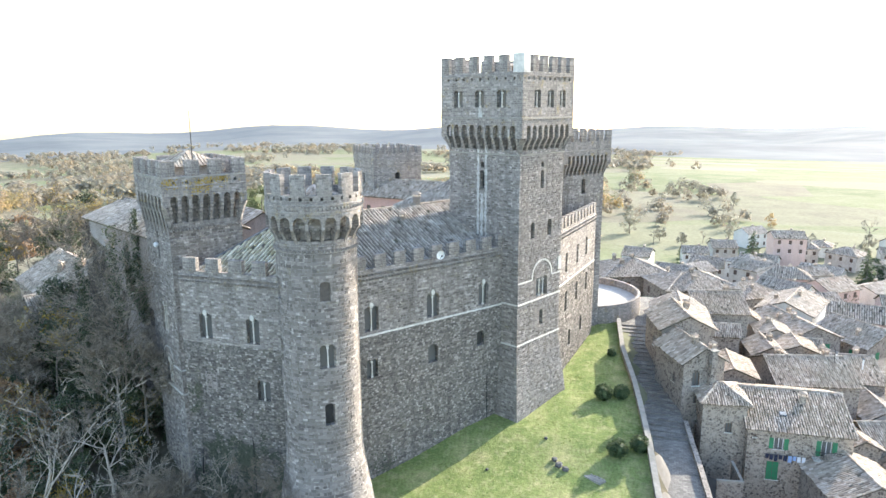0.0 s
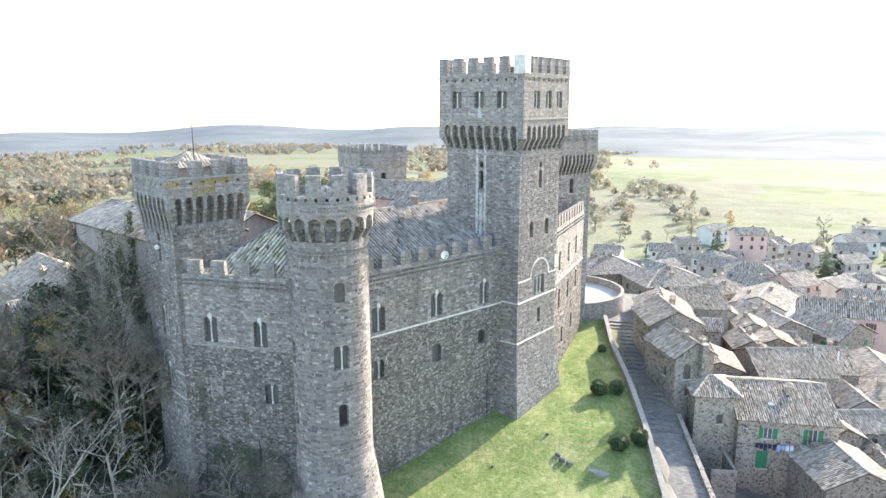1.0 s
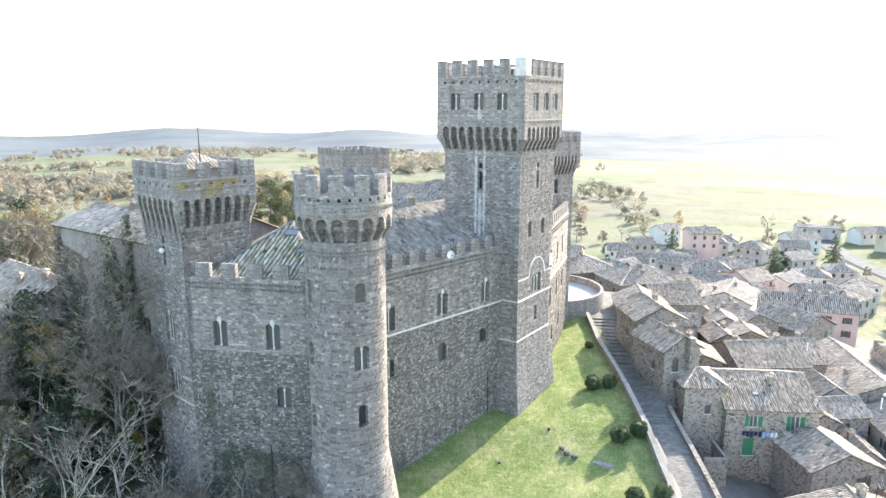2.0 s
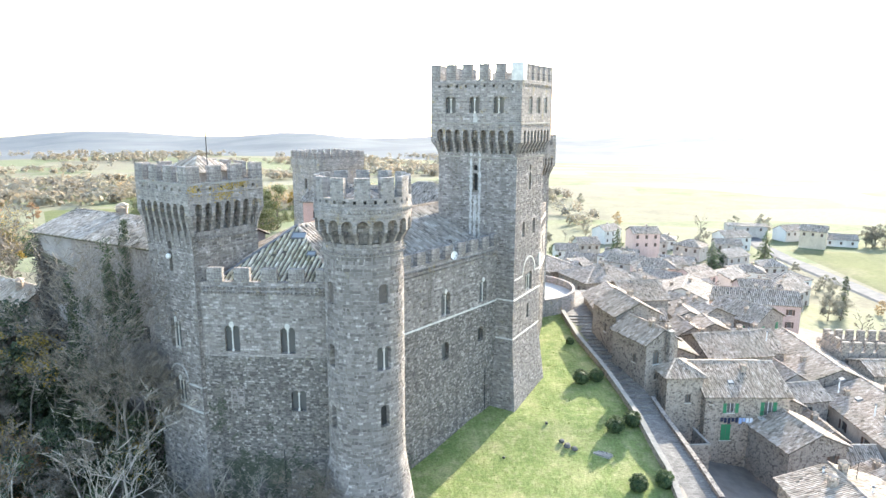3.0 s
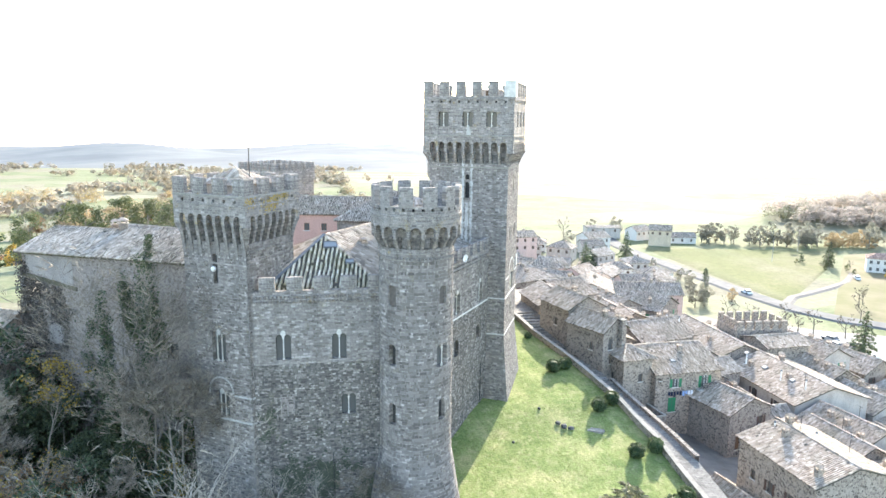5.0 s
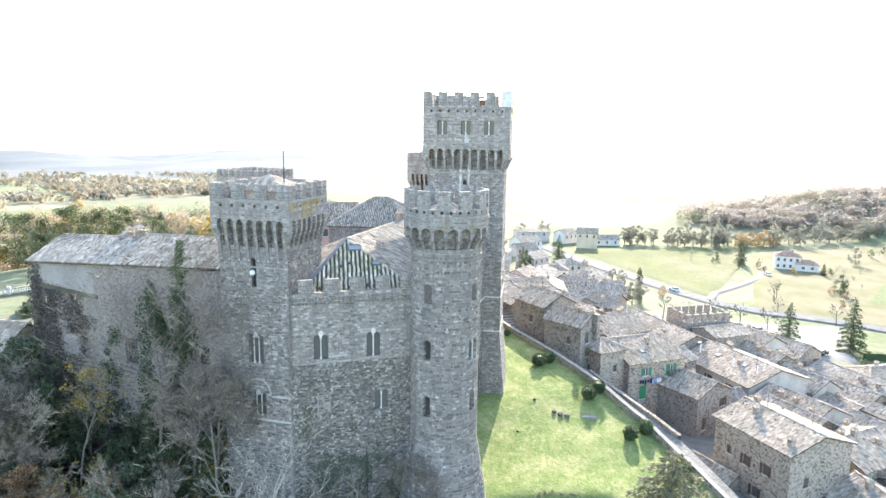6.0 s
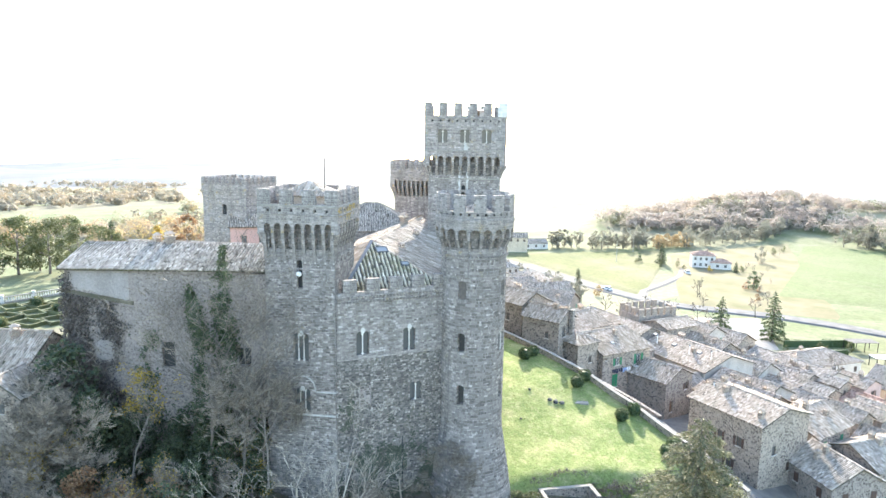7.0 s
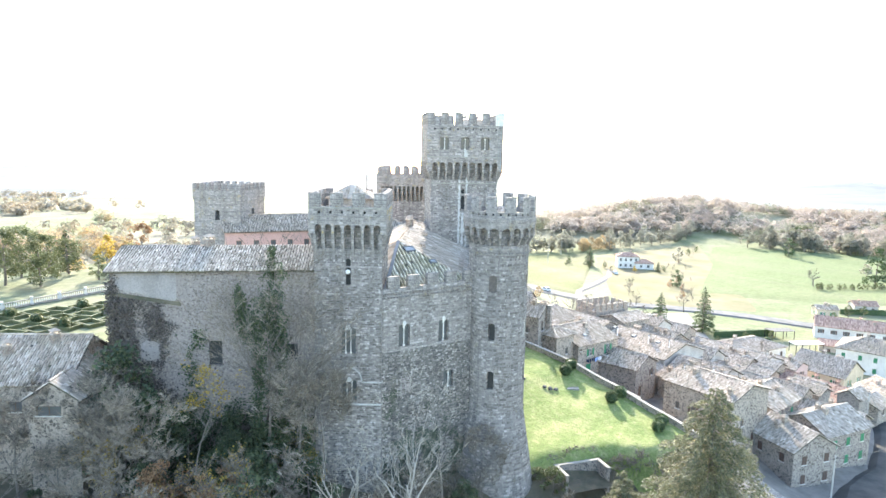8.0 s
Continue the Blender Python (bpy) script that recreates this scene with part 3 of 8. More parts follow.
                if i in (1, 3) or (a == ys[0] and i == 0) or (b == ys[-1] and i == 2):
                    q.face(lo[i], lo[j], hi[j], hi[i])
            q.face(*hi)
    part("wall_body", m, VILLAGE, wall)
    part("coping", cap, COPING, wall, "pale stone coping")


def build_tufts():
    """Grass tufts over the lawn, denser in the rough patches."""
    rng = random.Random(17)
    m = Mesh()
    while len(m.f) < 14000:
        y = rng.uniform(42, 97)
        x = rng.uniform(-26, parapet_x(y) - 0.5)
        k = noise.noise((x * 0.5, y * 0.5, 7)) + 0.6 * noise.noise((x * 1.7, y * 1.7, 3))
        if rng.random() > 0.25 + 0.9 * k or y < lawn_edge(x) + 0.3:
            continue
        z = lawn_height(y) + 0.09 * noise.noise((x * 0.35, y * 0.35, 0)) - 0.03
        a, w, h = rng.uniform(0, 3.14), rng.uniform(0.02, 0.06), rng.uniform(0.05, 0.13)
        lx, ly = rng.uniform(-0.1, 0.1), rng.uniform(-0.1, 0.1)
        m.face((x - w * math.cos(a), y - w * math.sin(a), z), (x + w * math.cos(a), y + w * math.sin(a), z), (x + lx, y + ly, z + h))
    tagged(part("grass_tufts", m, GRASS_LEAF), "rough grass tufts on the castle lawn", "grass", kind="stuff")


build_ground()
build_tufts()
build_lawn()
build_street()
# ---- castle ----
PALE = simple("pale_weathered_limestone", (0.46, 0.44, 0.40), (0.30, 0.29, 0.27), 1.2, 0.85)


def square_faces(hx, hy, flare=None):
    """Face maps of a square tower; flare(z) widens it."""
    g = flare or (lambda z: 0.0)
    return {
        "front": (lambda u, v, d: (u * (hx + g(v)) / hx, -hy - g(v) + d, v), hx),
        "right": (lambda u, v, d: (hx + g(v) - d, u * (hy + g(v)) / hy, v), hy),
        "back": (lambda u, v, d: (-u * (hx + g(v)) / hx, hy + g(v) - d, v), hx),
        "left": (lambda u, v, d: (-hx - g(v) + d, -u * (hy + g(v)) / hy, v), hy),
    }


def window_fill(fn, hole, parent, lights=1, depth=0.42, arch_label="", stone=TRIM, dark=False, fill=None):
    """Glass, or a near-black sheet for inner shade, with stone columns and tracery."""
    ua, ub, va, vb, arched = hole
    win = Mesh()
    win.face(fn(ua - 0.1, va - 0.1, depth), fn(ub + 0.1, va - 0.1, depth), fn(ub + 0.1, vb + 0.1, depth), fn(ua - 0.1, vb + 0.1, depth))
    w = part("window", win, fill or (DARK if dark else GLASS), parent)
    wide = (ub - ua) / lights
    for k in range(1, lights):
        u = ua + wide * k
        c = Mesh()
        for w0, z0, z1 in ((0.16, va, va + 0.18), (0.085, va + 0.18, vb - wide * 0.75), (0.17, vb - wide * 0.75, vb - wide * 0.5)):
            r = [fn(u - w0 / 2, z0, 0.06), fn(u + w0 / 2, z0, 0.06), fn(u + w0 / 2, z0, 0.06 + w0), fn(u - w0 / 2, z0, 0.06 + w0)]
            t = [fn(u - w0 / 2, z1, 0.06), fn(u + w0 / 2, z1, 0.06), fn(u + w0 / 2, z1, 0.06 + w0), fn(u - w0 / 2, z1, 0.06 + w0)]
            for i in range(4):
                j = (i + 1) % 4
                c.face(r[i], r[j], t[j], t[i])
            c.face(*t)
        part("column", c, stone, w)
    if lights > 1:
        tr = Mesh()
        z = vb - wide * 0.5
        small = [(ua + wide * k + 0.05, ua + wide * (k + 1) - 0.05, z - 0.35, z + wide * 0.28, True) for k in range(lights)]
        panel(tr, lambda u, v, d: fn(u, v, d + 0.10), ua, ub, z - 0.02, vb, [(a, b, z - 0.02, d, e) for a, b, c_, d, e in small], depth=0.2)
        part("tracery", tr, STONE_FINE, w)
    return w


def roundel(fn, u, v, r, parent):
    """The small pale stone disc set above a pair of lights."""
    m = Mesh()
    rim = [fn(u + r * math.cos(a), v + r * 1.25 * math.sin(a), -0.06) for a in [2 * math.pi * k / 12 for k in range(12)]]
    back = [fn(u + r * 1.15 * math.cos(a), v + r * 1.4 * math.sin(a), 0.02) for a in [2 * math.pi * k / 12 for k in range(12)]]
    m.face(*rim)
    for i in range(12):
        j = (i + 1) % 12
        m.face(back[i], back[j], rim[j], rim[i])
    part("stone_roundel", m, TRIM, parent)


def string_course(fn, u0, u1, v, h, out, parent, mat=TRIM, du=50.0):
    m = Mesh()
    us = spans(u0, u1, du, [])
    for a, b in zip(us, us[1:]):
        m.face(fn(a, v, -out), fn(b, v, -out), fn(b, v + h, -out * 0.6), fn(a, v + h, -out * 0.6))
        m.face(fn(a, v + h, -out * 0.6), fn(b, v + h, -out * 0.6), fn(b, v + h, 0.05), fn(a, v + h, 0.05))
        m.face(fn(a, v, 0.05), fn(b, v, 0.05), fn(b, v, -out), fn(a, v, -out))
    part("string_course", m, mat, parent)


def merlon_mesh(w, t, h, mat=STONE_FINE):
    m = Mesh()
    m.box(-w / 2, w / 2, -t / 2, t / 2, 0, h - 0.12, 0.015)
    m.box(-w / 2 - 0.03, w / 2 + 0.03, -t / 2 - 0.03, t / 2 + 0.03, h - 0.12, h, 0.05)
    return to_mesh("merlon", m, mat)


def corbel_mesh(out, z0, z1, w, back=0.05):
    """A tapered stone bracket: out metres deep at z1, nothing at z0; local -y is outwards."""
    m = Mesh()
    steps = 6
    prof = [(-(out * (k / steps) ** 1.5), z0 + (z1 - z0) * k / steps) for k in range(steps + 1)]
    for (ya, za), (yb, zb) in zip(prof, prof[1:]):
        m.face((-w / 2, ya, za), (w / 2, ya, za), (w / 2, yb, zb), (-w / 2, yb, zb))
    for s in (-1, 1):
        ring = [(s * w / 2, y, z) for y, z in prof] + [(s * w / 2, back, z1), (s * w / 2, back, z0)]
        m.face(*(ring if s < 0 else ring[::-1]))
    return to_mesh("corbel", m, STONE)


def proud_stones(m, fn, u0, u1, v0, v1, holes, count, seed, course=0.23, longest=0.52):
    """Single stones that stand a few centimetres out of the wall face."""
    rnd = random.Random(seed)
    for _ in range(count):
        w, h, out = rnd.uniform(0.18, longest), course - rnd.uniform(0.02, 0.06), rnd.uniform(0.012, 0.04)
        u = rnd.uniform(u0 + 0.05, u1 - w - 0.05)
        v = v0 + course * rnd.randint(0, max(1, int((v1 - v0 - h) / course)))
        if any(u < x[1] + 0.25 and u + w > x[0] - 0.25 and v < x[3] + 0.3 and v + h > x[2] - 0.2 for x in holes):
            continue
        c = 0.02
        p = [fn(u, v, 0.01), fn(u + w, v, 0.01), fn(u + w, v + h, 0.01), fn(u, v + h, 0.01)]
        q = [fn(u + c, v + c, -out), fn(u + w - c, v + c, -out), fn(u + w - c, v + h - c, -out), fn(u + c, v + h - c, -out)]
        i = len(m.v)
        m.v += p + q
        m.f += [(i + 4, i + 5, i + 6, i + 7), (i, i + 1, i + 5, i + 4), (i + 1, i + 2, i + 6, i + 5), (i + 2, i + 3, i + 7, i + 6), (i + 3, i, i + 4, i + 7)]


def sawtooth(fn, u0, u1, z, parent, step=0.34, out=0.2):
    """A band of bricks laid cornerwise."""
    t = Mesh()
    k = int((u1 - u0) / step)
    for i in range(k):
        u = u0 + (i + 0.5) * (u1 - u0) / k
        t.face(fn(u - 0.13, z, 0), fn(u, z, -out), fn(u, z + 0.2, -out), fn(u - 0.13, z + 0.2, 0))
        t.face(fn(u, z, -out), fn(u + 0.13, z, 0), fn(u + 0.13, z + 0.2, 0), fn(u, z + 0.2, -out))
        t.face(fn(u - 0.13, z + 0.2, 0), fn(u, z + 0.2, -out), fn(u + 0.13, z + 0.2, 0))
        t.face(fn(u + 0.13, z, 0), fn(u, z, -out), fn(u - 0.13, z, 0))
    tagged(part("sawtooth_band", t, STONE_FINE, parent), kind="stuff")


def putlogs(u0, u1, count, z):
    """Openings for a row of small square putlog holes."""
    step = (u1 - u0) / count
    return [(u0 + (i + 0.5) * step - 0.12, u0 + (i + 0.5) * step + 0.12, z, z + 0.26, 0) for i in range(count)]


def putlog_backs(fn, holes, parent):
    # A near-black sheet behind each hole takes the place of its shade.
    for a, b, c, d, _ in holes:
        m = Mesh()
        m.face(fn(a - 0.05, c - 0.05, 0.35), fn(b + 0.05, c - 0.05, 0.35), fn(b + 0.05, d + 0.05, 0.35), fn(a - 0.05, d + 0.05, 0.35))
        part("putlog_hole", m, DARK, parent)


NICHE = 0.45   # depth of the open machicolation slots behind the corbels


def square_tower(name, place, turn, hx, hy, levels, over, counts, holes, upper_holes, label, trims=(), batter=(0, 0.0), lights=None,
                 stone=STONE, top_stone=STONE_FINE, corbel_w=0.3, arch_h=0.9, facing=520, slots=(), feet=()):
    """A square tower: battered shaft, corbelled parapet storey with arches, merlons. levels: base, corbel foot, arch crown, cornice, crenel, top."""
    base, c0, c1, cornice, crenel, top = levels
    tw = thing(name, (place[0], place[1], 0), turn, label, "castle tower")
    flare = lambda z: max(0.0, (batter[0] - z)) * batter[1]
    faces = square_faces(hx, hy, flare)
    m = Mesh()
    for f, (fn, h) in faces.items():
        panel(m, fn, -h, h, base, min(batter[0], c1) if batter[1] else base + 0.01, [])
        panel(m, fn, -h, h, batter[0] if batter[1] else base + 0.01, c0 + 0.3 if arch_h else c1 + 0.3, [x[:5] for x in holes.get(f, ())])
        if arch_h:
            m.face(fn(-h, c0 + 0.3, 0), fn(h, c0 + 0.3, 0), fn(h - NICHE, c0 + 0.3, NICHE), fn(-h + NICHE, c0 + 0.3, NICHE))
            panel(m, lambda u, v, d, fn=fn, h=h: fn(u * (h - NICHE) / h, v, NICHE), -h, h, c0 + 0.3, c1 + 0.3)
        for hole in holes.get(f, ()):
            w = window_fill(fn, hole[:5], tw, hole[5] if len(hole) > 5 else 1, dark=len(hole) <= 5)
            if len(hole) > 6:
                roundel(fn, (hole[0] + hole[1]) / 2, hole[3] + hole[6] - 0.3, 0.2, tw)
        for v in trims:
            string_course(fn, -h, h, v, 0.16, 0.07, tw)
    part("shaft", m, stone, tw)
    st = Mesh()
    for f, (fn, h) in faces.items():
        if facing and f in ("front", "right"):
            proud_stones(st, fn, -h, h, max(base, -1), c0 - 0.2, holes.get(f, ()), facing, len(st.v) + int(h * 10))
    if facing:
        tagged(part("facing_stone", st, BLOCK, tw), kind="stuff")
    # corbelled storey
    diag = corbel_mesh(over * 1.41, c0, c1 - arch_h, corbel_w * 1.4, NICHE)
    ups = square_faces(hx + over, hy + over)
    m = Mesh()
    for f, (fn, h) in ups.items():
        k = counts[0] if f in ("front", "back") else counts[1]
        hs = h - over
        pitch = 2 * hs / k
        arch_w = pitch - corbel_w
        arches = [(-hs + pitch * (i + 0.5) - arch_w / 2, -hs + pitch * (i + 0.5) + arch_w / 2, c1 - arch_h, c1, 1.25) for i in range(k)] if arch_h else []
        logs = [x for z, n in slots for x in putlogs(-h + 0.5, h - 0.5, n, z)] if f in ("front", "right") else []
        panel(m, fn, -h, h, c1 - arch_h, crenel, arches + logs + [x[:5] for x in upper_holes.get(f, ())], depth=0.45)
        putlog_backs(fn, logs, tw)
        panel(m, lambda u, v, d, fn=fn, h=h: fn(-u * (h - 0.5) / h, v, 0.5), -h, h, crenel - 1.0, crenel)
        m.face(fn(-h, crenel, 0), fn(h, crenel, 0), fn(h - 0.5, crenel, 0.5), fn(-h + 0.5, crenel, 0.5))
        m.face(fn(-h + over + NICHE, c1 + 0.05, over + NICHE), fn(h - over - NICHE, c1 + 0.05, over + NICHE), fn(h, c1 + 0.05, 0.02), fn(-h, c1 + 0.05, 0.02))
        for s in (-1, 1):
            m.face(fn(s * hs, c1 - arch_h, 0.0), fn(s * h, c1 - arch_h, 0.0), fn(s * h, c1 - arch_h, over), fn(s * hs, c1 - arch_h, over))
            m.face(fn(s * hs, c1 - arch_h, 0.0), fn(s * hs, c1 - arch_h, over), fn(s * hs, c1 + 0.05, over), fn(s * hs, c1 + 0.05, 0.0))
        for hole in upper_holes.get(f, ()):
            window_fill(fn, hole[:5], tw, hole[5] if len(hole) > 5 else 1)
        string_course(fn, -h, h, cornice, 0.13, 0.08, tw, COPING if name == "keep" else STONE_FINE)
        if not arch_h:
            continue
        cm = corbel_mesh(over, dict(feet).get(f, c0), c1 - arch_h, corbel_w, NICHE)
        back = {"front": 0, "right": 90, "back": 180, "left": 270}[f]
        hh = hy if f in ("front", "back") else hx
        lim = hs - corbel_w / 2
        for i in range(k + 1):
            placed("corbel", cm, pose(0, 0, 0, 0, 0, back) @ pose(min(lim, max(-lim, -hs + pitch * i)), -hh, 0), tw)
        placed("corbel", diag, pose(0, 0, 0, 0, 0, back) @ pose(h - over, -hh, 0, 0, 0, 45), tw)
    part("parapet_storey", m, top_stone, tw)
    m = Mesh()
    m.box(-hx - over + 0.4, hx + over - 0.4, -hy - over + 0.4, hy + over - 0.4, crenel - 1.3, crenel - 1.0)
    part("roof_deck", m, TILE_SLATE, tw)
    # merlons
    for f, (fn, h) in ups.items():
        k = counts[2] if f in ("front", "back") else counts[3]
        hh = (hy if f in ("front", "back") else hx) + over
        pitch = (2 * h - 0.0) / (k - 0.42)
        mw = pitch * 0.58
        mm = merlon_mesh(mw, 0.46, top - crenel, top_stone)
        back = {"front": 0, "right": 90, "back": 180, "left": 270}[f]
        for i in range(k):
            u = -h + mw / 2 + pitch * i
            placed("merlon", mm, pose(0, 0, 0, 0, 0, back) @ pose(u, -hh + 0.235 + 0.002 * ("front right back left".split().index(f)), crenel), tw)
    return tw


def round_tower(name, place, r, levels, over, arches, merlons, holes, label, batter, trims=()):
    base, c0, c1, cornice, crenel, top = levels
    tw = thing(name, (place[0], place[1], 0), 0, label, "castle tower")
    def ring(rad, flare=None):
        def fn(u, v, d):
            q = rad + (flare(v) if flare else 0) - d
            a = u / rad
            return (q * math.cos(a), q * math.sin(a), v)
        return fn
    full = math.pi * r
    bf = lambda z: max(0.0, batter[0] - z) * batter[1] + (0.0 if z < c0 else 0.0)
    shaft = ring(r, bf)
    m = Mesh()
    panel(m, shaft, -full, full, base, batter[0], [], 0.42, 4)
    panel(m, shaft, -full, full, batter[0], c0 + 0.3, [h[:5] for h in holes], 0.42)
    panel(m, lambda u, v, d: shaft(u, v, NICHE), -full, full, c0 + 0.3, c1 + 0.3, (), 0.42)
    for a, b in zip(spans(-full, full, 0.42, []), spans(-full, full, 0.42, [])[1:]):
        m.face(shaft(a, c0 + 0.3, 0), shaft(b, c0 + 0.3, 0), shaft(b, c0 + 0.3, NICHE), shaft(a, c0 + 0.3, NICHE))
    for hole in holes:
        boarded = len(hole) <= 5 and hole[2] > 19
        window_fill(shaft, hole[:5], tw, hole[5] if len(hole) > 5 else 1, 0.2 if boarded else 0.42, dark=len(hole) <= 5, fill=BOARDS if boarded else None)
    part("shaft", m, STONE, tw, round_at=r)
    st = Mesh()
    proud_stones(st, shaft, -math.pi * r * 0.85, 0.0, 0.0, c0 - 0.3, holes, 1700, 3, 0.29, 0.95)
    tagged(part("facing_stone", st, BLOCK, tw), kind="stuff")
    for v, mat in trims:
        string_course(shaft, -full, full, v, 0.16, 0.07, tw, mat, 0.42)
    R = r + over
    up = ring(R)
    F = math.pi * R
    pitch = 2 * F / arches
    aw = pitch - 0.26
    m = Mesh()
    logs = putlogs(-F, F, 30, crenel - 0.42)
    putlog_backs(up, logs, tw)
    panel(m, up, -F, F, c1 - 1.0, crenel, logs + [(-F + pitch * (i + 0.5) - aw / 2, -F + pitch * (i + 0.5) + aw / 2, c1 - 1.0, c1, True) for i in range(arches)], pitch / 3, depth=0.4)
    us = spans(-F, F, pitch / 3, [])
    for a, b in zip(us, us[1:]):
        m.face(up(a, crenel, 0), up(b, crenel, 0), up(b, crenel, 0.45), up(a, crenel, 0.45))
        m.face(up(b, crenel - 0.9, 0.45), up(a, crenel - 0.9, 0.45), up(a, crenel, 0.45), up(b, crenel, 0.45))
        m.face(up(a, c1 + 0.04, over + NICHE), up(b, c1 + 0.04, over + NICHE), up(b, c1 + 0.04, 0.02), up(a, c1 + 0.04, 0.02))
    part("parapet_storey", m, STONE_FINE, tw, round_at=R)
    sawtooth(shaft, -full, full, c0 - 0.62, tw)
    sawtooth(up, -F, F, cornice - 0.32, tw, 0.3, 0.09)
    for v in (cornice, cornice - 0.55):
        string_course(up, -F, F, v, 0.12, 0.07, tw, STONE_FINE, pitch / 3)
    m = Mesh()
    m.prism([((R - 0.4) * math.cos(2 * math.pi * k / 32), (R - 0.4) * math.sin(2 * math.pi * k / 32)) for k in range(32)], crenel - 1.2, crenel - 0.9)
    part("roof_deck", m, TILE_SLATE, tw)
    cm = corbel_mesh(over, c0, c1 - 1.0, 0.26, NICHE)
    for i in range(arches):
        placed("corbel", cm, pose(0, 0, 0, 0, 0, 360 * i / arches) @ pose(0, -r, 0), tw)
    mp = 2 * math.pi * R / merlons
    mm = Mesh()
    half = mp * 0.29 / R
    for k in range(4):
        a0, a1 = -half + 2 * half * k / 4 - math.pi / 2, -half + 2 * half * (k + 1) / 4 - math.pi / 2
        poly = [(R * math.cos(a0), R * math.sin(a0)), (R * math.cos(a1), R * math.sin(a1)), ((R - 0.45) * math.cos(a1), (R - 0.45) * math.sin(a1)), ((R - 0.45) * math.cos(a0), (R - 0.45) * math.sin(a0))]
        mm.prism(poly, crenel, top, top=True, bottom=False)
    mm = to_mesh("merlon", mm, STONE_FINE, R)
    for i in range(merlons):
        placed("merlon", mm, pose(0, 0, 0, 0, 0, 360 * (i + 0.3) / merlons), tw)
    return tw


def along(a, b):
    """A wall frame: fn(u, v, d) for a wall that runs from a to b in plan, seen from its right-hand side."""
    ax, ay = a
    L = math.hypot(b[0] - ax, b[1] - ay)
    ex, ey = (b[0] - ax) / L, (b[1] - ay) / L
    nx, ny = ey, -ex
    return (lambda u, v, d: (ax + ex * u - nx * d, ay + ey * u - ny * d, v)), L


def curtain_wall(name, a, b, base, crenel, top, merlons, holes, label, trim=None, trim_span=None, trim_mat=TRIM, tuck=0.0):
    w = thing(name, (0, 0, 0), 0, label, "castle wall")
    fn, L = along(a, b)
    m = Mesh()
    foot = Mesh()
    cut = trim or base
    panel(m, fn, -tuck, L, cut, crenel, [h[:5] for h in holes if h[2] >= cut], depth=0.5)
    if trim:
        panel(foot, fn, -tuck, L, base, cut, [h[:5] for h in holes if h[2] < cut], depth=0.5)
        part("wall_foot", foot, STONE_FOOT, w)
    m.face(fn(-tuck, crenel, 0), fn(L, crenel, 0), fn(L, crenel, 0.55), fn(-tuck, crenel, 0.55))
    m.face(fn(L, crenel - 1.5, 0.55), fn(0, crenel - 1.5, 0.55), fn(0, crenel, 0.55), fn(L, crenel, 0.55))
    part("wall_face", m, STONE, w)
    st = Mesh()
    low = max(-1.0, trim or -1.0)
    share = (crenel - 1.2 - low) / (crenel - 0.2)
    proud_stones(st, fn, 0, L, low, crenel - 1.2, holes, int(L * 130 * share), int(L * 10 * share))
    tagged(part("facing_stone", st, BLOCK, w), kind="stuff")
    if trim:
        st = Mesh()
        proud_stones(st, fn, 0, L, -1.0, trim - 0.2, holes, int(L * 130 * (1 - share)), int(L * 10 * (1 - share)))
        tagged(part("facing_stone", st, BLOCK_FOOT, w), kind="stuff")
    for h in holes:
        window_fill(fn, h[:5], w, h[5] if len(h) > 5 else 1, dark=len(h) <= 5)
        if len(h) > 6:
            roundel(fn, (h[0] + h[1]) / 2, h[3] + h[6] - 0.35, 0.21, w)
    # saw-tooth brick bands below the battlement
    for z in (crenel - 0.62, crenel - 1.02):
        sawtooth(fn, 0, L, z, w)
        string_course(fn, 0, L, z + 0.22, 0.09, 0.10, w, STONE_FINE)
    if trim:
        s = trim_span or (0, L)
        string_course(fn, s[0], s[1], trim, 0.16, 0.08, w, trim_mat)
    pitch = L / merlons
    mm = merlon_mesh(pitch * 0.58, 0.5, top - crenel)
    ang = math.degrees(math.atan2(b[1] - a[1], b[0] - a[0]))
    for i in range(merlons):
        x, y, _ = fn(pitch * (i + 0.5), 0, 0.26)
        placed("merlon", mm, pose(x, y, crenel, 0, 0, ang), w)
    return w


# keep (tall main tower)
KEEP_C, KEEP_U = (-14.9, 72.35), -0.12   # KEEP_U: the middle of the slit windows on the keep's front
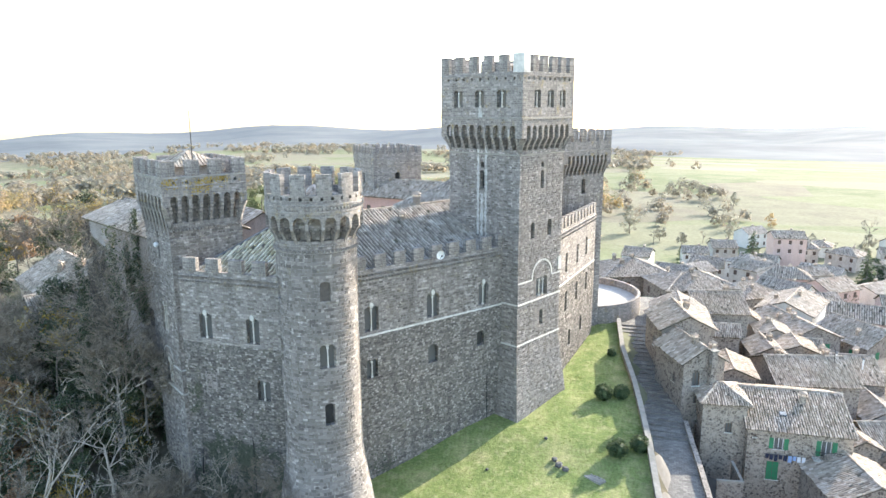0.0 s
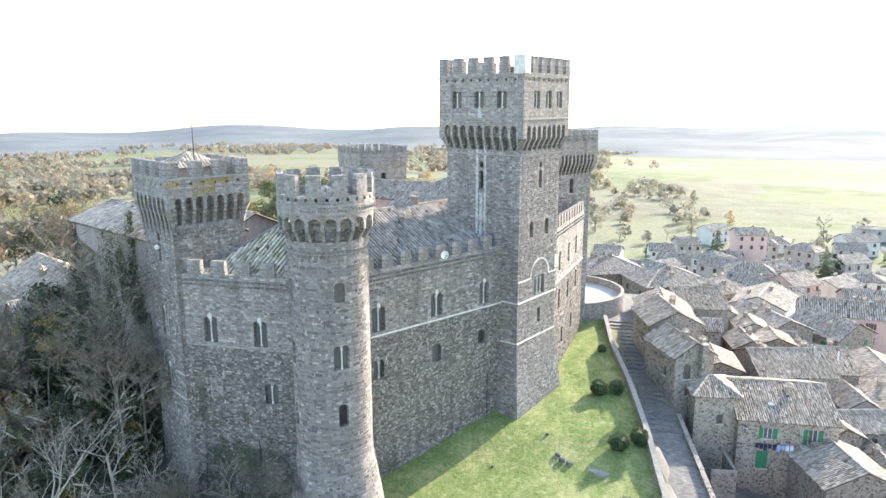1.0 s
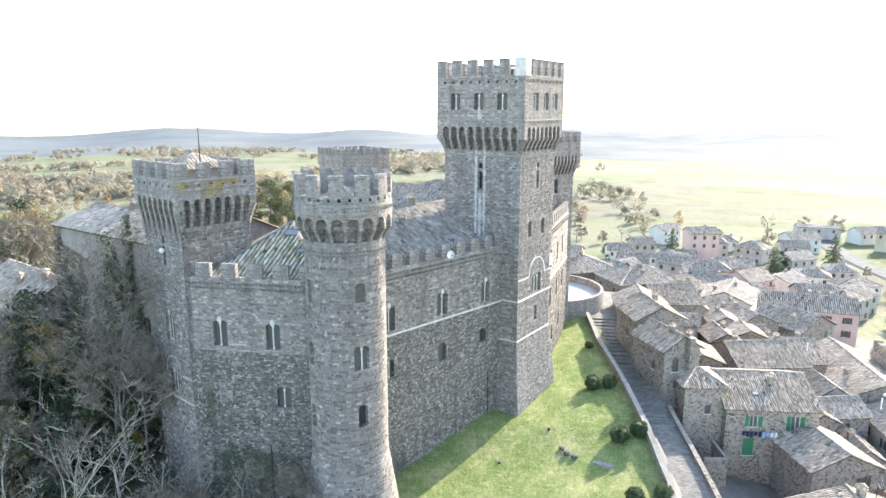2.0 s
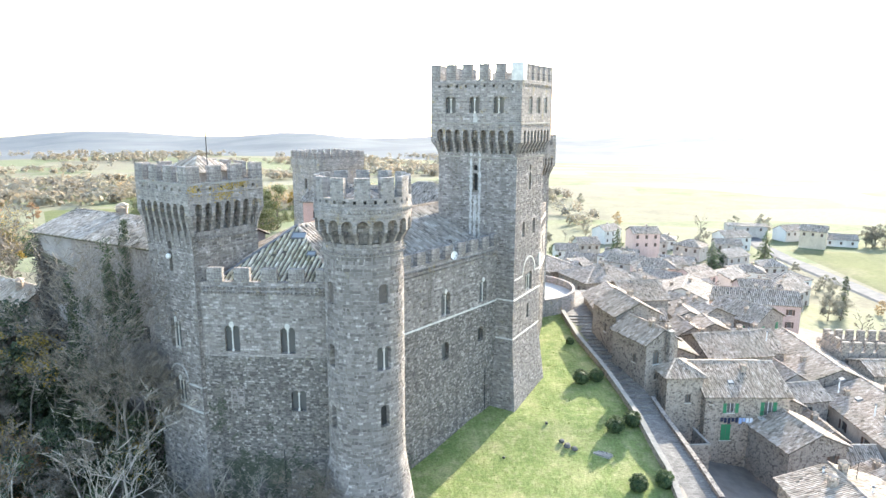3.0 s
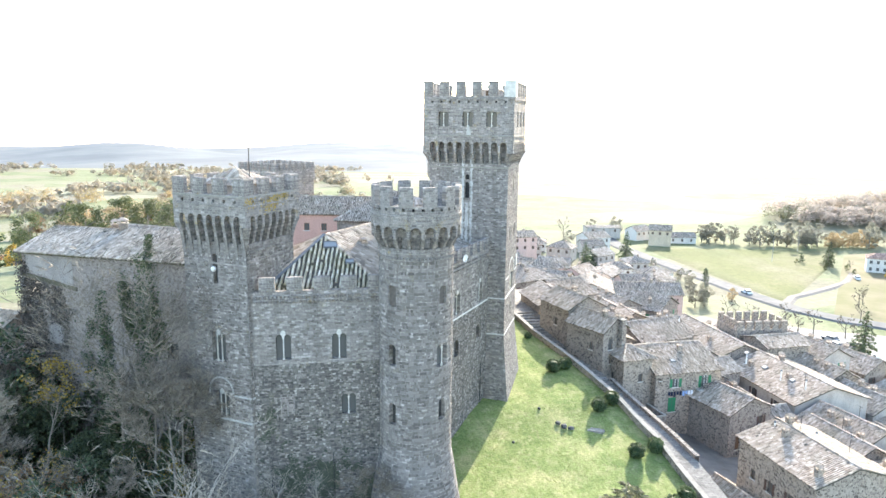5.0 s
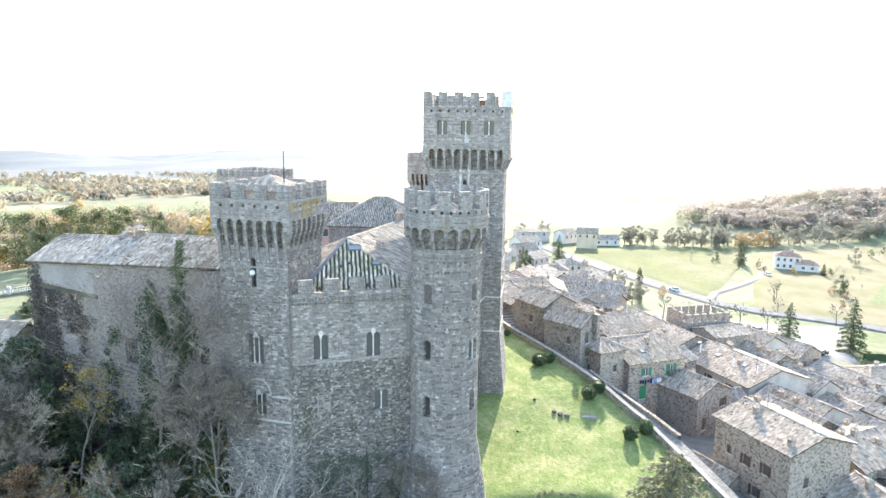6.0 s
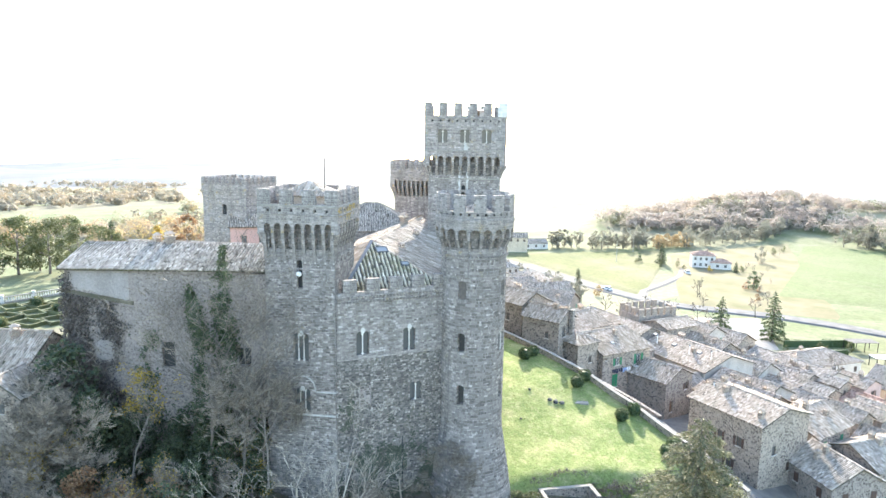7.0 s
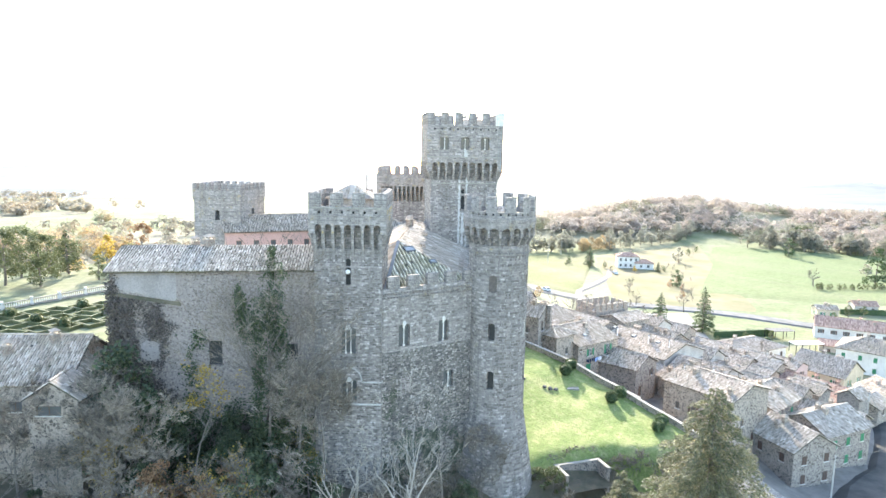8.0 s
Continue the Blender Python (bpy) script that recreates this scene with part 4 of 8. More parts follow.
keep = square_tower(
    "keep", KEEP_C, -25.6, 4.7, 3.95, (-3, 30.2, 32.95, 33.6, 38.15, 39.75), 0.62, (9, 8, 6, 6),
    {"front": [(KEEP_U - 0.28, KEEP_U + 0.28, 26.4, 28.3, 0.8), (KEEP_U - 0.26, KEEP_U + 0.26, 28.58, 29.2, 0.8)],
     "right": [(-0.28, 0.32, 26.45, 28.4, 0.8), (-0.25, 0.29, 28.63, 29.2, 0.8), (-1.85, -1.15, 21.3, 23.0, 0.8), (1.2, 1.95, 21.25, 23.0, 0.8), (-0.7, 1.45, 14.75, 17.0, 0.4, 3), (0.1, 0.7, 11.5, 13.2, 0.5)]},
    {"front": [(-3.5, -2.3, 34.7, 36.5, 0.6, 2), (-0.65, 0.55, 34.7, 36.5, 0.6, 2), (2.15, 3.35, 34.7, 36.5, 0.6, 2)],
     "right": [(-2.6, -1.5, 34.7, 36.5, 0.6, 2), (-0.3, 0.8, 34.7, 36.5, 0.6, 2), (1.9, 3.0, 34.7, 36.5, 0.6, 2)]},
    "tall square grey stone keep with corbelled battlements and paired windows", trims=(14.45, 10.0), batter=(9.9, 0.10), arch_h=1.25, facing=2200, slots=((37.35, 9),))
# west square tower
west = square_tower(
    "square_tower", (-40.95, 53.4), -33.0, 3.35, 3.35, (-8, 24.6, 27.3, 28.1, 29.05, 30.4), 0.45, (7, 7, 4, 4),
    {"front": [(-0.25, 0.25, 21.2, 23.9, 0.8), (-0.75, 0.75, 14.2, 17.0, 0.5, 3, 0.2), (-0.65, 0.85, 9.2, 11.6, 0.5, 3, 0.2)], "right": []}, {},
    "weathered square corner tower with corbelled battlements and lichen", trims=(), facing=1300, slots=((28.35, 6),), feet=(("front", 22.9),))
sawtooth(square_faces(3.35, 3.35)["right"][0], -3.3, 3.3, 24.15, west)
# north tower behind the roofs
north = square_tower(
    "north_tower", (-40.2, 101.2), -45.0, 4.0, 4.0, (0, 25.9, 26.2, 26.7, 27.75, 28.8), 0.12, (9, 9, 7, 7),
    {"front": [(-0.4, 0.4, 23.0, 24.6, 0.6)], "right": [(-0.4, 0.4, 23.2, 24.8, 0.6)]}, {},
    "plain square stone tower with small battlements behind the roofs", stone=STONE_FINE, arch_h=0, facing=0)
# east tower
east = square_tower(
    "east_tower", (-11.3, 94.4), -39.0, 3.75, 3.75, (0, 25.5, 28.4, 29.0, 30.2, 31.65), 0.6, (10, 10, 6, 6),
    {"right": [(-0.4, 0.3, 23.2, 25.2, 0.6)]}, {}, "square stone tower with deep corbelled battlements beside the terrace", arch_h=1.1, facing=200)
# round tower at the corner
ROUND_C = (-25.65, 48.65)
def at_angle(deg, r=3.25):
    return math.radians(deg) * r
rt = []
for deg, w, z0, z1, li in ((-53, 0.85, 19.95, 21.55, 1), (-137, 0.85, 19.8, 21.6, 1), (-53, 1.3, 14.4, 16.5, 2), (-137, 0.75, 14.5, 16.4, 1), (-53, 0.8, 9.5, 11.4, 1), (-137, 0.75, 9.1, 11.1, 1)):
    u = at_angle(deg)
    rt.append((u - w / 2, u + w / 2, z0, z1, 0.6, li) if li > 1 else (u - w / 2, u + w / 2, z0, z1, 0.6))
round_tower("round_tower", ROUND_C, 3.25, (-9, 24.5, 26.7, 27.6, 28.4, 29.95), 0.62, 20, 12, rt,
            "round grey stone corner tower with corbelled battlements and battered base", (6.25, 0.16), ((6.3, STONE_FINE), (24.35, STONE_FINE), (23.75, STONE_FINE)))

# curtain walls
FRONT_A, FRONT_B = (-39.6, 49.05), (-28.0, 49.05)
fx = lambda x: x - FRONT_A[0]
front_wall = curtain_wall("curtain_wall", FRONT_A, FRONT_B, -8, 20.75, 21.95, 5,
             [(fx(-37.2) - 0.64, fx(-37.2) + 0.64, 14.6, 17.0, 0.5, 2, 0.35), (fx(-32.4) - 0.64, fx(-32.4) + 0.64, 14.5, 16.9, 0.5, 2, 0.35),
              (fx(-31.65) - 0.65, fx(-31.65) + 0.65, 9.25, 11.25, 0.5, 2)],
             "battlemented stone wall with paired arched windows between two towers", trim=14.2, trim_mat=STONE_FINE, tuck=0.5)
def blind_window(fn, u, z0, z1, w, parent):
    """A walled-up pair of lights: a shallow plastered recess between stone jambs."""
    m = Mesh()
    m.face(fn(u - w / 2, z0, -0.006), fn(u + w / 2, z0, -0.006), fn(u + w / 2, z1, -0.006), fn(u - w / 2, z1, -0.006))
    b = part("blind_window", m, PLASTER_OLD, parent)
    for k in (-1, 0, 1):
        m = Mesh()
        p = [(u + k * w / 2 - 0.05, z0), (u + k * w / 2 + 0.05, z0), (u + k * w / 2 + 0.05, z1), (u + k * w / 2 - 0.05, z1)]
        q, r = [fn(a, c, -0.05) for a, c in p], [fn(a, c, 0.02) for a, c in p]
        m.face(*q)
        for i in range(4):
            j = (i + 1) % 4
            m.face(r[i], r[j], q[j], q[i])
        part("jamb", m, STONE_FINE, b)


def drainpipe(points, label="thin dark drainpipe down the castle wall"):
    m = Mesh()
    m.tube(points, [0.04] * len(points), 6)
    tagged(part("drainpipe", m, IRON), label, "drainpipe")


blind_window(along(FRONT_A, FRONT_B)[0], fx(-37.0), 9.4, 11.4, 1.1, front_wall)
drainpipe([(-33.1, 48.97, 5.6), (-33.05, 48.97, 2.0), (-32.95, 48.97, -7.0)])
# Tube drawn in place of a crack in the wall foot.
drainpipe([(-38.55, 48.97, 3.6), (-38.75, 48.97, 0.5), (-39.0, 48.97, -7.0)])
LONG_A, LONG_B = (-27.2, 49.4), (-13.6, 68.55)
curtain_wall("curtain_wall", LONG_A, LONG_B, -5, 20.6, 21.85, 11,
             [(5.6, 7.1, 14.75, 17.2, 0.5, 2, 0.35), (12.6, 14.1, 14.75, 17.2, 0.5, 2, 0.35), (19.2, 20.5, 14.75, 17.2, 0.5, 2, 0.35),
              (5.7, 6.9, 10.2, 12.1, 0.5, 2), (12.7, 13.9, 10.0, 11.9, 0.6, 1), (19.0, 20.0, 10.4, 12.0, 0.6)],
             "long battlemented stone wall with arched windows above the lawn", trim=14.3)
# A short crack in the lawn wall, drawn with a tube.
drainpipe([(-15.35, 65.95, 7.0), (-15.35, 65.95, 1.2)], "dark drainpipe beside the keep")
curtain_wall("curtain_wall", (-9.6, 75.0), (-6.6, 92.0), -2, 20.9, 22.2, 12,
             [(4.0, 4.9, 10.5, 13.0, 0.6), (8.5, 9.4, 10.8, 13.2, 0.6), (13.0, 13.9, 11.0, 13.4, 0.6), (3.8, 4.6, 15.4, 17.8, 0.6), (8.5, 9.3, 15.6, 18.0, 0.6), (12.6, 13.4, 15.8, 18.2, 0.6), (6.0, 6.9, 5.5, 7.6, 0.6), (11.0, 11.9, 6.0, 8.0, 0.6)],
             "sunlit battlemented stone wall with rows of arched windows", trim=14.2)


def roof_thing(name, slopes, mat, label, thickness=0.25, pitch=0.38, length=0.6, category="roof", rise_to=None):
    r = thing(name, (0, 0, 0), 0, label, category)
    slab, tiles = Mesh(), Mesh()
    for i, c in enumerate(slopes):
        top = [tuple(p) for p in c]
        low = [(x, y, z - thickness) for x, y, z in c]
        slab.face(*top)
        slab.face(*low[::-1])
        for a in range(len(c)):
            b = (a + 1) % len(c)
            slab.face(low[a], low[b], top[b], top[a])
        slope_tiles(tiles, c, pitch, length, 0.17, i, 0.31, rise_to)
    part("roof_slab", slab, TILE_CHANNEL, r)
    tagged(part("roof_tiles", tiles, mat, r), kind="stuff")
    return r


# hall roof: a long slope over the lawn wall and a hipped end over the front wall
HIP = (-33.4, 57.3, 24.2)
roof_thing("hall_roof", [[(-28.0, 50.3, 20.35), (-14.9, 68.73, 20.35), (-18.9, 77.7, 24.2), HIP]],
           TILE_SLATE, "grey tiled hall roof behind the battlements")
roof_thing("hall_roof", [[(-39.0, 49.9, 20.35), (-28.0, 49.9, 20.35), HIP]],
           TILE_MOSS, "mossy sunlit tiled roof behind the front battlements", pitch=0.40, rise_to=(0.15, 1.0, 0.5))
roof_thing("hall_roof", [[(-25.0, 82.0, 21.2), (-39.5, 61.6, 21.2), HIP, (-18.9, 77.7, 24.2)], [(-39.5, 61.6, 21.2), (-39.3, 50.0, 20.4), HIP]],
           TILE, "courtyard side of the hall roof with old clay tiles")
m = Mesh()
m.beam((-39.0, 49.95, 20.5), (-33.4, 57.3, 24.33), 0.34, 0.1)
fl = part("lead_valley", m, LEAD)
tagged(fl, "grey lead flashing along the hall roof edge", "flashing")
# west wing
wing = thing("west_wing", (0, 0, 0), 0, "ivy-grown castle wing with stained grey walls and tiled roof", "building")
m = Mesh()
E0, E1 = (-62.7, 62.8), (-44.6, 52.6)
ex, ey = (E1[0] - E0[0]) / 20.78, (E1[1] - E0[1]) / 20.78
nx, ny = -ey, ex
WING_TURN = math.degrees(math.atan2(ey, ex))
def wp(u, d, z):
    return (E0[0] + ex * u + nx * d, E0[1] + ey * u + ny * d, z)
panel(m, lambda u, v, d: wp(u, d, v), 0, 20.8, -10, 22.3, [(9.4, 10.7, 12.7, 15.3, 0), (17.0, 18.2, 13.2, 15.0, 0)])
m.face(wp(0, 9, -10), wp(0, 0, -10), wp(0, 0, 22.3), wp(0, 4.5, 24.0), wp(0, 9, 22.3))
m.face(wp(20.8, 0, -10), wp(20.8, 9, -10), wp(20.8, 9, 22.3), wp(20.8, 4.5, 24.0), wp(20.8, 0, 22.3))
m.face(wp(20.8, 9, -10), wp(0, 9, -10), wp(0, 9, 22.3), wp(20.8, 9, 22.3))
part("wall", m, WING_RUBBLE, wing)
# the last of the plaster still clings under the eaves of the outer half
rnd = random.Random(8)
m = Mesh()
low = [20.55 - 0.055 * k + 0.10 * math.sin(k * 0.9) + rnd.uniform(-0.12, 0.12) for k in range(24)]
for k in range(23):
    u0, u1 = 0.4 + k * 0.26, 0.4 + (k + 1) * 0.26
    m.face(wp(u0, -0.035, low[k]), wp(u1, -0.035, low[k + 1]), wp(u1, -0.035, 22.28), wp(u0, -0.035, 22.28))
    m.face(wp(u0, 0, low[k] - 0.03), wp(u1, 0, low[k + 1] - 0.03), wp(u1, -0.035, low[k + 1]), wp(u0, -0.035, low[k]))
m.face(wp(0.4, 0, low[0]), wp(0.4, -0.035, low[0]), wp(0.4, -0.035, 22.28), wp(0.4, 0, 22.28))
m.face(wp(6.38, -0.035, low[23]), wp(6.38, 0, low[23]), wp(6.38, 0, 22.28), wp(6.38, -0.035, 22.28))
part("plaster_patch", m, PLASTER_WING, wing, "surviving patch of pale grey plaster")
m = Mesh()
ring = [(2.75, 13.5), (3.4, 13.25), (4.5, 13.4), (4.62, 14.6), (4.4, 15.25), (3.3, 15.3), (2.7, 14.9)]
m.face(*[wp(u, -0.035, z) for u, z in ring])
for (u0, z0), (u1, z1) in zip(ring, ring[1:] + ring[:1]):
    m.face(wp(u0, 0, z0), wp(u1, 0, z1), wp(u1, -0.035, z1), wp(u0, -0.035, z0))
part("plaster_patch", m, PLASTER_WING, wing, "pale plastered-up opening")
# Near-black sheets in the wing's openings stand in for unlit rooms.
for u in (9.4, 17.0):
    g = Mesh()
    g.face(wp(u - 0.1, 0.45, 12.5), wp(u + 1.5, 0.45, 12.5), wp(u + 1.5, 0.45, 15.5), wp(u - 0.1, 0.45, 15.5))
    part("window", g, DARK, wing)
slab, tiles = Mesh(), Mesh()
for c in ([wp(-0.4, -0.5, 22.35), wp(21.2, -0.5, 22.75), wp(21.2, 4.5, 24.5), wp(-0.4, 4.5, 24.2)], [wp(21.2, 9.5, 22.5), wp(-0.4, 9.5, 22.3), wp(-0.4, 4.5, 24.2), wp(21.2, 4.5, 24.5)]):
    slab.face(*c)
    slab.face(*[(x, y, z - 0.22) for x, y, z in c[::-1]])
    for a in range(4):
        p, q = c[a], c[(a + 1) % 4]
        slab.face((p[0], p[1], p[2] - 0.22), (q[0], q[1], q[2] - 0.22), q, p)
    slope_tiles(tiles, c, 0.27, 0.42, 0.09, 7, 0.43)
part("roof_slab", slab, TILE_CHANNEL, wing)
tagged(part("roof_tiles", tiles, TILE_SLATE, wing), kind="stuff")

# round terrace by the east tower
ter = thing("round_terrace", (-9.5, 103.5, 0), 0, "round stone terrace with a pale gravel floor", "terrace")
m, fl = Mesh(), Mesh()
ringpts = lambda r: [(r * math.cos(2 * math.pi * k / 48), r * math.sin(2 * math.pi * k / 48)) for k in range(48)]
a, b = ringpts(9.2), ringpts(8.75)
for k in range(48):
    j = (k + 1) % 48
    m.face((*a[k], -1), (*a[j], -1), (*a[j], 6.8), (*a[k], 6.8))
    m.face((*a[k], 6.8), (*a[j], 6.8), (*b[j], 6.8), (*b[k], 6.8))
    m.face((*b[j], 5.6), (*b[k], 5.6), (*b[k], 6.8), (*b[j], 6.8))
fl.face(*[(x, y, 5.7) for x, y in b])
part("ring_wall", m, STONE_FINE, ter, round_at=9.2)
part("floor", fl, CONCRETE, ter)
# ---- castle details ----
def ridge_tiles(a, b, mat, label, r=0.16):
    """A row of half-round ridge tiles."""
    a, b = Vector(a), Vector(b)
    k = max(2, int((b - a).length / 0.45))
    m = Mesh()
    for i in range(k):
        p, q = a.lerp(b, i / k), a.lerp(b, (i + 1.08) / k)
        m.tube([p[:], q[:]], [r * 1.12, r * 0.92], 7)
    ob = part("ridge_tiles", m, mat)
    tagged(ob, label, "ridge tiles", kind="stuff")


ridge_tiles(HIP, (-28.2, 50.2, 20.55), TILE, "row of clay hip tiles on the hall roof")
ridge_tiles(HIP, (-18.9, 77.7, 24.3), TILE, "row of clay ridge tiles on the hall roof")


def chimney_thing(x, y, z, h, w, label):
    c = thing("chimney", (x, y, z), 20, label, "chimney")
    m = Mesh()
    m.box(-w / 2, w / 2, -w / 2, w / 2, -0.6, h)
    part("shaft", m, BRICKY, c)
    m = Mesh()
    m.box(-w / 2 - 0.1, w / 2 + 0.1, -w / 2 - 0.1, w / 2 + 0.1, h, h + 0.1)
    for sx in (-1, 1):
        for sy in (-1, 1):
            m.box(sx * w * 0.38 - 0.07, sx * w * 0.38 + 0.07, sy * w * 0.38 - 0.07, sy * w * 0.38 + 0.07, h + 0.1, h + 0.35)
    q = w / 2 + 0.12
    m.prism([(-q, -q), (q, -q), (q, q), (-q, q)], h + 0.35, h + 0.6, [(-0.1, -0.1), (0.1, -0.1), (0.1, 0.1), (-0.1, 0.1)])
    part("cap", m, TILE, c)
    return c


BRICKY = masonry("chimney_brick", (0.17, 0.115, 0.09), (0.24, 0.165, 0.13), (0.32, 0.23, 0.18), (0.40, 0.36, 0.30), 0.08, 0.26)
chimney_thing(-24.5, 70.2, 24.2, 0.9, 0.75, "brick chimney with tiled cap on the hall ridge")
chimney_thing(-24.6, 66.0, 22.9, 0.6, 0.5, "small brick chimney on the hall slope")
chimney_thing(-29.6, 58.4, 22.6, 0.6, 0.5, "small brick chimney on the hall slope")
chimney_thing(-54.2, 63.9, 23.9, 0.7, 0.6, "squat brick chimney on the west wing ridge")


def skylight(x, y, z, pitch, turn, w, h):
    s = thing("skylight", (x, y, z), turn, "small roof skylight with pale frame set in mossy tiles", "skylight")
    fr, gl = Mesh(), Mesh()
    c, sn = math.cos(math.radians(pitch)), math.sin(math.radians(pitch))
    q = lambda u, v, d: (u, v * c - d * sn, v * sn + d * c)
    for a, b, e, f in ((-w / 2, -w / 2 + 0.08, -h / 2, h / 2), (w / 2 - 0.08, w / 2, -h / 2, h / 2), (-w / 2 + 0.08, w / 2 - 0.08, -h / 2, -h / 2 + 0.08), (-w / 2 + 0.08, w / 2 - 0.08, h / 2 - 0.08, h / 2)):
        lo = [q(a, e, 0), q(b, e, 0), q(b, f, 0), q(a, f, 0)]
        hi = [q(a, e, 0.22), q(b, e, 0.22), q(b, f, 0.22), q(a, f, 0.22)]
        fr.face(*hi)
        for i in range(4):
            j = (i + 1) % 4
            fr.face(lo[i], lo[j], hi[j], hi[i])
    gl.face(q(-w / 2 + 0.08, -h / 2 + 0.08, 0.17), q(w / 2 - 0.08, -h / 2 + 0.08, 0.17), q(w / 2 - 0.08, h / 2 - 0.08, 0.17), q(-w / 2 + 0.08, h / 2 - 0.08, 0.17))
    part("frame", fr, LEAD, s)
    part("pane", gl, SKYLIGHT, s)


skylight(-32.9, 55.7, 23.45, 27, 0, 1.3, 0.9)
skylight(-31.2, 53.4, 22.25, 27, 0, 0.8, 0.6)


def pyramid_roof(x, y, z, half, rise, turn, mat, label, name="tower_roof"):
    r = thing(name, (x, y, z), turn, label, "roof")
    slab, tiles = Mesh(), Mesh()
    c = [(-half, -half, 0), (half, -half, 0), (half, half, 0), (-half, half, 0)]
    for i in range(4):
        tri = [c[i], c[(i + 1) % 4], (0, 0, rise)]
        slab.face(*tri)
        slope_tiles(tiles, tri, 0.3, 0.5, 0.09, i)
    slab.face(*c[::-1])
    part("roof_slab", slab, mat, r)
    tagged(part("roof_tiles", tiles, mat, r), kind="stuff")


pavilion = thing("roof_pavilion", (-40.95, 53.4, 28.0), -33, "low pale rendered pavilion inside the tower battlements", "pavilion")
m = Mesh()
m.box(-2.1, 2.1, -2.1, 2.1, 0, 1.75)
part("wall", m, PLASTER_GREY, pavilion)
pyramid_roof(-40.95, 53.4, 29.72, 2.35, 1.3, -33, TILE, "low pyramid tiled roof inside the tower battlements")
r = thing("tower_roof", (ROUND_C[0], ROUND_C[1], 27.5), 0, "low conical tiled roof inside the round battlements", "roof")
slab, tiles = Mesh(), Mesh()
for k in range(10):
    a, b = 2 * math.pi * k / 10, 2 * math.pi * (k + 1) / 10
    tri = [(2.9 * math.cos(a), 2.9 * math.sin(a), 0), (2.9 * math.cos(b), 2.9 * math.sin(b), 0), (0, 0, 1.35)]
    slab.face(*tri)
    slope_tiles(tiles, tri, 0.28, 0.45, 0.09, k)
part("roof_slab", slab, TILE, r)
tagged(part("roof_tiles", tiles, TILE, r), kind="stuff")

# mast on the west tower
mast = thing("mast", (-39.8, 52.5, 30.0), 0, "thin dark lightning mast on the tower roof", "mast")
m = Mesh()
m.tube([(0, 0, -0.5), (0, 0, 2.2), (0, 0, 4.6)], [0.05, 0.045, 0.02], 6)
part("pole", m, IRON, mast)
m = Mesh()
m.tube([(-0.3, 0, 1.2), (0.3, 0, 1.2)], [0.02, 0.02], 4)
part("cross_arm", m, IRON, mast)


def dish(x, y, z, turn, r, label):
    d = thing("satellite_dish", (x, y, z), turn, label, "satellite dish")
    m = Mesh()
    rings = [[(r * s * math.cos(2 * math.pi * k / 16), -0.16 * (s * s) , r * s * math.sin(2 * math.pi * k / 16)) for k in range(16)] for s in (0.25, 0.6, 1.0)]
    m.face(*rings[0])
    for A, B in zip(rings, rings[1:]):
        for k in range(16):
            j = (k + 1) % 16
            m.face(A[k], A[j], B[j], B[k])
    part("bowl", m, WHITE, d)
    m = Mesh()
    m.beam((0, -0.05, -r), (0, -0.5, 0), 0.03, 0.03)
    m.box(-0.05, 0.05, -0.56, -0.46, -0.06, 0.06)
    part("receiver_arm", m, IRON, d)
    m = Mesh()
    m.beam((0, 0.02, 0), (0, 0.55, -0.1), 0.05, 0.05)
    part("bracket", m, IRON, d)


dish(-18.75, 60.35, 20.95, 40, 0.42, "round white satellite dish fixed to the battlement")


def on_tower(tower_place, turn, u, v, d):
    """World place from a square tower's front-face coordinates."""
    p = pose(tower_place[0], tower_place[1], 0, 0, 0, turn) @ Vector((u, d, v))
    return p


# wall lamp with a white globe on the west tower
p = on_tower((-40.95, 53.4), -33, 0.0, 22.6, -3.55)
lamp = thing("wall_lamp", p[:], -33, "white globe wall lamp on an iron bracket", "lamp")
m = Mesh()
rings = [[(0.24 * math.sin(t) * math.cos(a), 0.24 * math.sin(t) * math.sin(a), 0.24 * math.cos(t)) for a in [2 * math.pi * k / 12 for k in range(12)]] for t in [math.pi * i / 8 for i in range(1, 8)]]
for A, B in zip(rings, rings[1:]):
    for k in range(12):
        j = (k + 1) % 12
        m.face(B[k], B[j], A[j], A[k])
m.face(*rings[0])
m.face(*rings[-1][::-1])
part("globe", m, WHITE, lamp, smooth=True)
m = Mesh()
m.beam((0, 0.35, -0.1), (0, 0, -0.22), 0.05, 0.05)
part("bracket", m, IRON, lamp)


def arch_moulding(fn, u, spring, half, rise, parent, width=0.16, legs=0.0, mat=TRIM):
    """A pale stone hood over an opening."""
    m = Mesh()
    pts = [(u + half, spring - legs)] if legs else []
    pts += [(u + half * math.cos(math.pi * k / 12), spring + rise * math.sin(math.pi * k / 12) ** 0.85) for k in range(13)]
    pts += [(u - half, spring - legs)] if legs else []
    for (ua, va), (ub, vb) in zip(pts, pts[1:]):
        du, dv = ub - ua, vb - va
        L = math.hypot(du, dv)
        ox, oy = dv / L * width, -du / L * width
        m.face(fn(ua, va, -0.05), fn(ua + ox, va + oy, -0.05), fn(ub + ox, vb + oy, -0.05), fn(ub, vb, -0.05))
        m.face(fn(ua, va, 0.03), fn(ua, va, -0.05), fn(ub, vb, -0.05), fn(ub, vb, 0.03))
        m.face(fn(ua + ox, va + oy, -0.05), fn(ua + ox, va + oy, 0.03), fn(ub + ox, vb + oy, 0.03), fn(ub + ox, vb + oy, -0.05))
    part("arch_moulding", m, mat, parent)


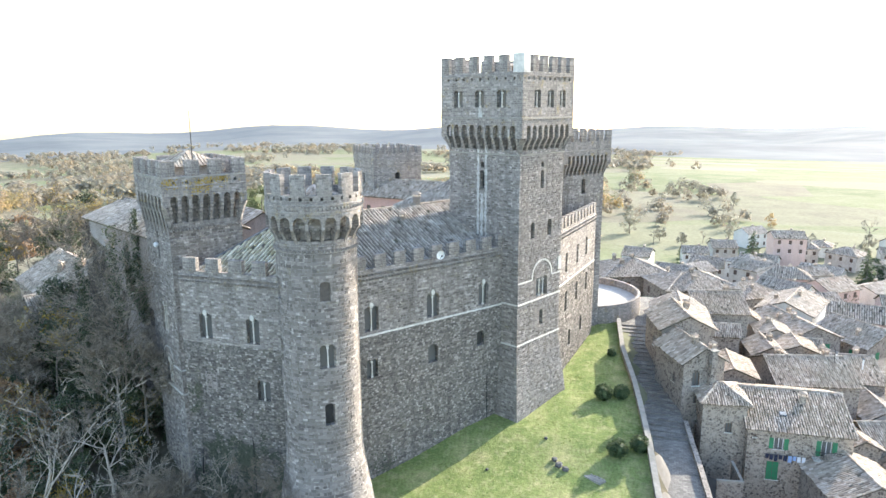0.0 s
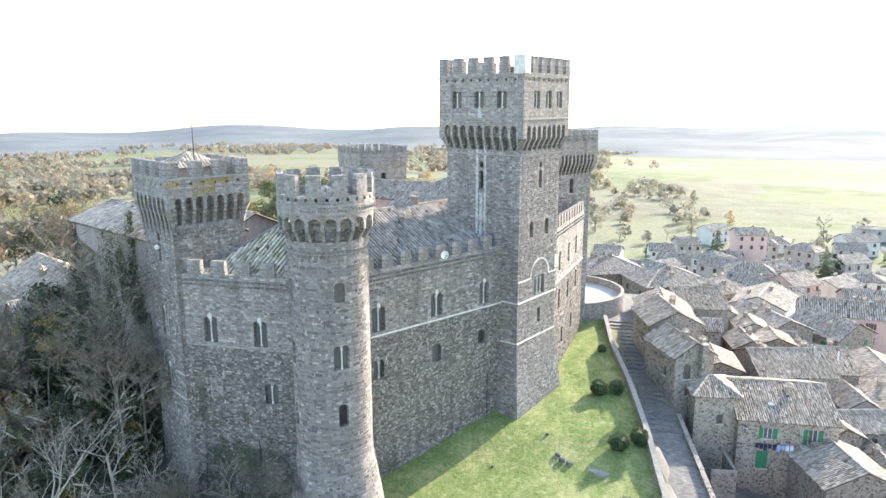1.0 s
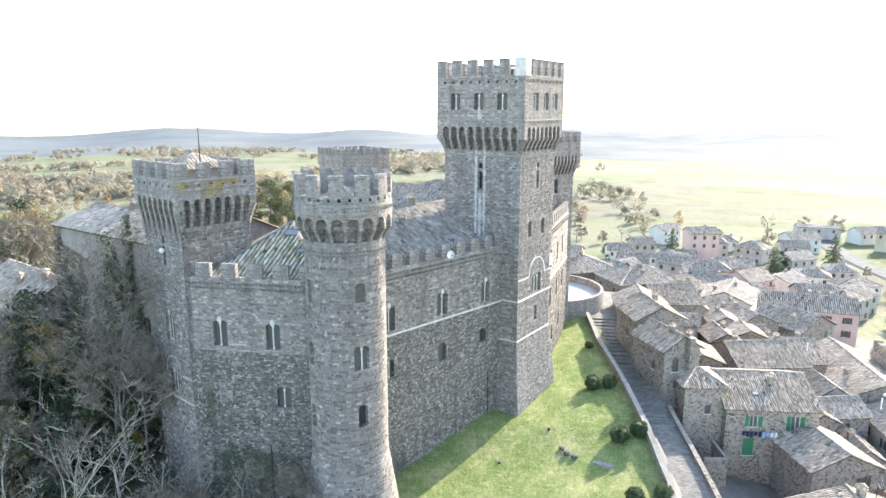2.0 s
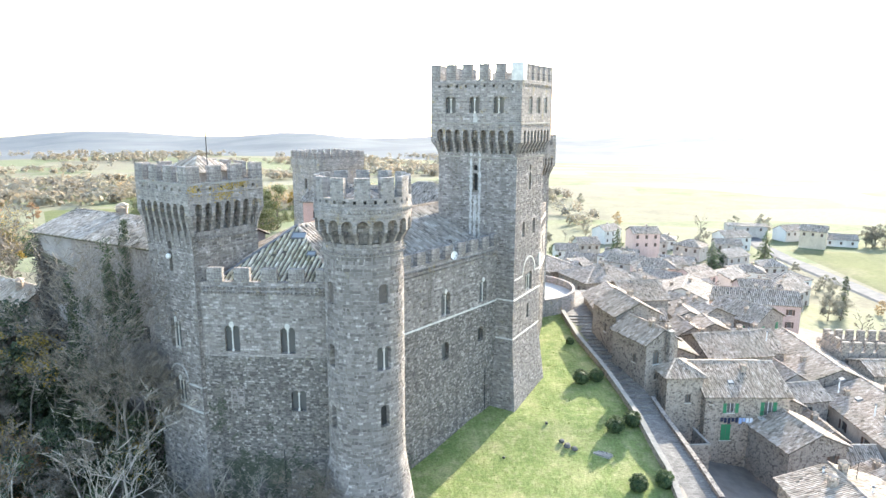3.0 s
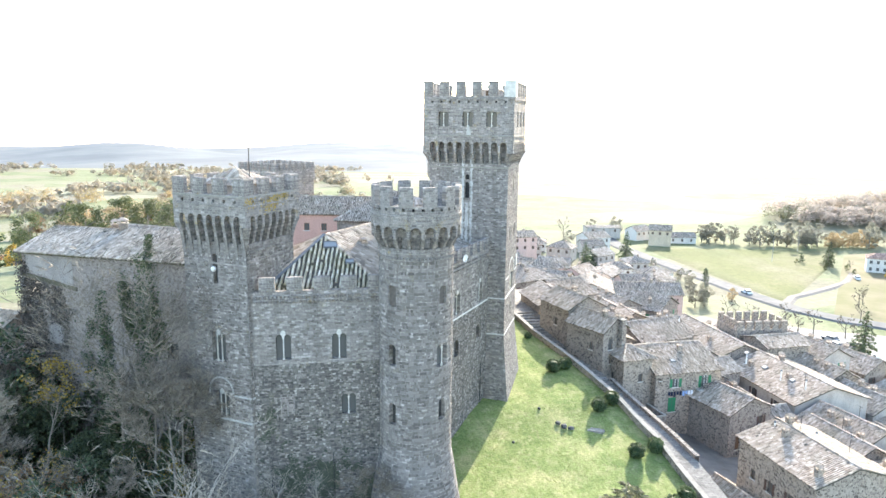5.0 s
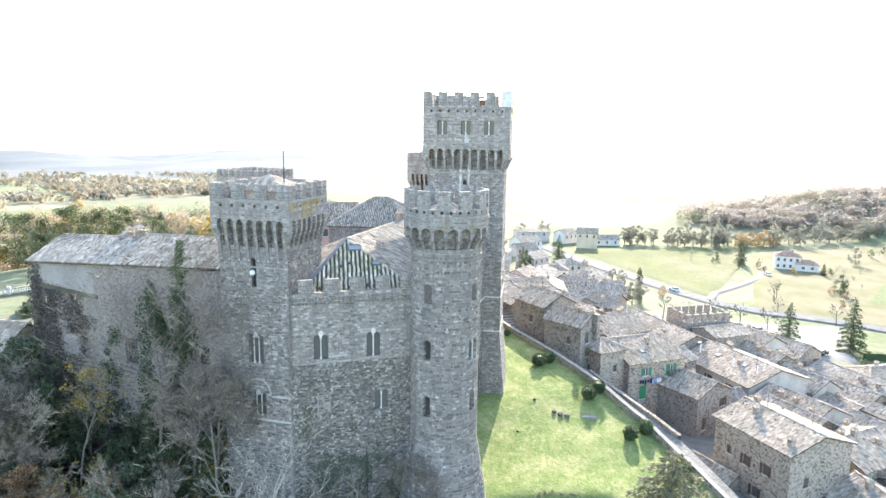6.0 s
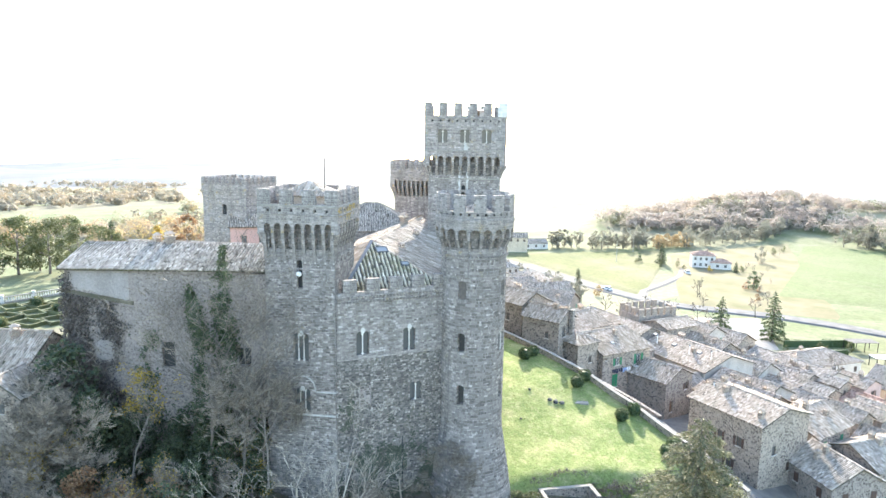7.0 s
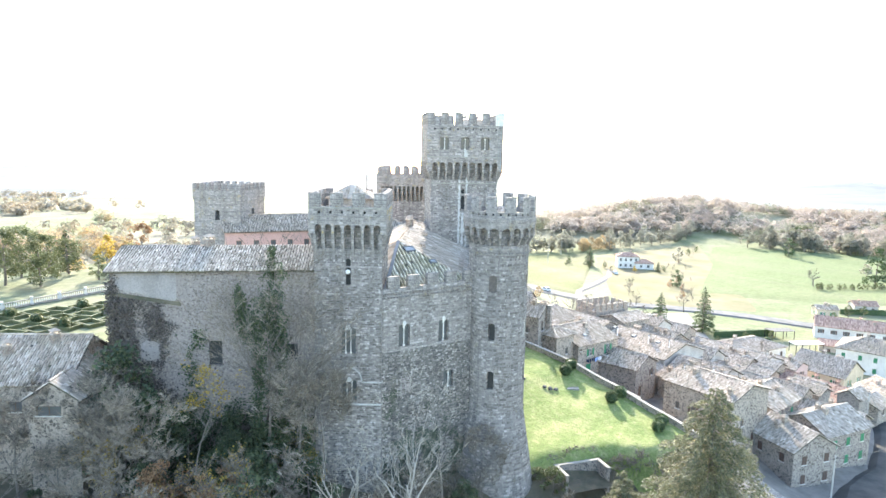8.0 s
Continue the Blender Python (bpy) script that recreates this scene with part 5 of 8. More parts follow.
def strip(fn, u0, u1, v0, v1, parent, name="pilaster", out=0.07, mat=TRIM):
    m = Mesh()
    p = [fn(u0, v0, -out), fn(u1, v0, -out), fn(u1, v1, -out), fn(u0, v1, -out)]
    q = [fn(u0, v0, 0.05), fn(u1, v0, 0.05), fn(u1, v1, 0.05), fn(u0, v1, 0.05)]
    m.face(*p)
    for i in range(4):
        j = (i + 1) % 4
        m.face(q[i], q[j], p[j], p[i])
    part(name, m, mat, parent)


KF = square_faces(4.7, 3.95)
LIME = simple("lime_run", (0.52, 0.50, 0.46), (0.30, 0.285, 0.26), 1.6, 0.9)


def lime_run(fn, u, width, z0, z1, parent, seed):
    """A ragged run of lime down the wall."""
    rnd = random.Random(seed)
    m = Mesh()
    z, edge = z0, [u - width / 2, u + width / 2]
    while z < z1:
        n = z + rnd.uniform(0.14, 0.24)
        nxt = [u - width / 2 * rnd.uniform(0.3, 1.25), u + width / 2 * rnd.uniform(0.3, 1.25)]
        m.face(fn(edge[0], z, -0.045), fn(edge[1], z, -0.045), fn(nxt[1], n, -0.045), fn(nxt[0], n, -0.045))
        z, edge = n, nxt
    part("lime_run", m, LIME, parent)


for k, (u, w, z0, z1) in enumerate(((KEEP_U - 0.52, 0.34, 21.5, 31.4), (KEEP_U + 0.52, 0.34, 20.6, 31.4), (KEEP_U, 0.42, 20.6, 25.7), (KEEP_U - 0.5, 0.2, 31.0, 32.9), (KEEP_U + 0.5, 0.2, 31.0, 32.9), (KEEP_U + 0.2, 0.5, 33.7, 34.6))):
    lime_run(KF["front"][0] if z1 < 33 else square_faces(5.32, 4.57)["front"][0], u, w, z0, z1, keep, k)
for f, h in (("front", 4.7), ("right", 3.95)):
    string_course(KF[f][0], -h, h, 29.95, 0.14, 0.09, keep, COPING)
KO = square_faces(5.32, 4.57)
for f, h in (("front", 5.32), ("right", 4.57)):
    string_course(KO[f][0], -h, h, 37.75, 0.14, 0.08, keep, STONE_FINE)
arch_moulding(KF["right"][0], 0.37, 16.8, 1.75, 1.85, keep, 0.2)
strip(KF["right"][0], 3.35, 3.95, 17.2, 18.6, keep, "stone_tablet", 0.12)
string_course(KF["right"][0], -3.95, -1.45, 16.75, 0.14, 0.06, keep)
string_course(KF["right"][0], 2.2, 3.95, 16.75, 0.14, 0.06, keep)
# kiosk and hut on the keep's roof
p = pose(*KEEP_C, 0, 0, 0, -25.6)
hut = thing("roof_hut", (p @ Vector((1.6, 0.3, 37.0)))[:], -25.6, "small grey rendered stair hut on the keep roof", "hut")
m = Mesh()
m.box(-1.3, 1.3, -1.2, 1.2, 0, 1.9)
part("wall", m, PLASTER_GREY, hut)
m = Mesh()
m.prism([(-1.5, -1.4), (1.5, -1.4), (1.5, 1.4), (-1.5, 1.4)], 1.9, 2.2, [(-1.3, -0.1), (1.3, -0.1), (1.3, 0.1), (-1.3, 0.1)])
part("roof", m, TILE, hut)
m = Mesh()
m.box(-0.35, 0.35, -1.24, -1.2, 0.1, 1.9)
part("door", m, WOOD, hut)
sheet = thing("corner_panel", (p @ Vector((4.7, -4.1, 38.02)))[:], -25.6, "pale white panelled casing over the keep's corner merlon", "panel")
m = Mesh()
m.box(-0.55, 0.66, -0.5, -0.43, 0, 1.8)
part("front_sheet", m, TRIM, sheet)
m = Mesh()
m.box(0.66, 0.73, -0.5, 0.55, 0, 1.8)
part("side_sheet", m, TRIM, sheet)
WO = square_faces(3.80, 3.80)
for f in ("front", "right"):
    string_course(WO[f][0], -3.8, 3.8, 28.85, 0.13, 0.08, west, COPING)
rnd = random.Random(61)
m = Mesh()
for _ in range(420):
    cu, cv, sp = rnd.choice([(-0.3, 28.3, 0.75), (0.5, 28.5, 0.6), (-0.6, 27.9, 0.5), (-3.2, 28.5, 0.35), (1.6, 28.6, 0.3), (-0.3, 28.1, 0.5)])
    u, v, s, a = rnd.gauss(cu, sp), min(28.8, rnd.gauss(cv, 0.28)), rnd.uniform(0.03, 0.09), rnd.uniform(0, 3.1)
    m.face(*[WO["right"][0](u + s * math.cos(a + k * 1.571), v + s * math.sin(a + k * 1.571), -0.02) for k in range(4)])
tagged(part("lichen", m, LICHEN, west, "ochre lichen"), kind="stuff")
WF = square_faces(3.35, 3.35)
for z in (15.9, 11.2):
    arch_moulding(WF["front"][0], 0.05, z, 1.25, 1.5, west, 0.15, 0.8 if z > 12 else 0.0, STONE_FINE if z > 12 else PALE)
string_course(WF["front"][0], 1.3, 3.35, 11.2, 0.14, 0.08, west, PALE)
string_course(WF["right"][0], -3.35, -2.5, 11.2, 0.14, 0.08, west, PALE)
string_course(WF["front"][0], -1.2, 3.35, 8.85, 0.16, 0.1, west, PALE)
string_course(WF["right"][0], -3.35, -2.5, 8.85, 0.16, 0.1, west, PALE)
string_course(WF["front"][0], -3.35, 3.35, 23.0, 0.14, 0.05, west, STONE_FINE)
string_course(WF["right"][0], -3.35, 3.35, 23.4, 0.14, 0.05, west, STONE_FINE)


def big_house(name, place, size, turn, base, eave, ridge, wall, tile, label, wins=(), hip=False, along_x=True):
    return house(place, size, turn, base, eave, ridge, wall, tile, label, wins, (), along_x, hip, name=name, category="building", group="castle buildings")
# ---- village ----
FOOTPRINTS = []


def house(place, size, turn, base, eave, ridge, wall, tile, label, wins=(), chim=(), along_x=True, hip=False, over=0.35, fine=True, name="house", category="house", group="village houses"):
    """A house: four walls with real openings, a tiled roof, shutters, chimneys. size: (width x, depth y). Windows: (face, u, sill, width, height, shutter)."""
    FOOTPRINTS.append((*place[:2], *size, turn))
    hx, hy = size[0] / 2, size[1] / 2
    h = thing(name, (place[0], place[1], 0), turn, label, category, group)
    m = Mesh()
    faces = square_faces(hx, hy)
    for f, (fn, w) in faces.items():
        holes = [(u - ww / 2, u + ww / 2, z, z + hh, s == "arch") for ff, u, z, ww, hh, s in wins if ff == f]
        panel(m, fn, -w, w, base, eave, holes, depth=0.25)
        for ff, u, z, ww, hh, s in wins:
            if ff != f:
                continue
            win = Mesh()
            win.face(fn(u - ww / 2, z, 0.2), fn(u + ww / 2, z, 0.2), fn(u + ww / 2, z + hh, 0.2), fn(u - ww / 2, z + hh, 0.2))
            is_door = s in ("door", "arch")
            wo = part("door" if is_door else "window", win, WOOD if is_door else GLASS, h)
            fr = Mesh()
            for a, b, c, d in ((u - ww / 2, u - ww / 2 + 0.07, z, z + hh), (u + ww / 2 - 0.07, u + ww / 2, z, z + hh), (u - ww / 2 + 0.07, u + ww / 2 - 0.07, z + hh - 0.07, z + hh), (u - 0.03, u + 0.03, z, z + hh - 0.07)):
                fr.face(fn(a, c, 0.13), fn(b, c, 0.13), fn(b, d, 0.13), fn(a, d, 0.13))
            if not is_door:
                part("window_frame", fr, WHITE if s == "green" else WOOD, wo)
            sl = Mesh()
            p = [fn(u - ww / 2 - 0.1, z - 0.1, -0.08), fn(u + ww / 2 + 0.1, z - 0.1, -0.08), fn(u + ww / 2 + 0.1, z, -0.08), fn(u - ww / 2 - 0.1, z, -0.08)]
            q = [fn(u - ww / 2 - 0.1, z - 0.1, 0.1), fn(u + ww / 2 + 0.1, z - 0.1, 0.1), fn(u + ww / 2 + 0.1, z, 0.1), fn(u - ww / 2 - 0.1, z, 0.1)]
            sl.face(*p)
            sl.face(p[3], p[2], q[2], q[3])
            sl.face(p[1], p[0], q[0], q[1])
            part("sill", sl, TRIM, wo)
            if s in ("green", "brown", "closed", "closed_brown"):
                shut = s.startswith("closed")
                for sg in (-1, 1):
                    sh = Mesh()
                    sw = ww / 2
                    a = u + sg * (sw / 2 if shut else ww / 2 + sw / 2 + 0.02)
                    for k in range(8):
                        for out in (0.03, 0.06):
                            sh.v += [fn(a - sw / 2 + 0.02, z + hh * k / 7, -out), fn(a + sw / 2 - 0.02, z + hh * k / 7, -out)]
                    for k in range(15):
                        sh.f.append((2 * k, 2 * k + 1, 2 * k + 3, 2 * k + 2))
                    part("shutter", sh, SHUTTER if s in ("green", "closed") else SHUTTER_DARK, wo)
    rise = ridge - eave
    gables = []
    if not hip:
        if along_x:
            for s in (-1, 1):
                p = [(s * hx, -hy, eave), (s * hx, hy, eave), (s * hx, 0, ridge)]
                gables.append(p if s > 0 else p[::-1])
        else:
            for s in (-1, 1):
                p = [(hx, s * hy, eave), (-hx, s * hy, eave), (0, s * hy, ridge)]
                gables.append(p if s > 0 else p[::-1])
    body = part("wall", m, wall, h)
    for p in gables:
        gm = Mesh()
        c = [Vector(q) for q in p]
        n_ = (c[1] - c[0]).cross(c[2] - c[0]).normalized() * 0.3
        inner = [(q - n_)[:] for q in c]
        gm.face(*p)
        gm.face(*inner[::-1])
        part("gable", gm, wall, body)
    ox, oy = hx + over, hy + over
    if hip:
        e2, r2 = eave + 0.06, ridge + 0.1
        if along_x:
            ins = min(oy, ox * 0.9)
            A, B = (-ox + ins, 0, r2), (ox - ins, 0, r2)
            slopes = [[(-ox, -oy, e2), (ox, -oy, e2), B, A], [(ox, oy, e2), (-ox, oy, e2), A, B], [(ox, -oy, e2), (ox, oy, e2), B], [(-ox, oy, e2), (-ox, -oy, e2), A]]
        else:
            ins = min(ox, oy * 0.9)
            A, B = (0, -oy + ins, r2), (0, oy - ins, r2)
            slopes = [[(ox, -oy, e2), (ox, oy, e2), B, A], [(-ox, oy, e2), (-ox, -oy, e2), A, B], [(-ox, -oy, e2), (ox, -oy, e2), A], [(ox, oy, e2), (-ox, oy, e2), B]]
    elif along_x:
        e2, r2 = eave - rise * over / hy + 0.08, ridge + 0.08
        slopes = [[(-ox, -oy, e2), (ox, -oy, e2), (ox, 0, r2), (-ox, 0, r2)], [(ox, oy, e2), (-ox, oy, e2), (-ox, 0, r2), (ox, 0, r2)]]
    else:
        e2, r2 = eave - rise * over / hx + 0.08, ridge + 0.08
        slopes = [[(ox, -oy, e2), (ox, oy, e2), (0, oy, r2), (0, -oy, r2)], [(-ox, oy, e2), (-ox, -oy, e2), (0, -oy, r2), (0, oy, r2)]]
    slab, tiles, caps = Mesh(), Mesh(), Mesh()
    for i, c in enumerate(slopes):
        low = [(x, y, z - 0.14) for x, y, z in c]
        slab.face(*c)
        slab.face(*low[::-1])
        for a in range(len(c)):
            b = (a + 1) % len(c)
            slab.face(low[a], low[b], c[b], c[a])
        slope_tiles(tiles, c, 0.25 if fine else 0.4, 0.45 if fine else 0.9, 0.09 if fine else 0.1, i + int(place[0] * 7))
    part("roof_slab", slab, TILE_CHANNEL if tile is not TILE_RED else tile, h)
    if hip:
        e3 = [(-ox, -oy, e2), (ox, -oy, e2), (ox, oy, e2), (-ox, oy, e2)]
        crests = [(A, B)] + [(e3[k], A if (k in (0, 3) if along_x else k in (0, 1)) else B) for k in range(4)]
    else:
        crests = [((-ox, 0, r2), (ox, 0, r2)) if along_x else ((0, -oy, r2), (0, oy, r2))]
    for a, b in crests:
        k = max(2, int((Vector(b) - Vector(a)).length / 0.45))
        cr = Mesh()
        for i in range(k):
            p, q = Vector(a).lerp(Vector(b), i / k), Vector(a).lerp(Vector(b), (i + 1.12) / k)
            cr.tube([(p + Vector((0, 0, 0.05)))[:], (q + Vector((0, 0, 0.07)))[:]], [0.15, 0.12], 6)
        tagged(part("ridge_tiles", cr, tile, h), kind="stuff")
    tagged(part("roof_tiles", tiles, tile, h), kind="stuff")
    rnd = random.Random(int(place[0] * 31 + place[1]))
    for cx, cy in chim:
        t = abs(cy) / hy if along_x else abs(cx) / hx
        z = ridge - rise * t
        c = Mesh()
        c.box(cx - 0.3, cx + 0.3, cy - 0.3, cy + 0.3, z - 0.5, z + 0.85)
        ch = part("chimney", c, VILLAGE, h)
        c = Mesh()
        c.box(cx - 0.38, cx + 0.38, cy - 0.38, cy + 0.38, z + 0.85, z + 0.93)
        for sx in (-1, 1):
            for sy in (-1, 1):
                c.box(cx + sx * 0.26 - 0.06, cx + sx * 0.26 + 0.06, cy + sy * 0.26 - 0.06, cy + sy * 0.26 + 0.06, z + 0.93, z + 1.15)
        c.prism([(cx - 0.4, cy - 0.4), (cx + 0.4, cy - 0.4), (cx + 0.4, cy + 0.4), (cx - 0.4, cy + 0.4)], z + 1.15, z + 1.35, [(cx - 0.1, cy - 0.1), (cx + 0.1, cy - 0.1), (cx + 0.1, cy + 0.1), (cx - 0.1, cy + 0.1)])
        part("chimney_cap", c, tile, ch)
    return h


house((16.4, 79.6), (10.2, 12.0), 3, -9, 1.2, 3.3, VILLAGE, TILE, "rubble stone house with green shutters and tiled roof",
      [("front", -2.0, -1.0, 0.95, 1.25, "green"), ("front", 2.6, -1.3, 1.0, 1.7, "green"), ("front", -2.4, -4.6, 1.2, 2.1, "closed"), ("front", 2.4, -3.9, 1.1, 1.4, "closed"), ("front", 2.0, -8.2, 1.5, 2.3, "arch"), ("front", -4.4, 0.1, 0.35, 0.35, "")], [(1.0, -1.8)])
house((8.9, 77.0), (4.6, 5.5), 8, -6, 3.1, 4.3, VILLAGE, TILE, "small stone annex with tiled hipped roof", [("front", 0.5, -0.2, 0.7, 1.1, ""), ("left", 0.0, -0.5, 0.7, 1.0, "")], hip=True)
house((5.65, 80.55), (4.9, 6.9), 25, -3, 6.6, 8.15, VILLAGE_DARK, TILE, "old tall tuff house on the stepped lane", [("left", 1.2, 3.4, 0.7, 1.1, ""), ("front", -0.9, 3.7, 0.9, 1.6, ""), ("front", -0.7, 1.6, 0.6, 0.8, ""), ("left", -1.6, -0.4, 1.1, 2.1, "door")], [(-0.3, -1.6), (1.2, -2.9)], along_x=False)
house((4.7, 88.3), (6.4, 7.6), 14, -1, 7.9, 9.5, VILLAGE_DARK, TILE, "stone house with lichen-grey roof by the lane", [("left", 0.5, 4.6, 0.8, 1.2, "")], [(1.0, 1.0)], along_x=False)
house((5.2, 99.8), (7.2, 9.0), 3, 0, 5.6, 7.3, VILLAGE_DARK, TILE_SLATE, "stone house with lichen-grey roof by the lane", [], [], along_x=False)
house((10.4, 107.2), (7.4, 9.2), 12, -3, 5.0, 7.0, VILLAGE_DARK, TILE, "long stone house with green window shutters", [("front", -2.2, 1.6, 0.8, 1.3, "closed"), ("front", 1.4, 1.4, 0.9, 1.4, "closed")], [(2, 1)])
house((20.6, 93.4), (9.8, 9.4), 12, -6, 0.7, 2.7, VILLAGE_DARK, TILE, "stone house with long ribbed tile roof", [("front", 1.5, -1.6, 0.8, 0.9, "brown")], [(3.2, 1.2), (-3, 1)])
house((27.2, 102.0), (7.4, 11.0), 4, -8, -1.4, 0.5, VILLAGE_DARK, TILE, "stone house with broad tiled roof", [], [(2, 1), (-2, 2)])
house((21.6, 71.1), (7.5, 7.5), 14, -10, -2.3, -0.6, VILLAGE_DARK, TILE, "dark tuff house with sloping tiled roof", [("front", 2.0, -4.6, 0.8, 1.2, "brown"), ("front", -2.0, -7.6, 0.9, 1.9, "door")], [], along_x=False)
house((38.6, 80.0), (12.4, 16.0), 2, -13, -4.1, -2.0, PLASTER_GREY, TILE, "long rendered house with tiled roof", [("left", 4.0, -6.4, 0.9, 1.3, "brown"), ("left", -1.0, -6.4, 0.9, 1.3, "brown"), ("left", -5, -6.4, 0.9, 1.3, "")], [(1, 4), (-2.5, -2), (2.5, 6), (-3.8, 5.0)], along_x=False)
house((17.9, 50.4), (9.4, 11.4), 3, -11, 0.35, 1.85, VILLAGE, TILE, "large stone house with wide tiled gable roof", [("left", 2.5, -3.6, 0.8, 1.3, "brown"), ("left", -0.5, -3.8, 0.8, 1.3, "brown"), ("left", -3.2, -3.6, 0.7, 1.1, ""), ("left", 1.2, -7.0, 0.9, 1.3, "brown"), ("left", -2.2, -7.2, 0.8, 1.2, ""), ("front", -2, -4.0, 0.8, 1.2, ""), ("front", 1.5, -6.8, 0.8, 1.2, "brown")], [(-1.5, 2.6), (-3.6, -4.6), (0.6, 4.6)], along_x=False)
house((45.0, 93.0), (8.6, 6.4), 3, -12, -2.0, -1.0, VILLAGE, TILE, "stone house below the crenellated wall", [])
big_house("castle_wing", (-33.6, 97.2), (17.0, 8.0), -12, 4, 21.6, 23.6, PLASTER_SALMON, TILE, "pink rendered castle building with small dark-framed windows",
          [("front", u, 19.0, 0.8, 1.1, "") for u in (-6.5, -3.9, -1.3, 1.3, 3.9)] + [("front", u, 15.0, 0.8, 1.3, "") for u in (-6.5, -3.9, -1.3, 1.3)])
big_house("castle_wing", (-23.5, 85.5), (13.0, 11.0), -20, 6, 22.0, 25.4, STONE_FINE, TILE_SLATE, "stone court building with grey hipped tile roof", hip=True)
big_house("castle_wing", (-50.5, 74.5), (14.0, 9.0), -31, 0, 20.3, 22.4, PLASTER_OLD, TILE, "weathered court range with tiled roof")
# barn and garden west of the castle
house(wp(-10.4, 1.0, 0)[:2], (15.6, 10.6), WING_TURN, -6, 12.4, 15.5, VILLAGE, TILE, "stone barn with lichen-grey tiled roof below the wing", [("front", 3.0, 9.6, 1.3, 1.0, "")], along_x=True, name="barn", category="barn", group="")
house(wp(-2.7, -2.9, 0)[:2], (4.4, 7.6), WING_TURN, -6, 11.9, 13.4, VILLAGE, TILE_SLATE, "stone store with tiled roof beside the barn", [("front", -0.4, 10.2, 2.2, 0.9, "")], along_x=False, name="store", category="building", group="")
chimney_thing(*wp(-5.6, 0.2, 15.2), 0.7, 0.7, "squat chimney on the barn ridge")
chimney_thing(*wp(-9.5, -1.2, 14.6), 0.5, 0.6, "low chimney on the barn slope")

# houses: x, y, width, depth, turn, base, eave, ridge, walls, tiles, words
UPPER_ROW = [
    (-3, 134, 13, 11, 22, -10, 3.2, 5.4, VILLAGE_DARK, TILE_SLATE, "stone house with broad grey hipped roof behind the terrace"),
    (8, 126, 13, 10, 24, -10, 3.4, 5.4, VILLAGE_DARK, TILE_SLATE, "stone house with lichen-grey hipped roof"),
    (23.5, 118, 9, 12, 24, -7, -0.9, 1.0, VILLAGE_DARK, TILE, "stone house with brown tiled roof below the lane"),
    (26, 131, 9, 12, -22, -9, -0.6, 1.2, PLASTER_WHITE, TILE_SLATE, "white rendered house with grey roof"),
    (20, 147, 12, 9, 32, -16, -3.2, -1.0, VILLAGE_DARK, TILE, "stone house with brown hipped roof by the gardens"),
    (8, 149, 11, 10, -18, -16, -2.6, -0.4, VILLAGE_DARK, TILE_SLATE, "stone house with grey tiled roof by the gardens"),
    (33, 152, 11, 9, 14, -18, -5.6, -3.6, PLASTER_PINK, TILE, "pink rendered house with brown tiled roof"),
    (-14, 150, 12, 9, 12, -16, -5.4, -3.4, VILLAGE_DARK, TILE, "stone house with brown tiled roof past the terrace"),
    (34, 120, 9, 10, 38, -9, -2.0, 0.2, VILLAGE_DARK, TILE, "stone house with tiled roof among the village lanes"),
    (35.7, 98.2, 9.0, 18.5, 1, -11, -2.9, -1.0, VILLAGE_DARK, TILE, "long stone house with many chimneys on its tiled roof"),
]
MIDDLE_ROW = [
    (44, 143, 19, 9, -12, -13, -5.2, -3.2, PLASTER_PINK, TILE, "long pink rendered house with brown shutters"),
    (48.6, 86.0, 6.6, 9.5, 4, -13, -5.2, -3.4, VILLAGE, TILE, "stone house with tiled roof in the lower row"),
    (54.5, 96, 7, 11, 8, -13, -5.0, -3.2, PLASTER_GREY, TILE, "rendered house with tiled roof in the lower row"),
    (48.6, 76, 6.4, 8.5, 4, -14, -6.4, -4.6, PLASTER_GREY, TILE_SLATE, "rendered house with grey roof in the lower row"),
    (63.5, 97, 8, 13, 12, -16, -8.0, -6.0, VILLAGE, TILE, "long stone house at the village edge"),
    (29, 59, 8, 9, 5, -12, -3.8, -1.8, VILLAGE, TILE, "stone house with tiled roof behind the gabled one"),
    (37, 66, 9, 10, 8, -13, -5.6, -3.6, PLASTER_GREY, TILE, "rendered house with tiled roof"),
    (29.5, 50.5, 9, 9, 9, -12, -3.8, -2.0, VILLAGE, TILE, "stone house with mossy tiled roof"),
    (22.6, 40.6, 7.6, 8.0, -14, -15, -5.4, -3.3, VILLAGE_DARK, TILE_SLATE, "tall stone house with grey tiles above the road"),
    (33.6, 42.0, 10.4, 8.4, -6, -15, -5.8, -3.9, VILLAGE_DARK, TILE_SLATE, "stone house with slate-grey tiles above the road"),
    (43.5, 45.5, 8, 9, 10, -15, -8.4, -6.6, VILLAGE, TILE, "stone house with tiled roof at the row's end"),
]
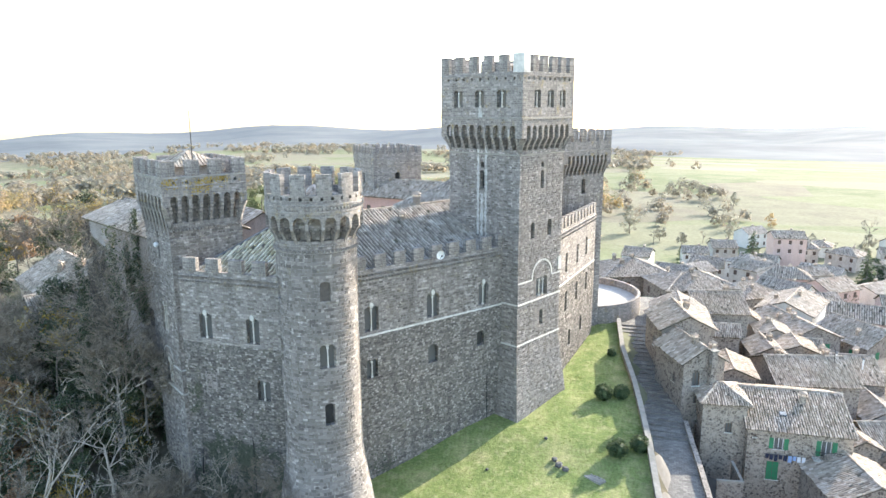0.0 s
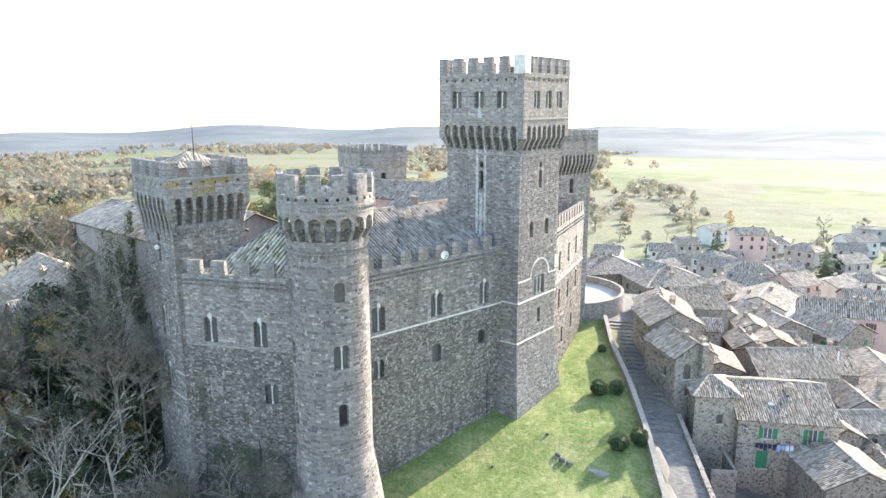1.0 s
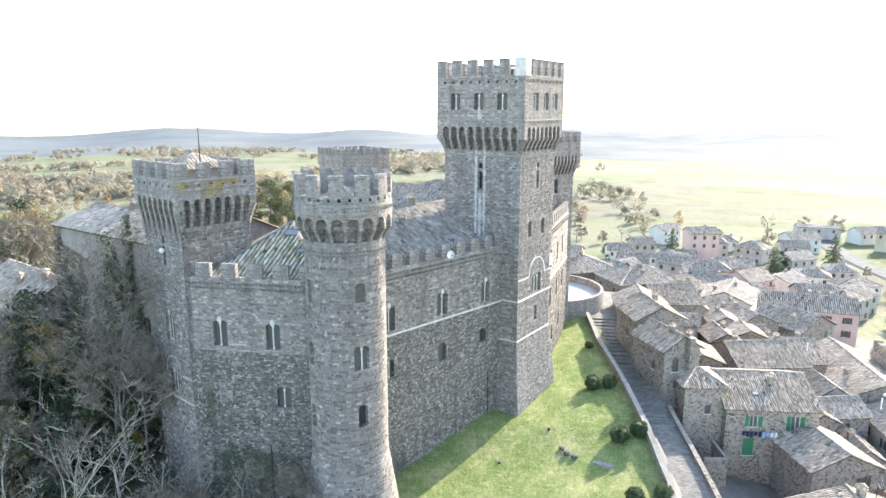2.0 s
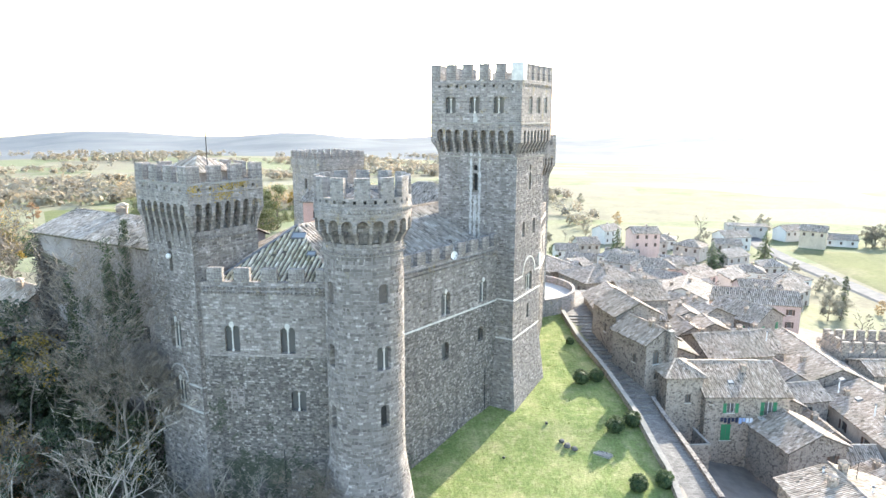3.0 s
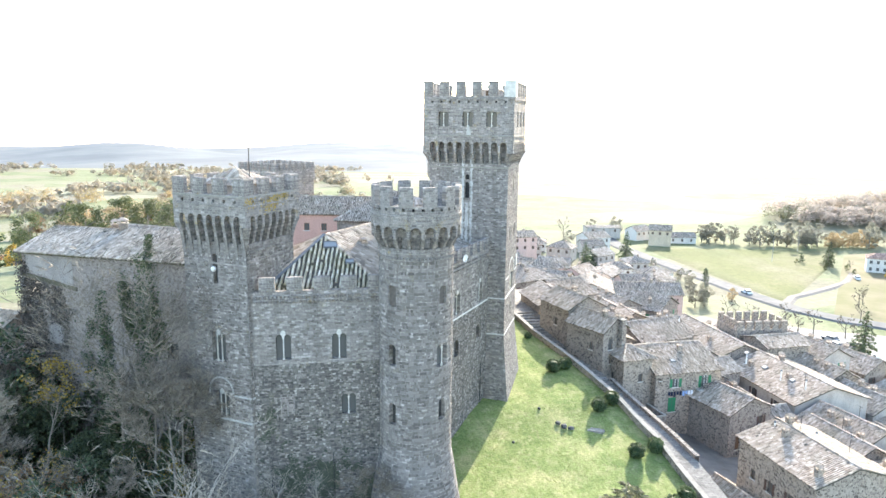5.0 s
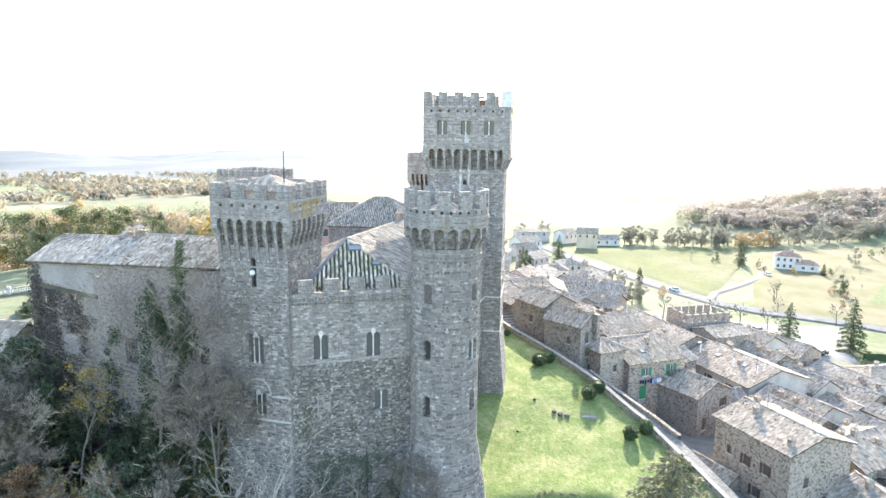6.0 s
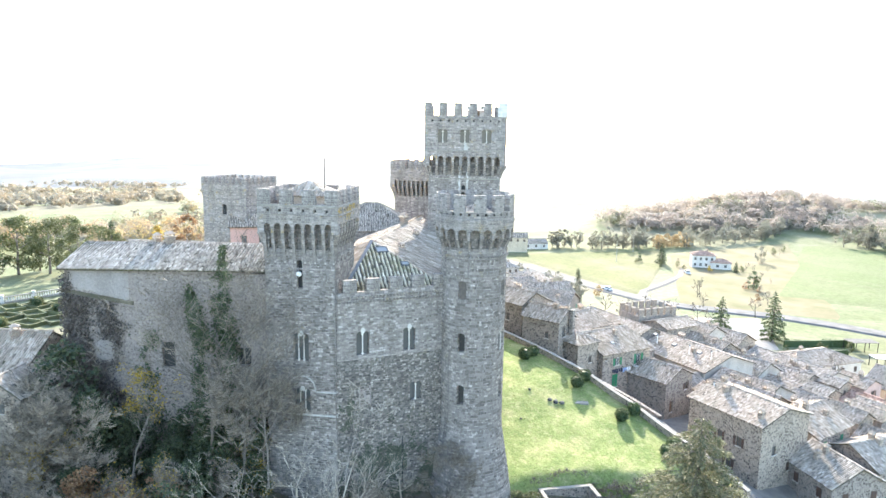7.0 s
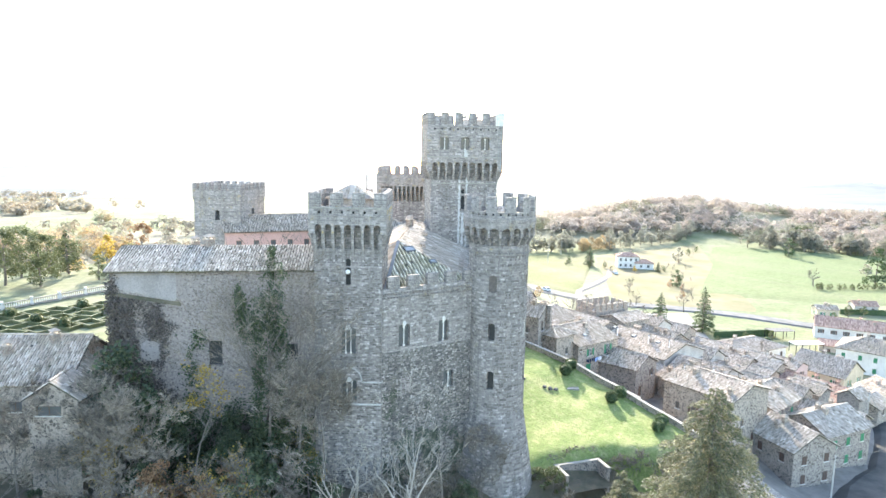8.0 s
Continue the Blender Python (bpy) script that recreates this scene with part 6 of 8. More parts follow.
LOWER_ROW = [
    (62.5, 57.8, 12, 13, 1, -17, -11.2, -9.2, PLASTER_GREY, TILE_RED, "low rendered house with a red tiled roof"),
    (85, 68, 9.4, 11.8, 3, -20, -13.2, -10.2, PLASTER_OCHRE, TILE_SLATE, "ochre rendered house with a broad grey-tan gable roof"),
    (66, 79.5, 9, 18, 2, -17, -9.9, -8.3, PLASTER_GREY, TILE_SLATE, "long rendered house with a plain grey roof"),
    (73.5, 70.6, 5.5, 6, 2, -17, -11.2, -10.0, PLASTER_PINK, TILE, "small pink rendered house with a gable roof"),
    (56, 78, 8, 18, 8, -16, -8.8, -7.0, VILLAGE, TILE, "long stone house with tiled roof"),
    (83, 88, 19, 10.5, -6, -19, -12.9, -11.0, PLASTER_WHITE, TILE, "low white house with a brown hipped roof"),
    (141.5, 90, 20, 9.5, -60, -22, -15.8, -13.7, PLASTER_WHITE, TILE_RED, "white villa with pale tiled roof"),
    (112, 71, 14, 11, -72, -21, -13.4, -10.8, PLASTER_WHITE, TILE, "white house with hipped grey-brown roof"),
    (73, 49, 9, 10, -30, -19, -11.0, -9.2, PLASTER_WHITE, TILE, "white rendered house with brown tiles"),
    (124, 83, 13, 6, -60, -21, -17.4, -16.4, PLASTER_GREY, TILE_RED, "low shed with red tiles"),
    (168, 112, 7, 5, -40, -22, -17.8, -16.9, PLASTER_OCHRE, TILE, "small ochre garden hut with tiled roof"),
    (186, 108, 8, 5, -40, -22, -17.6, -16.5, PLASTER_GREY, TILE_RED, "small garden house with red tiled roof"),
]
for x, y, w, d, turn, base, eave, ridge, wall, tile, words in UPPER_ROW + MIDDLE_ROW + LOWER_ROW:
    rnd = random.Random(int(x * 13 + y))
    shut = rnd.choice(["brown", "closed_brown", "closed", "green"])
    wins = []
    for k in range(int(w / 3.2)):
        u = -w / 2 + (k + 0.5) * w / int(w / 3.2) + rnd.uniform(-0.3, 0.3)
        wins.append(("front", u, eave - 2.2, 0.85, 1.25, shut))
        if eave - base > 6.5:
            wins.append(("front", u, eave - 5.0, 0.85, 1.3, shut))
    for k in range(int(d / 3.5)):
        u = -d / 2 + (k + 0.5) * d / int(d / 3.5)
        wins.append(("left", u, eave - 2.3, 0.85, 1.25, shut))
    ax = w >= d
    r2 = [(rnd.uniform(-w / 3, w / 3), rnd.uniform(-d / 4, d / 4)) for _ in range(rnd.choice([1, 2, 3]))]
    house((x, y), (w, d), turn, base, eave, ridge, wall, tile, words, wins, r2, along_x=ax, hip="hipped" in words, fine=math.hypot(x, y) < 145)

# small annexes and sheds that fill the gaps between the village houses
def corners(x, y, w, d, turn, grow=0.0):
    a = radians(turn)
    return [(x + math.cos(a) * u - math.sin(a) * v, y + math.sin(a) * u + math.cos(a) * v) for i in (-1, 0, 1) for j in (-1, 0, 1) for u, v in ((i * (w / 2 + grow), j * (d / 2 + grow)),)]


def inside(p, f, grow=0.0):
    x, y, w, d, turn = f
    a = radians(turn)
    dx, dy = p[0] - x, p[1] - y
    return abs(dx * math.cos(a) + dy * math.sin(a)) < w / 2 + grow and abs(dy * math.cos(a) - dx * math.sin(a)) < d / 2 + grow


rnd = random.Random(404)
annexes = 0
for _ in range(4000):
    f = (rnd.uniform(9, 62), rnd.uniform(48, 114), rnd.uniform(3.6, 6.2), rnd.uniform(3.6, 6.6), rnd.choice([3, 8, 93, 14]))
    x, y = f[:2]
    if annexes >= 34 or x < parapet_x(y) + 9 or (x < 27 and y < 77):
        continue
    if any(inside(p, g, -0.25) for g in FOOTPRINTS for p in corners(*f)) or any(inside(p, f, -0.25) for g in FOOTPRINTS if abs(g[0] - x) + abs(g[1] - y) < 30 for p in corners(*g)):
        continue
    if not any(inside(p, g, 0.8) for g in FOOTPRINTS for p in corners(*f)):
        continue
    g = ground_height(x, y)
    eave = g + rnd.uniform(3.4, 5.4)
    annexes += 1
    house((x, y), f[2:4], f[4], g - 1.5, eave, eave + rnd.uniform(0.8, 1.4), rnd.choice([VILLAGE_DARK, VILLAGE, PLASTER_GREY]), rnd.choice([TILE, TILE, TILE_SLATE]), "small stone annex with tiled roof between houses",
          [("front", 0, eave - 1.9, 0.7, 1.0, "")], [(0.6, 0.5)] if rnd.random() < 0.4 else [], along_x=f[2] >= f[3])

# the far quarter of the village
FAR = [(27, 262, PLASTER_GREY), (45, 246, PLASTER_PINK), (8, 188, PLASTER_GREY), (58, 196, PLASTER_WHITE), (46, 212, PLASTER_GREY), (66, 256, PLASTER_GREY),
       (62, 278, PLASTER_WHITE), (35, 190, PLASTER_PINK), (30, 218, PLASTER_WHITE), (84, 226, PLASTER_GREY), (56, 170, PLASTER_PINK),
       (14, 205, PLASTER_GREY), (16, 240, PLASTER_WHITE), (84, 268, PLASTER_GREY), (40, 290, PLASTER_WHITE), (-2, 214, PLASTER_WHITE),
       (33, 176, PLASTER_WHITE), (44, 182, PLASTER_PINK), (70, 184, PLASTER_GREY), (78, 200, PLASTER_WHITE), (52, 226, PLASTER_GREY), (36, 238, PLASTER_WHITE), (72, 216, PLASTER_WHITE), (54, 262, PLASTER_GREY), (30, 202, PLASTER_GREY), (90, 280, PLASTER_WHITE), (20, 224, PLASTER_WHITE), (64, 172, PLASTER_GREY)]
for i, (x, y, wall) in enumerate(FAR):
    rnd = random.Random(i * 7 + 3)
    g = ground_height(x, y)
    w, d = rnd.uniform(7.5, 12), rnd.uniform(7, 10)
    hgt = 11.5 if (x, y) == (45, 246) else rnd.uniform(3.6, 5.6)
    wins = [("front", -w / 2 + (k + 0.5) * w / 3, g + hgt - 2.0 - 2.9 * r, 0.95, 1.3, "closed_brown") for k in range(3) for r in range(2)]
    wins += [("right", 0, g + hgt - 2.2, 0.95, 1.3, "closed_brown")]
    house((x, y), (w, d), rnd.uniform(-45, 45), g - 2, g + hgt, g + hgt + rnd.uniform(1.6, 2.3), wall, rnd.choice([TILE, TILE, TILE_SLATE]),
          {"white_render": "white rendered village house with tiled roof", "pink_render": "pink rendered village house with tiled roof", "ochre_render": "ochre rendered village house with tiled roof"}.get(wall.name, "grey stone village house with tiled roof"), wins, [(1.5, 1.0)], hip=rnd.random() < 0.3, fine=False)
g = ground_height(184, 216)
house((184, 217), (10, 7.5), -38, g - 1, g + 5.6, g + 7.2, PLASTER_WHITE, TILE_RED, "white country villa with red tiled roof", [("front", u, g + z, 1.0, 1.3, "") for u in (-3.6, -1.2, 1.2, 3.6) for z in (0.8, 3.5)] + [("left", 0, g + 3.5, 1.0, 1.3, "")], [(2.0, 0.9)], hip=True, fine=False, group="country houses")
house((188.2, 210.4), (8.5, 6.5), -38, g - 1, g + 2.9, g + 4.3, PLASTER_WHITE, TILE_RED, "low white villa wing with red tiles", [("front", -1.6, g + 0.9, 1.2, 1.2, ""), ("front", 1.8, g + 0.9, 1.2, 1.2, "")], [], hip=True, fine=False, group="country houses")
for x, y, w, d, turn, h, rise, wall, tile, words in ((108, 312, 17, 9, -8, 5.2, 0.5, PLASTER_GREY, TILE_SLATE, "long grey flat-roofed shed beyond the village"), (124, 304, 10, 8, 20, 4.6, 2.0, PLASTER_WHITE, TILE, "pale country house with tiled roof"),
                                                     (127, 287, 10, 9, -30, 7.2, 2.0, PLASTER_OCHRE, TILE, "tall tan country house with tiled roof"), (141, 293, 13, 8, -15, 2.8, 1.8, PLASTER_WHITE, TILE_SLATE, "low white country house with wide roof"), (74, 238, 11, 9, 30, 5.2, 2.0, PLASTER_GREY, TILE_SLATE, "grey rendered house with slate-grey roof")):
    g = ground_height(x, y)
    house((x, y), (w, d), turn, g - 2, g + h, g + h + rise, wall, tile, words, [("front", u * w / 3, g + h - 2.1, 0.95, 1.3, "closed_brown") for u in (-1, 0, 1)], [], fine=False, group="country houses")
g = ground_height(-238, 250)
house((-238, 250), (16, 8), 35, g - 1, g + 5, g + 7, PLASTER_WHITE, TILE, "pale farmhouse among the trees", [("front", u, g + 2.6, 1.0, 1.3, "") for u in (-5, -1.5, 2, 5)], [], fine=False, group="country houses")

# crenellated garden wall block in the lower village
block = thing("crenellated_wall", (44.9, 100.0, 1.05), -3, "crenellated stone wall block above the lower roofs", "wall")
m = Mesh()
for x0, x1, y0, y1 in ((-4.9, 4.9, -3.4, -2.9), (-4.9, 4.9, 2.9, 3.4), (-4.9, -4.4, -2.9, 2.9), (4.4, 4.9, -2.9, 2.9)):
    m.box(x0, x1, y0, y1, -13, -2.2)
m.box(-4.4, 4.4, -2.9, 2.9, -13, -3.2)
part("wall_body", m, VILLAGE, block)
mm = merlon_mesh(1.15, 0.48, 1.6, VILLAGE)
for i in range(6):
    for y in (-3.15, 3.15):
        placed("merlon", mm, pose(-4.3 + i * 1.72, y, -2.2), block)
for i in range(2):
    for x in (-4.65, 4.65):
        placed("merlon", mm, pose(x, -1.1 + i * 2.2, -2.2, 0, 0, 90), block)
# ---- planting ----
def bushy(name, x, y, z, r, squash, mat, label, count=2600, size=0.13, seed=0, group=""):
    rnd = random.Random(seed)
    b = thing(name, (x, y, z), 0, label, "bush", group)
    core = Mesh()
    rings = [[(0.86 * r * math.sin(t) * math.cos(a), 0.86 * r * math.sin(t) * math.sin(a), r * squash * (1 + 0.86 * math.cos(t)) - 0.15) for a in [2 * math.pi * k / 12 for k in range(12)]] for t in [math.pi * i / 7 for i in range(1, 7)]]
    for A, B in zip(rings, rings[1:]):
        for k in range(12):
            j = (k + 1) % 12
            core.face(B[k], B[j], A[j], A[k])
    core.face(*rings[0])
    part("core", core, EVERGREEN, b)
    m = Mesh()
    clumps = []
    for _ in range(120):
        t, a = math.acos(rnd.uniform(-0.9, 1)), rnd.uniform(0, 6.283)
        q = r * rnd.uniform(0.88, 0.98)
        clumps.append((q * math.sin(t) * math.cos(a), q * math.sin(t) * math.sin(a), r * squash + q * squash * math.cos(t), r * 0.16))
    leaves(m, clumps, count, size, rnd)
    part("foliage", m, mat, b)
    return b


for i, (x, y, r) in enumerate([(-3.6, 72.9, 1.25), (-1.7, 73.6, 1.15), (-1.5, 62.6, 1.25), (0.6, 63.7, 1.2), (-0.9, 53.8, 1.15), (1.7, 54.5, 1.15), (-1.2, 45.3, 1.1), (0.7, 46.3, 1.1), (-3.4, 84.8, 0.7)]):
    bushy("shrub", x, y, lawn_height(y) - 0.1, r * 0.78, 0.92, SHRUB, "clipped round dark green shrub casting a shadow on the lawn", seed=i, group="shrubs along the lawn wall")


def branch(m, rnd, p, d, length, r, depth, twigs, spread=0.6, droop=0.0):
    """A crooked limb that forks; the ends go to twigs."""
    pts, rad = [p], [r]
    steps = 3
    for i in range(steps):
        d = (d + Vector((rnd.uniform(-1, 1), rnd.uniform(-1, 1), rnd.uniform(-0.6, 0.8) - droop)) * 0.22).normalized()
        p = p + d * length / steps
        pts.append(p)
        rad.append(r * (1 - 0.45 * (i + 1) / steps))
    m.tube([q[:] for q in pts], rad, 5 if r > 0.07 else 3)
    if depth == 0:
        twigs.append((p, d))
        return
    for _ in range(rnd.choice([2, 3, 3])):
        k = rnd.randint(1, steps)
        nd = (d + Vector((rnd.uniform(-1, 1), rnd.uniform(-1, 1), rnd.uniform(-0.4, 0.9))) * spread).normalized()
        branch(m, rnd, pts[k], nd, length * rnd.uniform(0.6, 0.82), rad[k] * 0.62, depth - 1, twigs, spread, droop)


def twig_spray(m, rnd, twigs, n, length, w=0.012):
    for p, d in twigs:
        for _ in range(n):
            o = p - d * length * rnd.uniform(0, 0.9)
            v = (d + Vector((rnd.uniform(-1, 1), rnd.uniform(-1, 1), rnd.uniform(-0.7, 0.9))) * 0.8).normalized() * length * rnd.uniform(0.5, 1.2)
            s = v.orthogonal().normalized() * w
            q = len(m.v)
            m.v.extend([(o - s)[:], (o + s)[:], (o + v * 0.6 + Vector((0, 0, rnd.uniform(-0.1, 0.1))))[:], (o + v)[:]])
            m.f.extend([(q, q + 1, q + 2), (q + 1, q + 3, q + 2)])


def bare_tree(name, h, seed, bark, label, depth=4, spray=10, lean=(0, 0), twig_mat=None, spread=0.62, leaf=None, leaf_count=0, leaf_size=0.2, r0=None, twig_w=0.009):
    rnd = random.Random(seed)
    t = thing(name, (0, 0, -400), 0, label, "tree")
    m, tw = Mesh(), []
    p = Vector((0, 0, -0.6))
    pts, rad = [p], [r0 or h * 0.022]
    d = Vector((lean[0], lean[1], 1)).normalized()
    for i in range(4):
        d = (d + Vector((rnd.uniform(-1, 1), rnd.uniform(-1, 1), 0)) * 0.10).normalized()
        p = p + d * h * 0.15
        pts.append(p)
        rad.append(rad[0] * (1 - 0.13 * (i + 1)))
    m.tube([q[:] for q in pts], rad, 7)
    for k in (2, 3, 3, 4, 4, 4):
        a = rnd.uniform(0, 6.283)
        nd = Vector((math.cos(a) * 0.75, math.sin(a) * 0.75, rnd.uniform(0.4, 1.1))).normalized()
        branch(m, rnd, pts[k], nd, h * rnd.uniform(0.16, 0.24), rad[k] * 0.6, depth - 1, tw, spread)
    part("trunk", m, bark, t)
    m = Mesh()
    twig_spray(m, rnd, tw, spray, h * 0.05, twig_w)
    tagged(part("twig_crown", m, twig_mat or TWIGS, t), kind="stuff")
    if leaf:
        m = Mesh()
        leaves(m, [(*(p + d * 0.3), h * 0.05) for p, d in rnd.sample(tw, min(len(tw), max(4, len(tw) // 2)))], leaf_count, leaf_size, rnd)
        part("foliage", m, leaf, t)
    return t


def leafy_tree(name, h, seed, mat, label, wide=0.34, count=900, size=0.45, trunk=0.3):
    rnd = random.Random(seed)
    t = thing(name, (0, 0, -400), 0, label, "tree")
    m, tw = Mesh(), []
    m.tube([(0, 0, -0.5), (rnd.uniform(-0.2, 0.2), 0, h * trunk), (rnd.uniform(-0.4, 0.4), rnd.uniform(-0.4, 0.4), h * 0.7)], [h * 0.025, h * 0.02, h * 0.006], 6)
    for _ in range(6):
        a = rnd.uniform(0, 6.283)
        z = h * rnd.uniform(trunk, 0.65)
        m.tube([(0, 0, z), (math.cos(a) * h * wide * 0.7, math.sin(a) * h * wide * 0.7, z + h * 0.15)], [h * 0.01, h * 0.003], 4)
    part("trunk", m, BARK, t)
    m = Mesh()
    clumps = []
    for _ in range(26):
        u = rnd.uniform(0, 1)
        z = h * (trunk + (1 - trunk) * u)
        rr = h * wide * math.sqrt(max(0.04, 1 - (2 * u - 0.85) ** 2)) * rnd.uniform(0.4, 0.95)
        a = rnd.uniform(0, 6.283)
        clumps.append((rr * math.cos(a), rr * math.sin(a), z * 0.97, h * rnd.uniform(0.07, 0.14)))
    leaves(m, clumps, count, size, rnd, 0.8)
    part("crown", m, mat, t)
    return t


def conifer(name, h, r, seed, mat, label, count=60, needles=60, size=0.35, gap=0.06, power=1.0):
    rnd = random.Random(seed)
    t = thing(name, (0, 0, -400), 0, label, "tree")
    m, leaf = Mesh(), Mesh()
    m.tube([(0, 0, -1), (0.05 * h * 0.1, 0, h * 0.5), (0, 0, h)], [h * 0.022, h * 0.013, 0.02], 6)
    for i in range(count):
        u = i / count
        z = h * (gap + (1 - gap) * u)
        L = r * (1 - u) ** power * rnd.uniform(0.65, 1.15) + 0.25
        a = i * 2.4 + rnd.uniform(-0.4, 0.4)
        pts = []
        for s in (0, 0.35, 0.7, 1.0):
            pts.append((math.cos(a) * L * s, math.sin(a) * L * s, z + L * (0.16 * s - 0.30 * s * s)))
        m.tube(pts, [0.05 * L / r + 0.02, 0.04 * L / r + 0.015, 0.02, 0.01], 3)
        k = max(6, int(needles * (L / r) ** 1.2))
        for _ in range(k):
            s = rnd.random() ** 0.7
            f = s * 3
            i0 = min(2, int(f))
            p = Vector(pts[i0]).lerp(Vector(pts[i0 + 1]), f - i0)
            wd = (0.05 + 0.30 * s * (1.15 - s) * 2) * L * 0.55
            p += Vector((-math.sin(a), math.cos(a), 0)) * rnd.uniform(-wd, wd) + Vector((0, 0, rnd.uniform(-0.35, 0.12) * (0.4 + 0.25 * L)))
            d = Vector((math.cos(a) + rnd.uniform(-0.9, 0.9), math.sin(a) + rnd.uniform(-0.9, 0.9), rnd.uniform(-0.8, 0.35))).normalized()
            b = d.cross(Vector((rnd.uniform(-1, 1), rnd.uniform(-1, 1), 1))).normalized()
            sz = size * rnd.uniform(0.6, 1.3)
            q = len(leaf.v)
            leaf.v.extend([(p - d * sz * 0.4)[:], (p + b * sz * 0.2)[:], (p + d * sz * 0.8)[:], (p - b * sz * 0.2)[:]])
            leaf.f.append((q, q + 1, q + 2, q + 3))
    part("trunk", m, BARK, t)
    part("foliage", leaf, mat, t)
    return t


def plant(proto, x, y, z, s=1.0, turn=0.0, first=[]):
    """Stands a tree (the prototype itself the first time, then copies)."""
    m = pose(x, y, z, 0, 0, turn)
    if proto in first:
        ob = copy_thing(proto, m)
    else:
        first.append(proto)
        ob = proto
        ob.matrix_basis = m
    ob.scale = (s, s, s)
    return ob


# the great cedar-like conifer and its neighbour in front of the lawn
plant(conifer("conifer", 24.4, 10.2, 5, CEDAR, "tall spreading olive-green conifer below the lawn", 270, 620, 0.3, 0.04, 0.68), -15.0, 28.0, -11.6)
plant(conifer("conifer", 14.0, 4.6, 6, CEDAR, "smaller olive-green conifer below the lawn", 150, 380, 0.28, 0.05, 0.75), -20.8, 33.5, -10.5)
far_conifer = conifer("conifer", 13.0, 3.9, 8, SHRUB, "dark green fir at the village edge", 80, 110, 0.5, 0.05, 0.85)
for x, y, s in ((104.3, 115.0, 1.1), (82.0, 113.0, 1.0), (33, 232, 1.1), (64, 226, 0.9), (90, 246, 1.0), (171.5, 230, 0.78), (186, 199.5, 0.42)):
    plant(far_conifer, x, y, ground_height(x, y) - 0.3, s, x * 7)
cyp = conifer("cypress", 11.0, 1.1, 9, EVERGREEN, "slim dark green cypress tree", 70, 22, 0.6, 0.04, 0.35)
for x, y, s in ((80.5, 172.5, 1.0), (-92, 196, 0.9), (-96, 199, 1.0), (-100, 196, 0.8), (-60, 165, 0.9)):
    plant(cyp, x, y, ground_height(x, y) - 0.3, s, x)

# slope west of the castle: bare trees, ivy, autumn leaves
BARE = [bare_tree("bare_tree", 15, 11, BARK, "tall bare grey-brown tree on the castle slope", 5, 11, r0=0.2),
        bare_tree("bare_tree", 12, 12, BARK, "bare twiggy tree on the castle slope", 5, 13, r0=0.16),
        bare_tree("bare_tree", 10, 13, BARK, "bare twiggy tree on the castle slope", 4, 24, r0=0.13),
        bare_tree("bare_tree", 13, 14, BARK, "bare grey tree with a few yellow leaves", 5, 9, leaf=GOLD, leaf_count=700, leaf_size=0.2, r0=0.17)]
PALE_TREE = bare_tree("dead_tree", 14, 21, BARK_PALE, "pale dead tree with crooked bare branches", 4, 2, twig_mat=BARK_PALE, spread=1.05, twig_w=0.02, r0=0.21)
TALL_DEAD = bare_tree("dead_tree", 23, 24, BARK_PALE, "tall pale dead tree with candelabra branches", 4, 3, twig_mat=BARK_PALE, spread=0.95, twig_w=0.022, r0=0.27)
plant(TALL_DEAD, -41.6, 36.0, ground_height(-41.6, 36.0) - 0.3, 1.02, 60)
plant(TALL_DEAD, -50.8, 38.6, ground_height(-50.8, 38.6) - 0.3, 0.72, 200)
for x, y, s, a in ((-53.2, 38.6, 0.95, 30), (-45.0, 44.6, 0.9, 140), (-38.5, 45.2, 0.72, 250), (-34.2, 45.8, 0.6, 20), (-41.6, 44.8, 0.66, 310), (-50.0, 30.0, 0.9, 80)):
    plant(PALE_TREE, x, y, ground_height(x, y) - 0.3, s, a)
YELLOWING = bare_tree("yellowing_tree", 12, 15, BARK, "thin tree with its last yellow leaves before the wing wall", 4, 8, leaf=GOLD, leaf_count=900, leaf_size=0.22, r0=0.10)
plant(YELLOWING, -57.8, 51.3, 5.0, 0.95, 20)
plant(YELLOWING, -64.5, 50.0, 2.0, 0.75, 120)
plant(YELLOWING, -45.5, 40.5, -3.0, 0.6, 220)
BRUSH = bare_tree("brush", 5, 16, BARK, "low brown leafless brush on the bank", 4, 12, leaf=TWIGS, leaf_count=260, leaf_size=0.14, r0=0.06)
IVIED = []
for k in range(3):
    IVIED.append(leafy_tree("ivied_tree", 12, 31 + k, IVY, "dark ivy-smothered tree on the castle slope", 0.30, 2600, 0.34, 0.05))
SCRUB = [leafy_tree("scrub", 5, 41 + k, [OLIVE, IVY, RUST][k], ["dull green scrub on the slope", "dark ivy scrub on the slope", "rust-brown autumn bush on the slope"][k], 0.5, 1500, 0.3, 0.0) for k in range(3)]
GOLDEN = leafy_tree("autumn_tree", 8, 51, GOLD, "small tree with yellow autumn leaves", 0.32, 700, 0.26, 0.25)
rnd = random.Random(77)


def wing_line(x):
    """The y of the castle's outer face on the wooded side."""
    return 48.0 if x > -45.5 else 52.6 + (-44.6 - x) * 0.564 if x > -63 else 75.0


def slope_plant(kinds, weights, count, x0, x1, d0, d1, lo, hi):
    """Trees in front of the castle face, d0 to d1 metres from it."""
    for _ in range(count):
        x = rnd.uniform(x0, x1)
        y = wing_line(x) - rnd.uniform(d0, d1)
        if -57.5 < x < -49.5 and y > wing_line(x) - 9 and rnd.random() < 0.55:
            continue
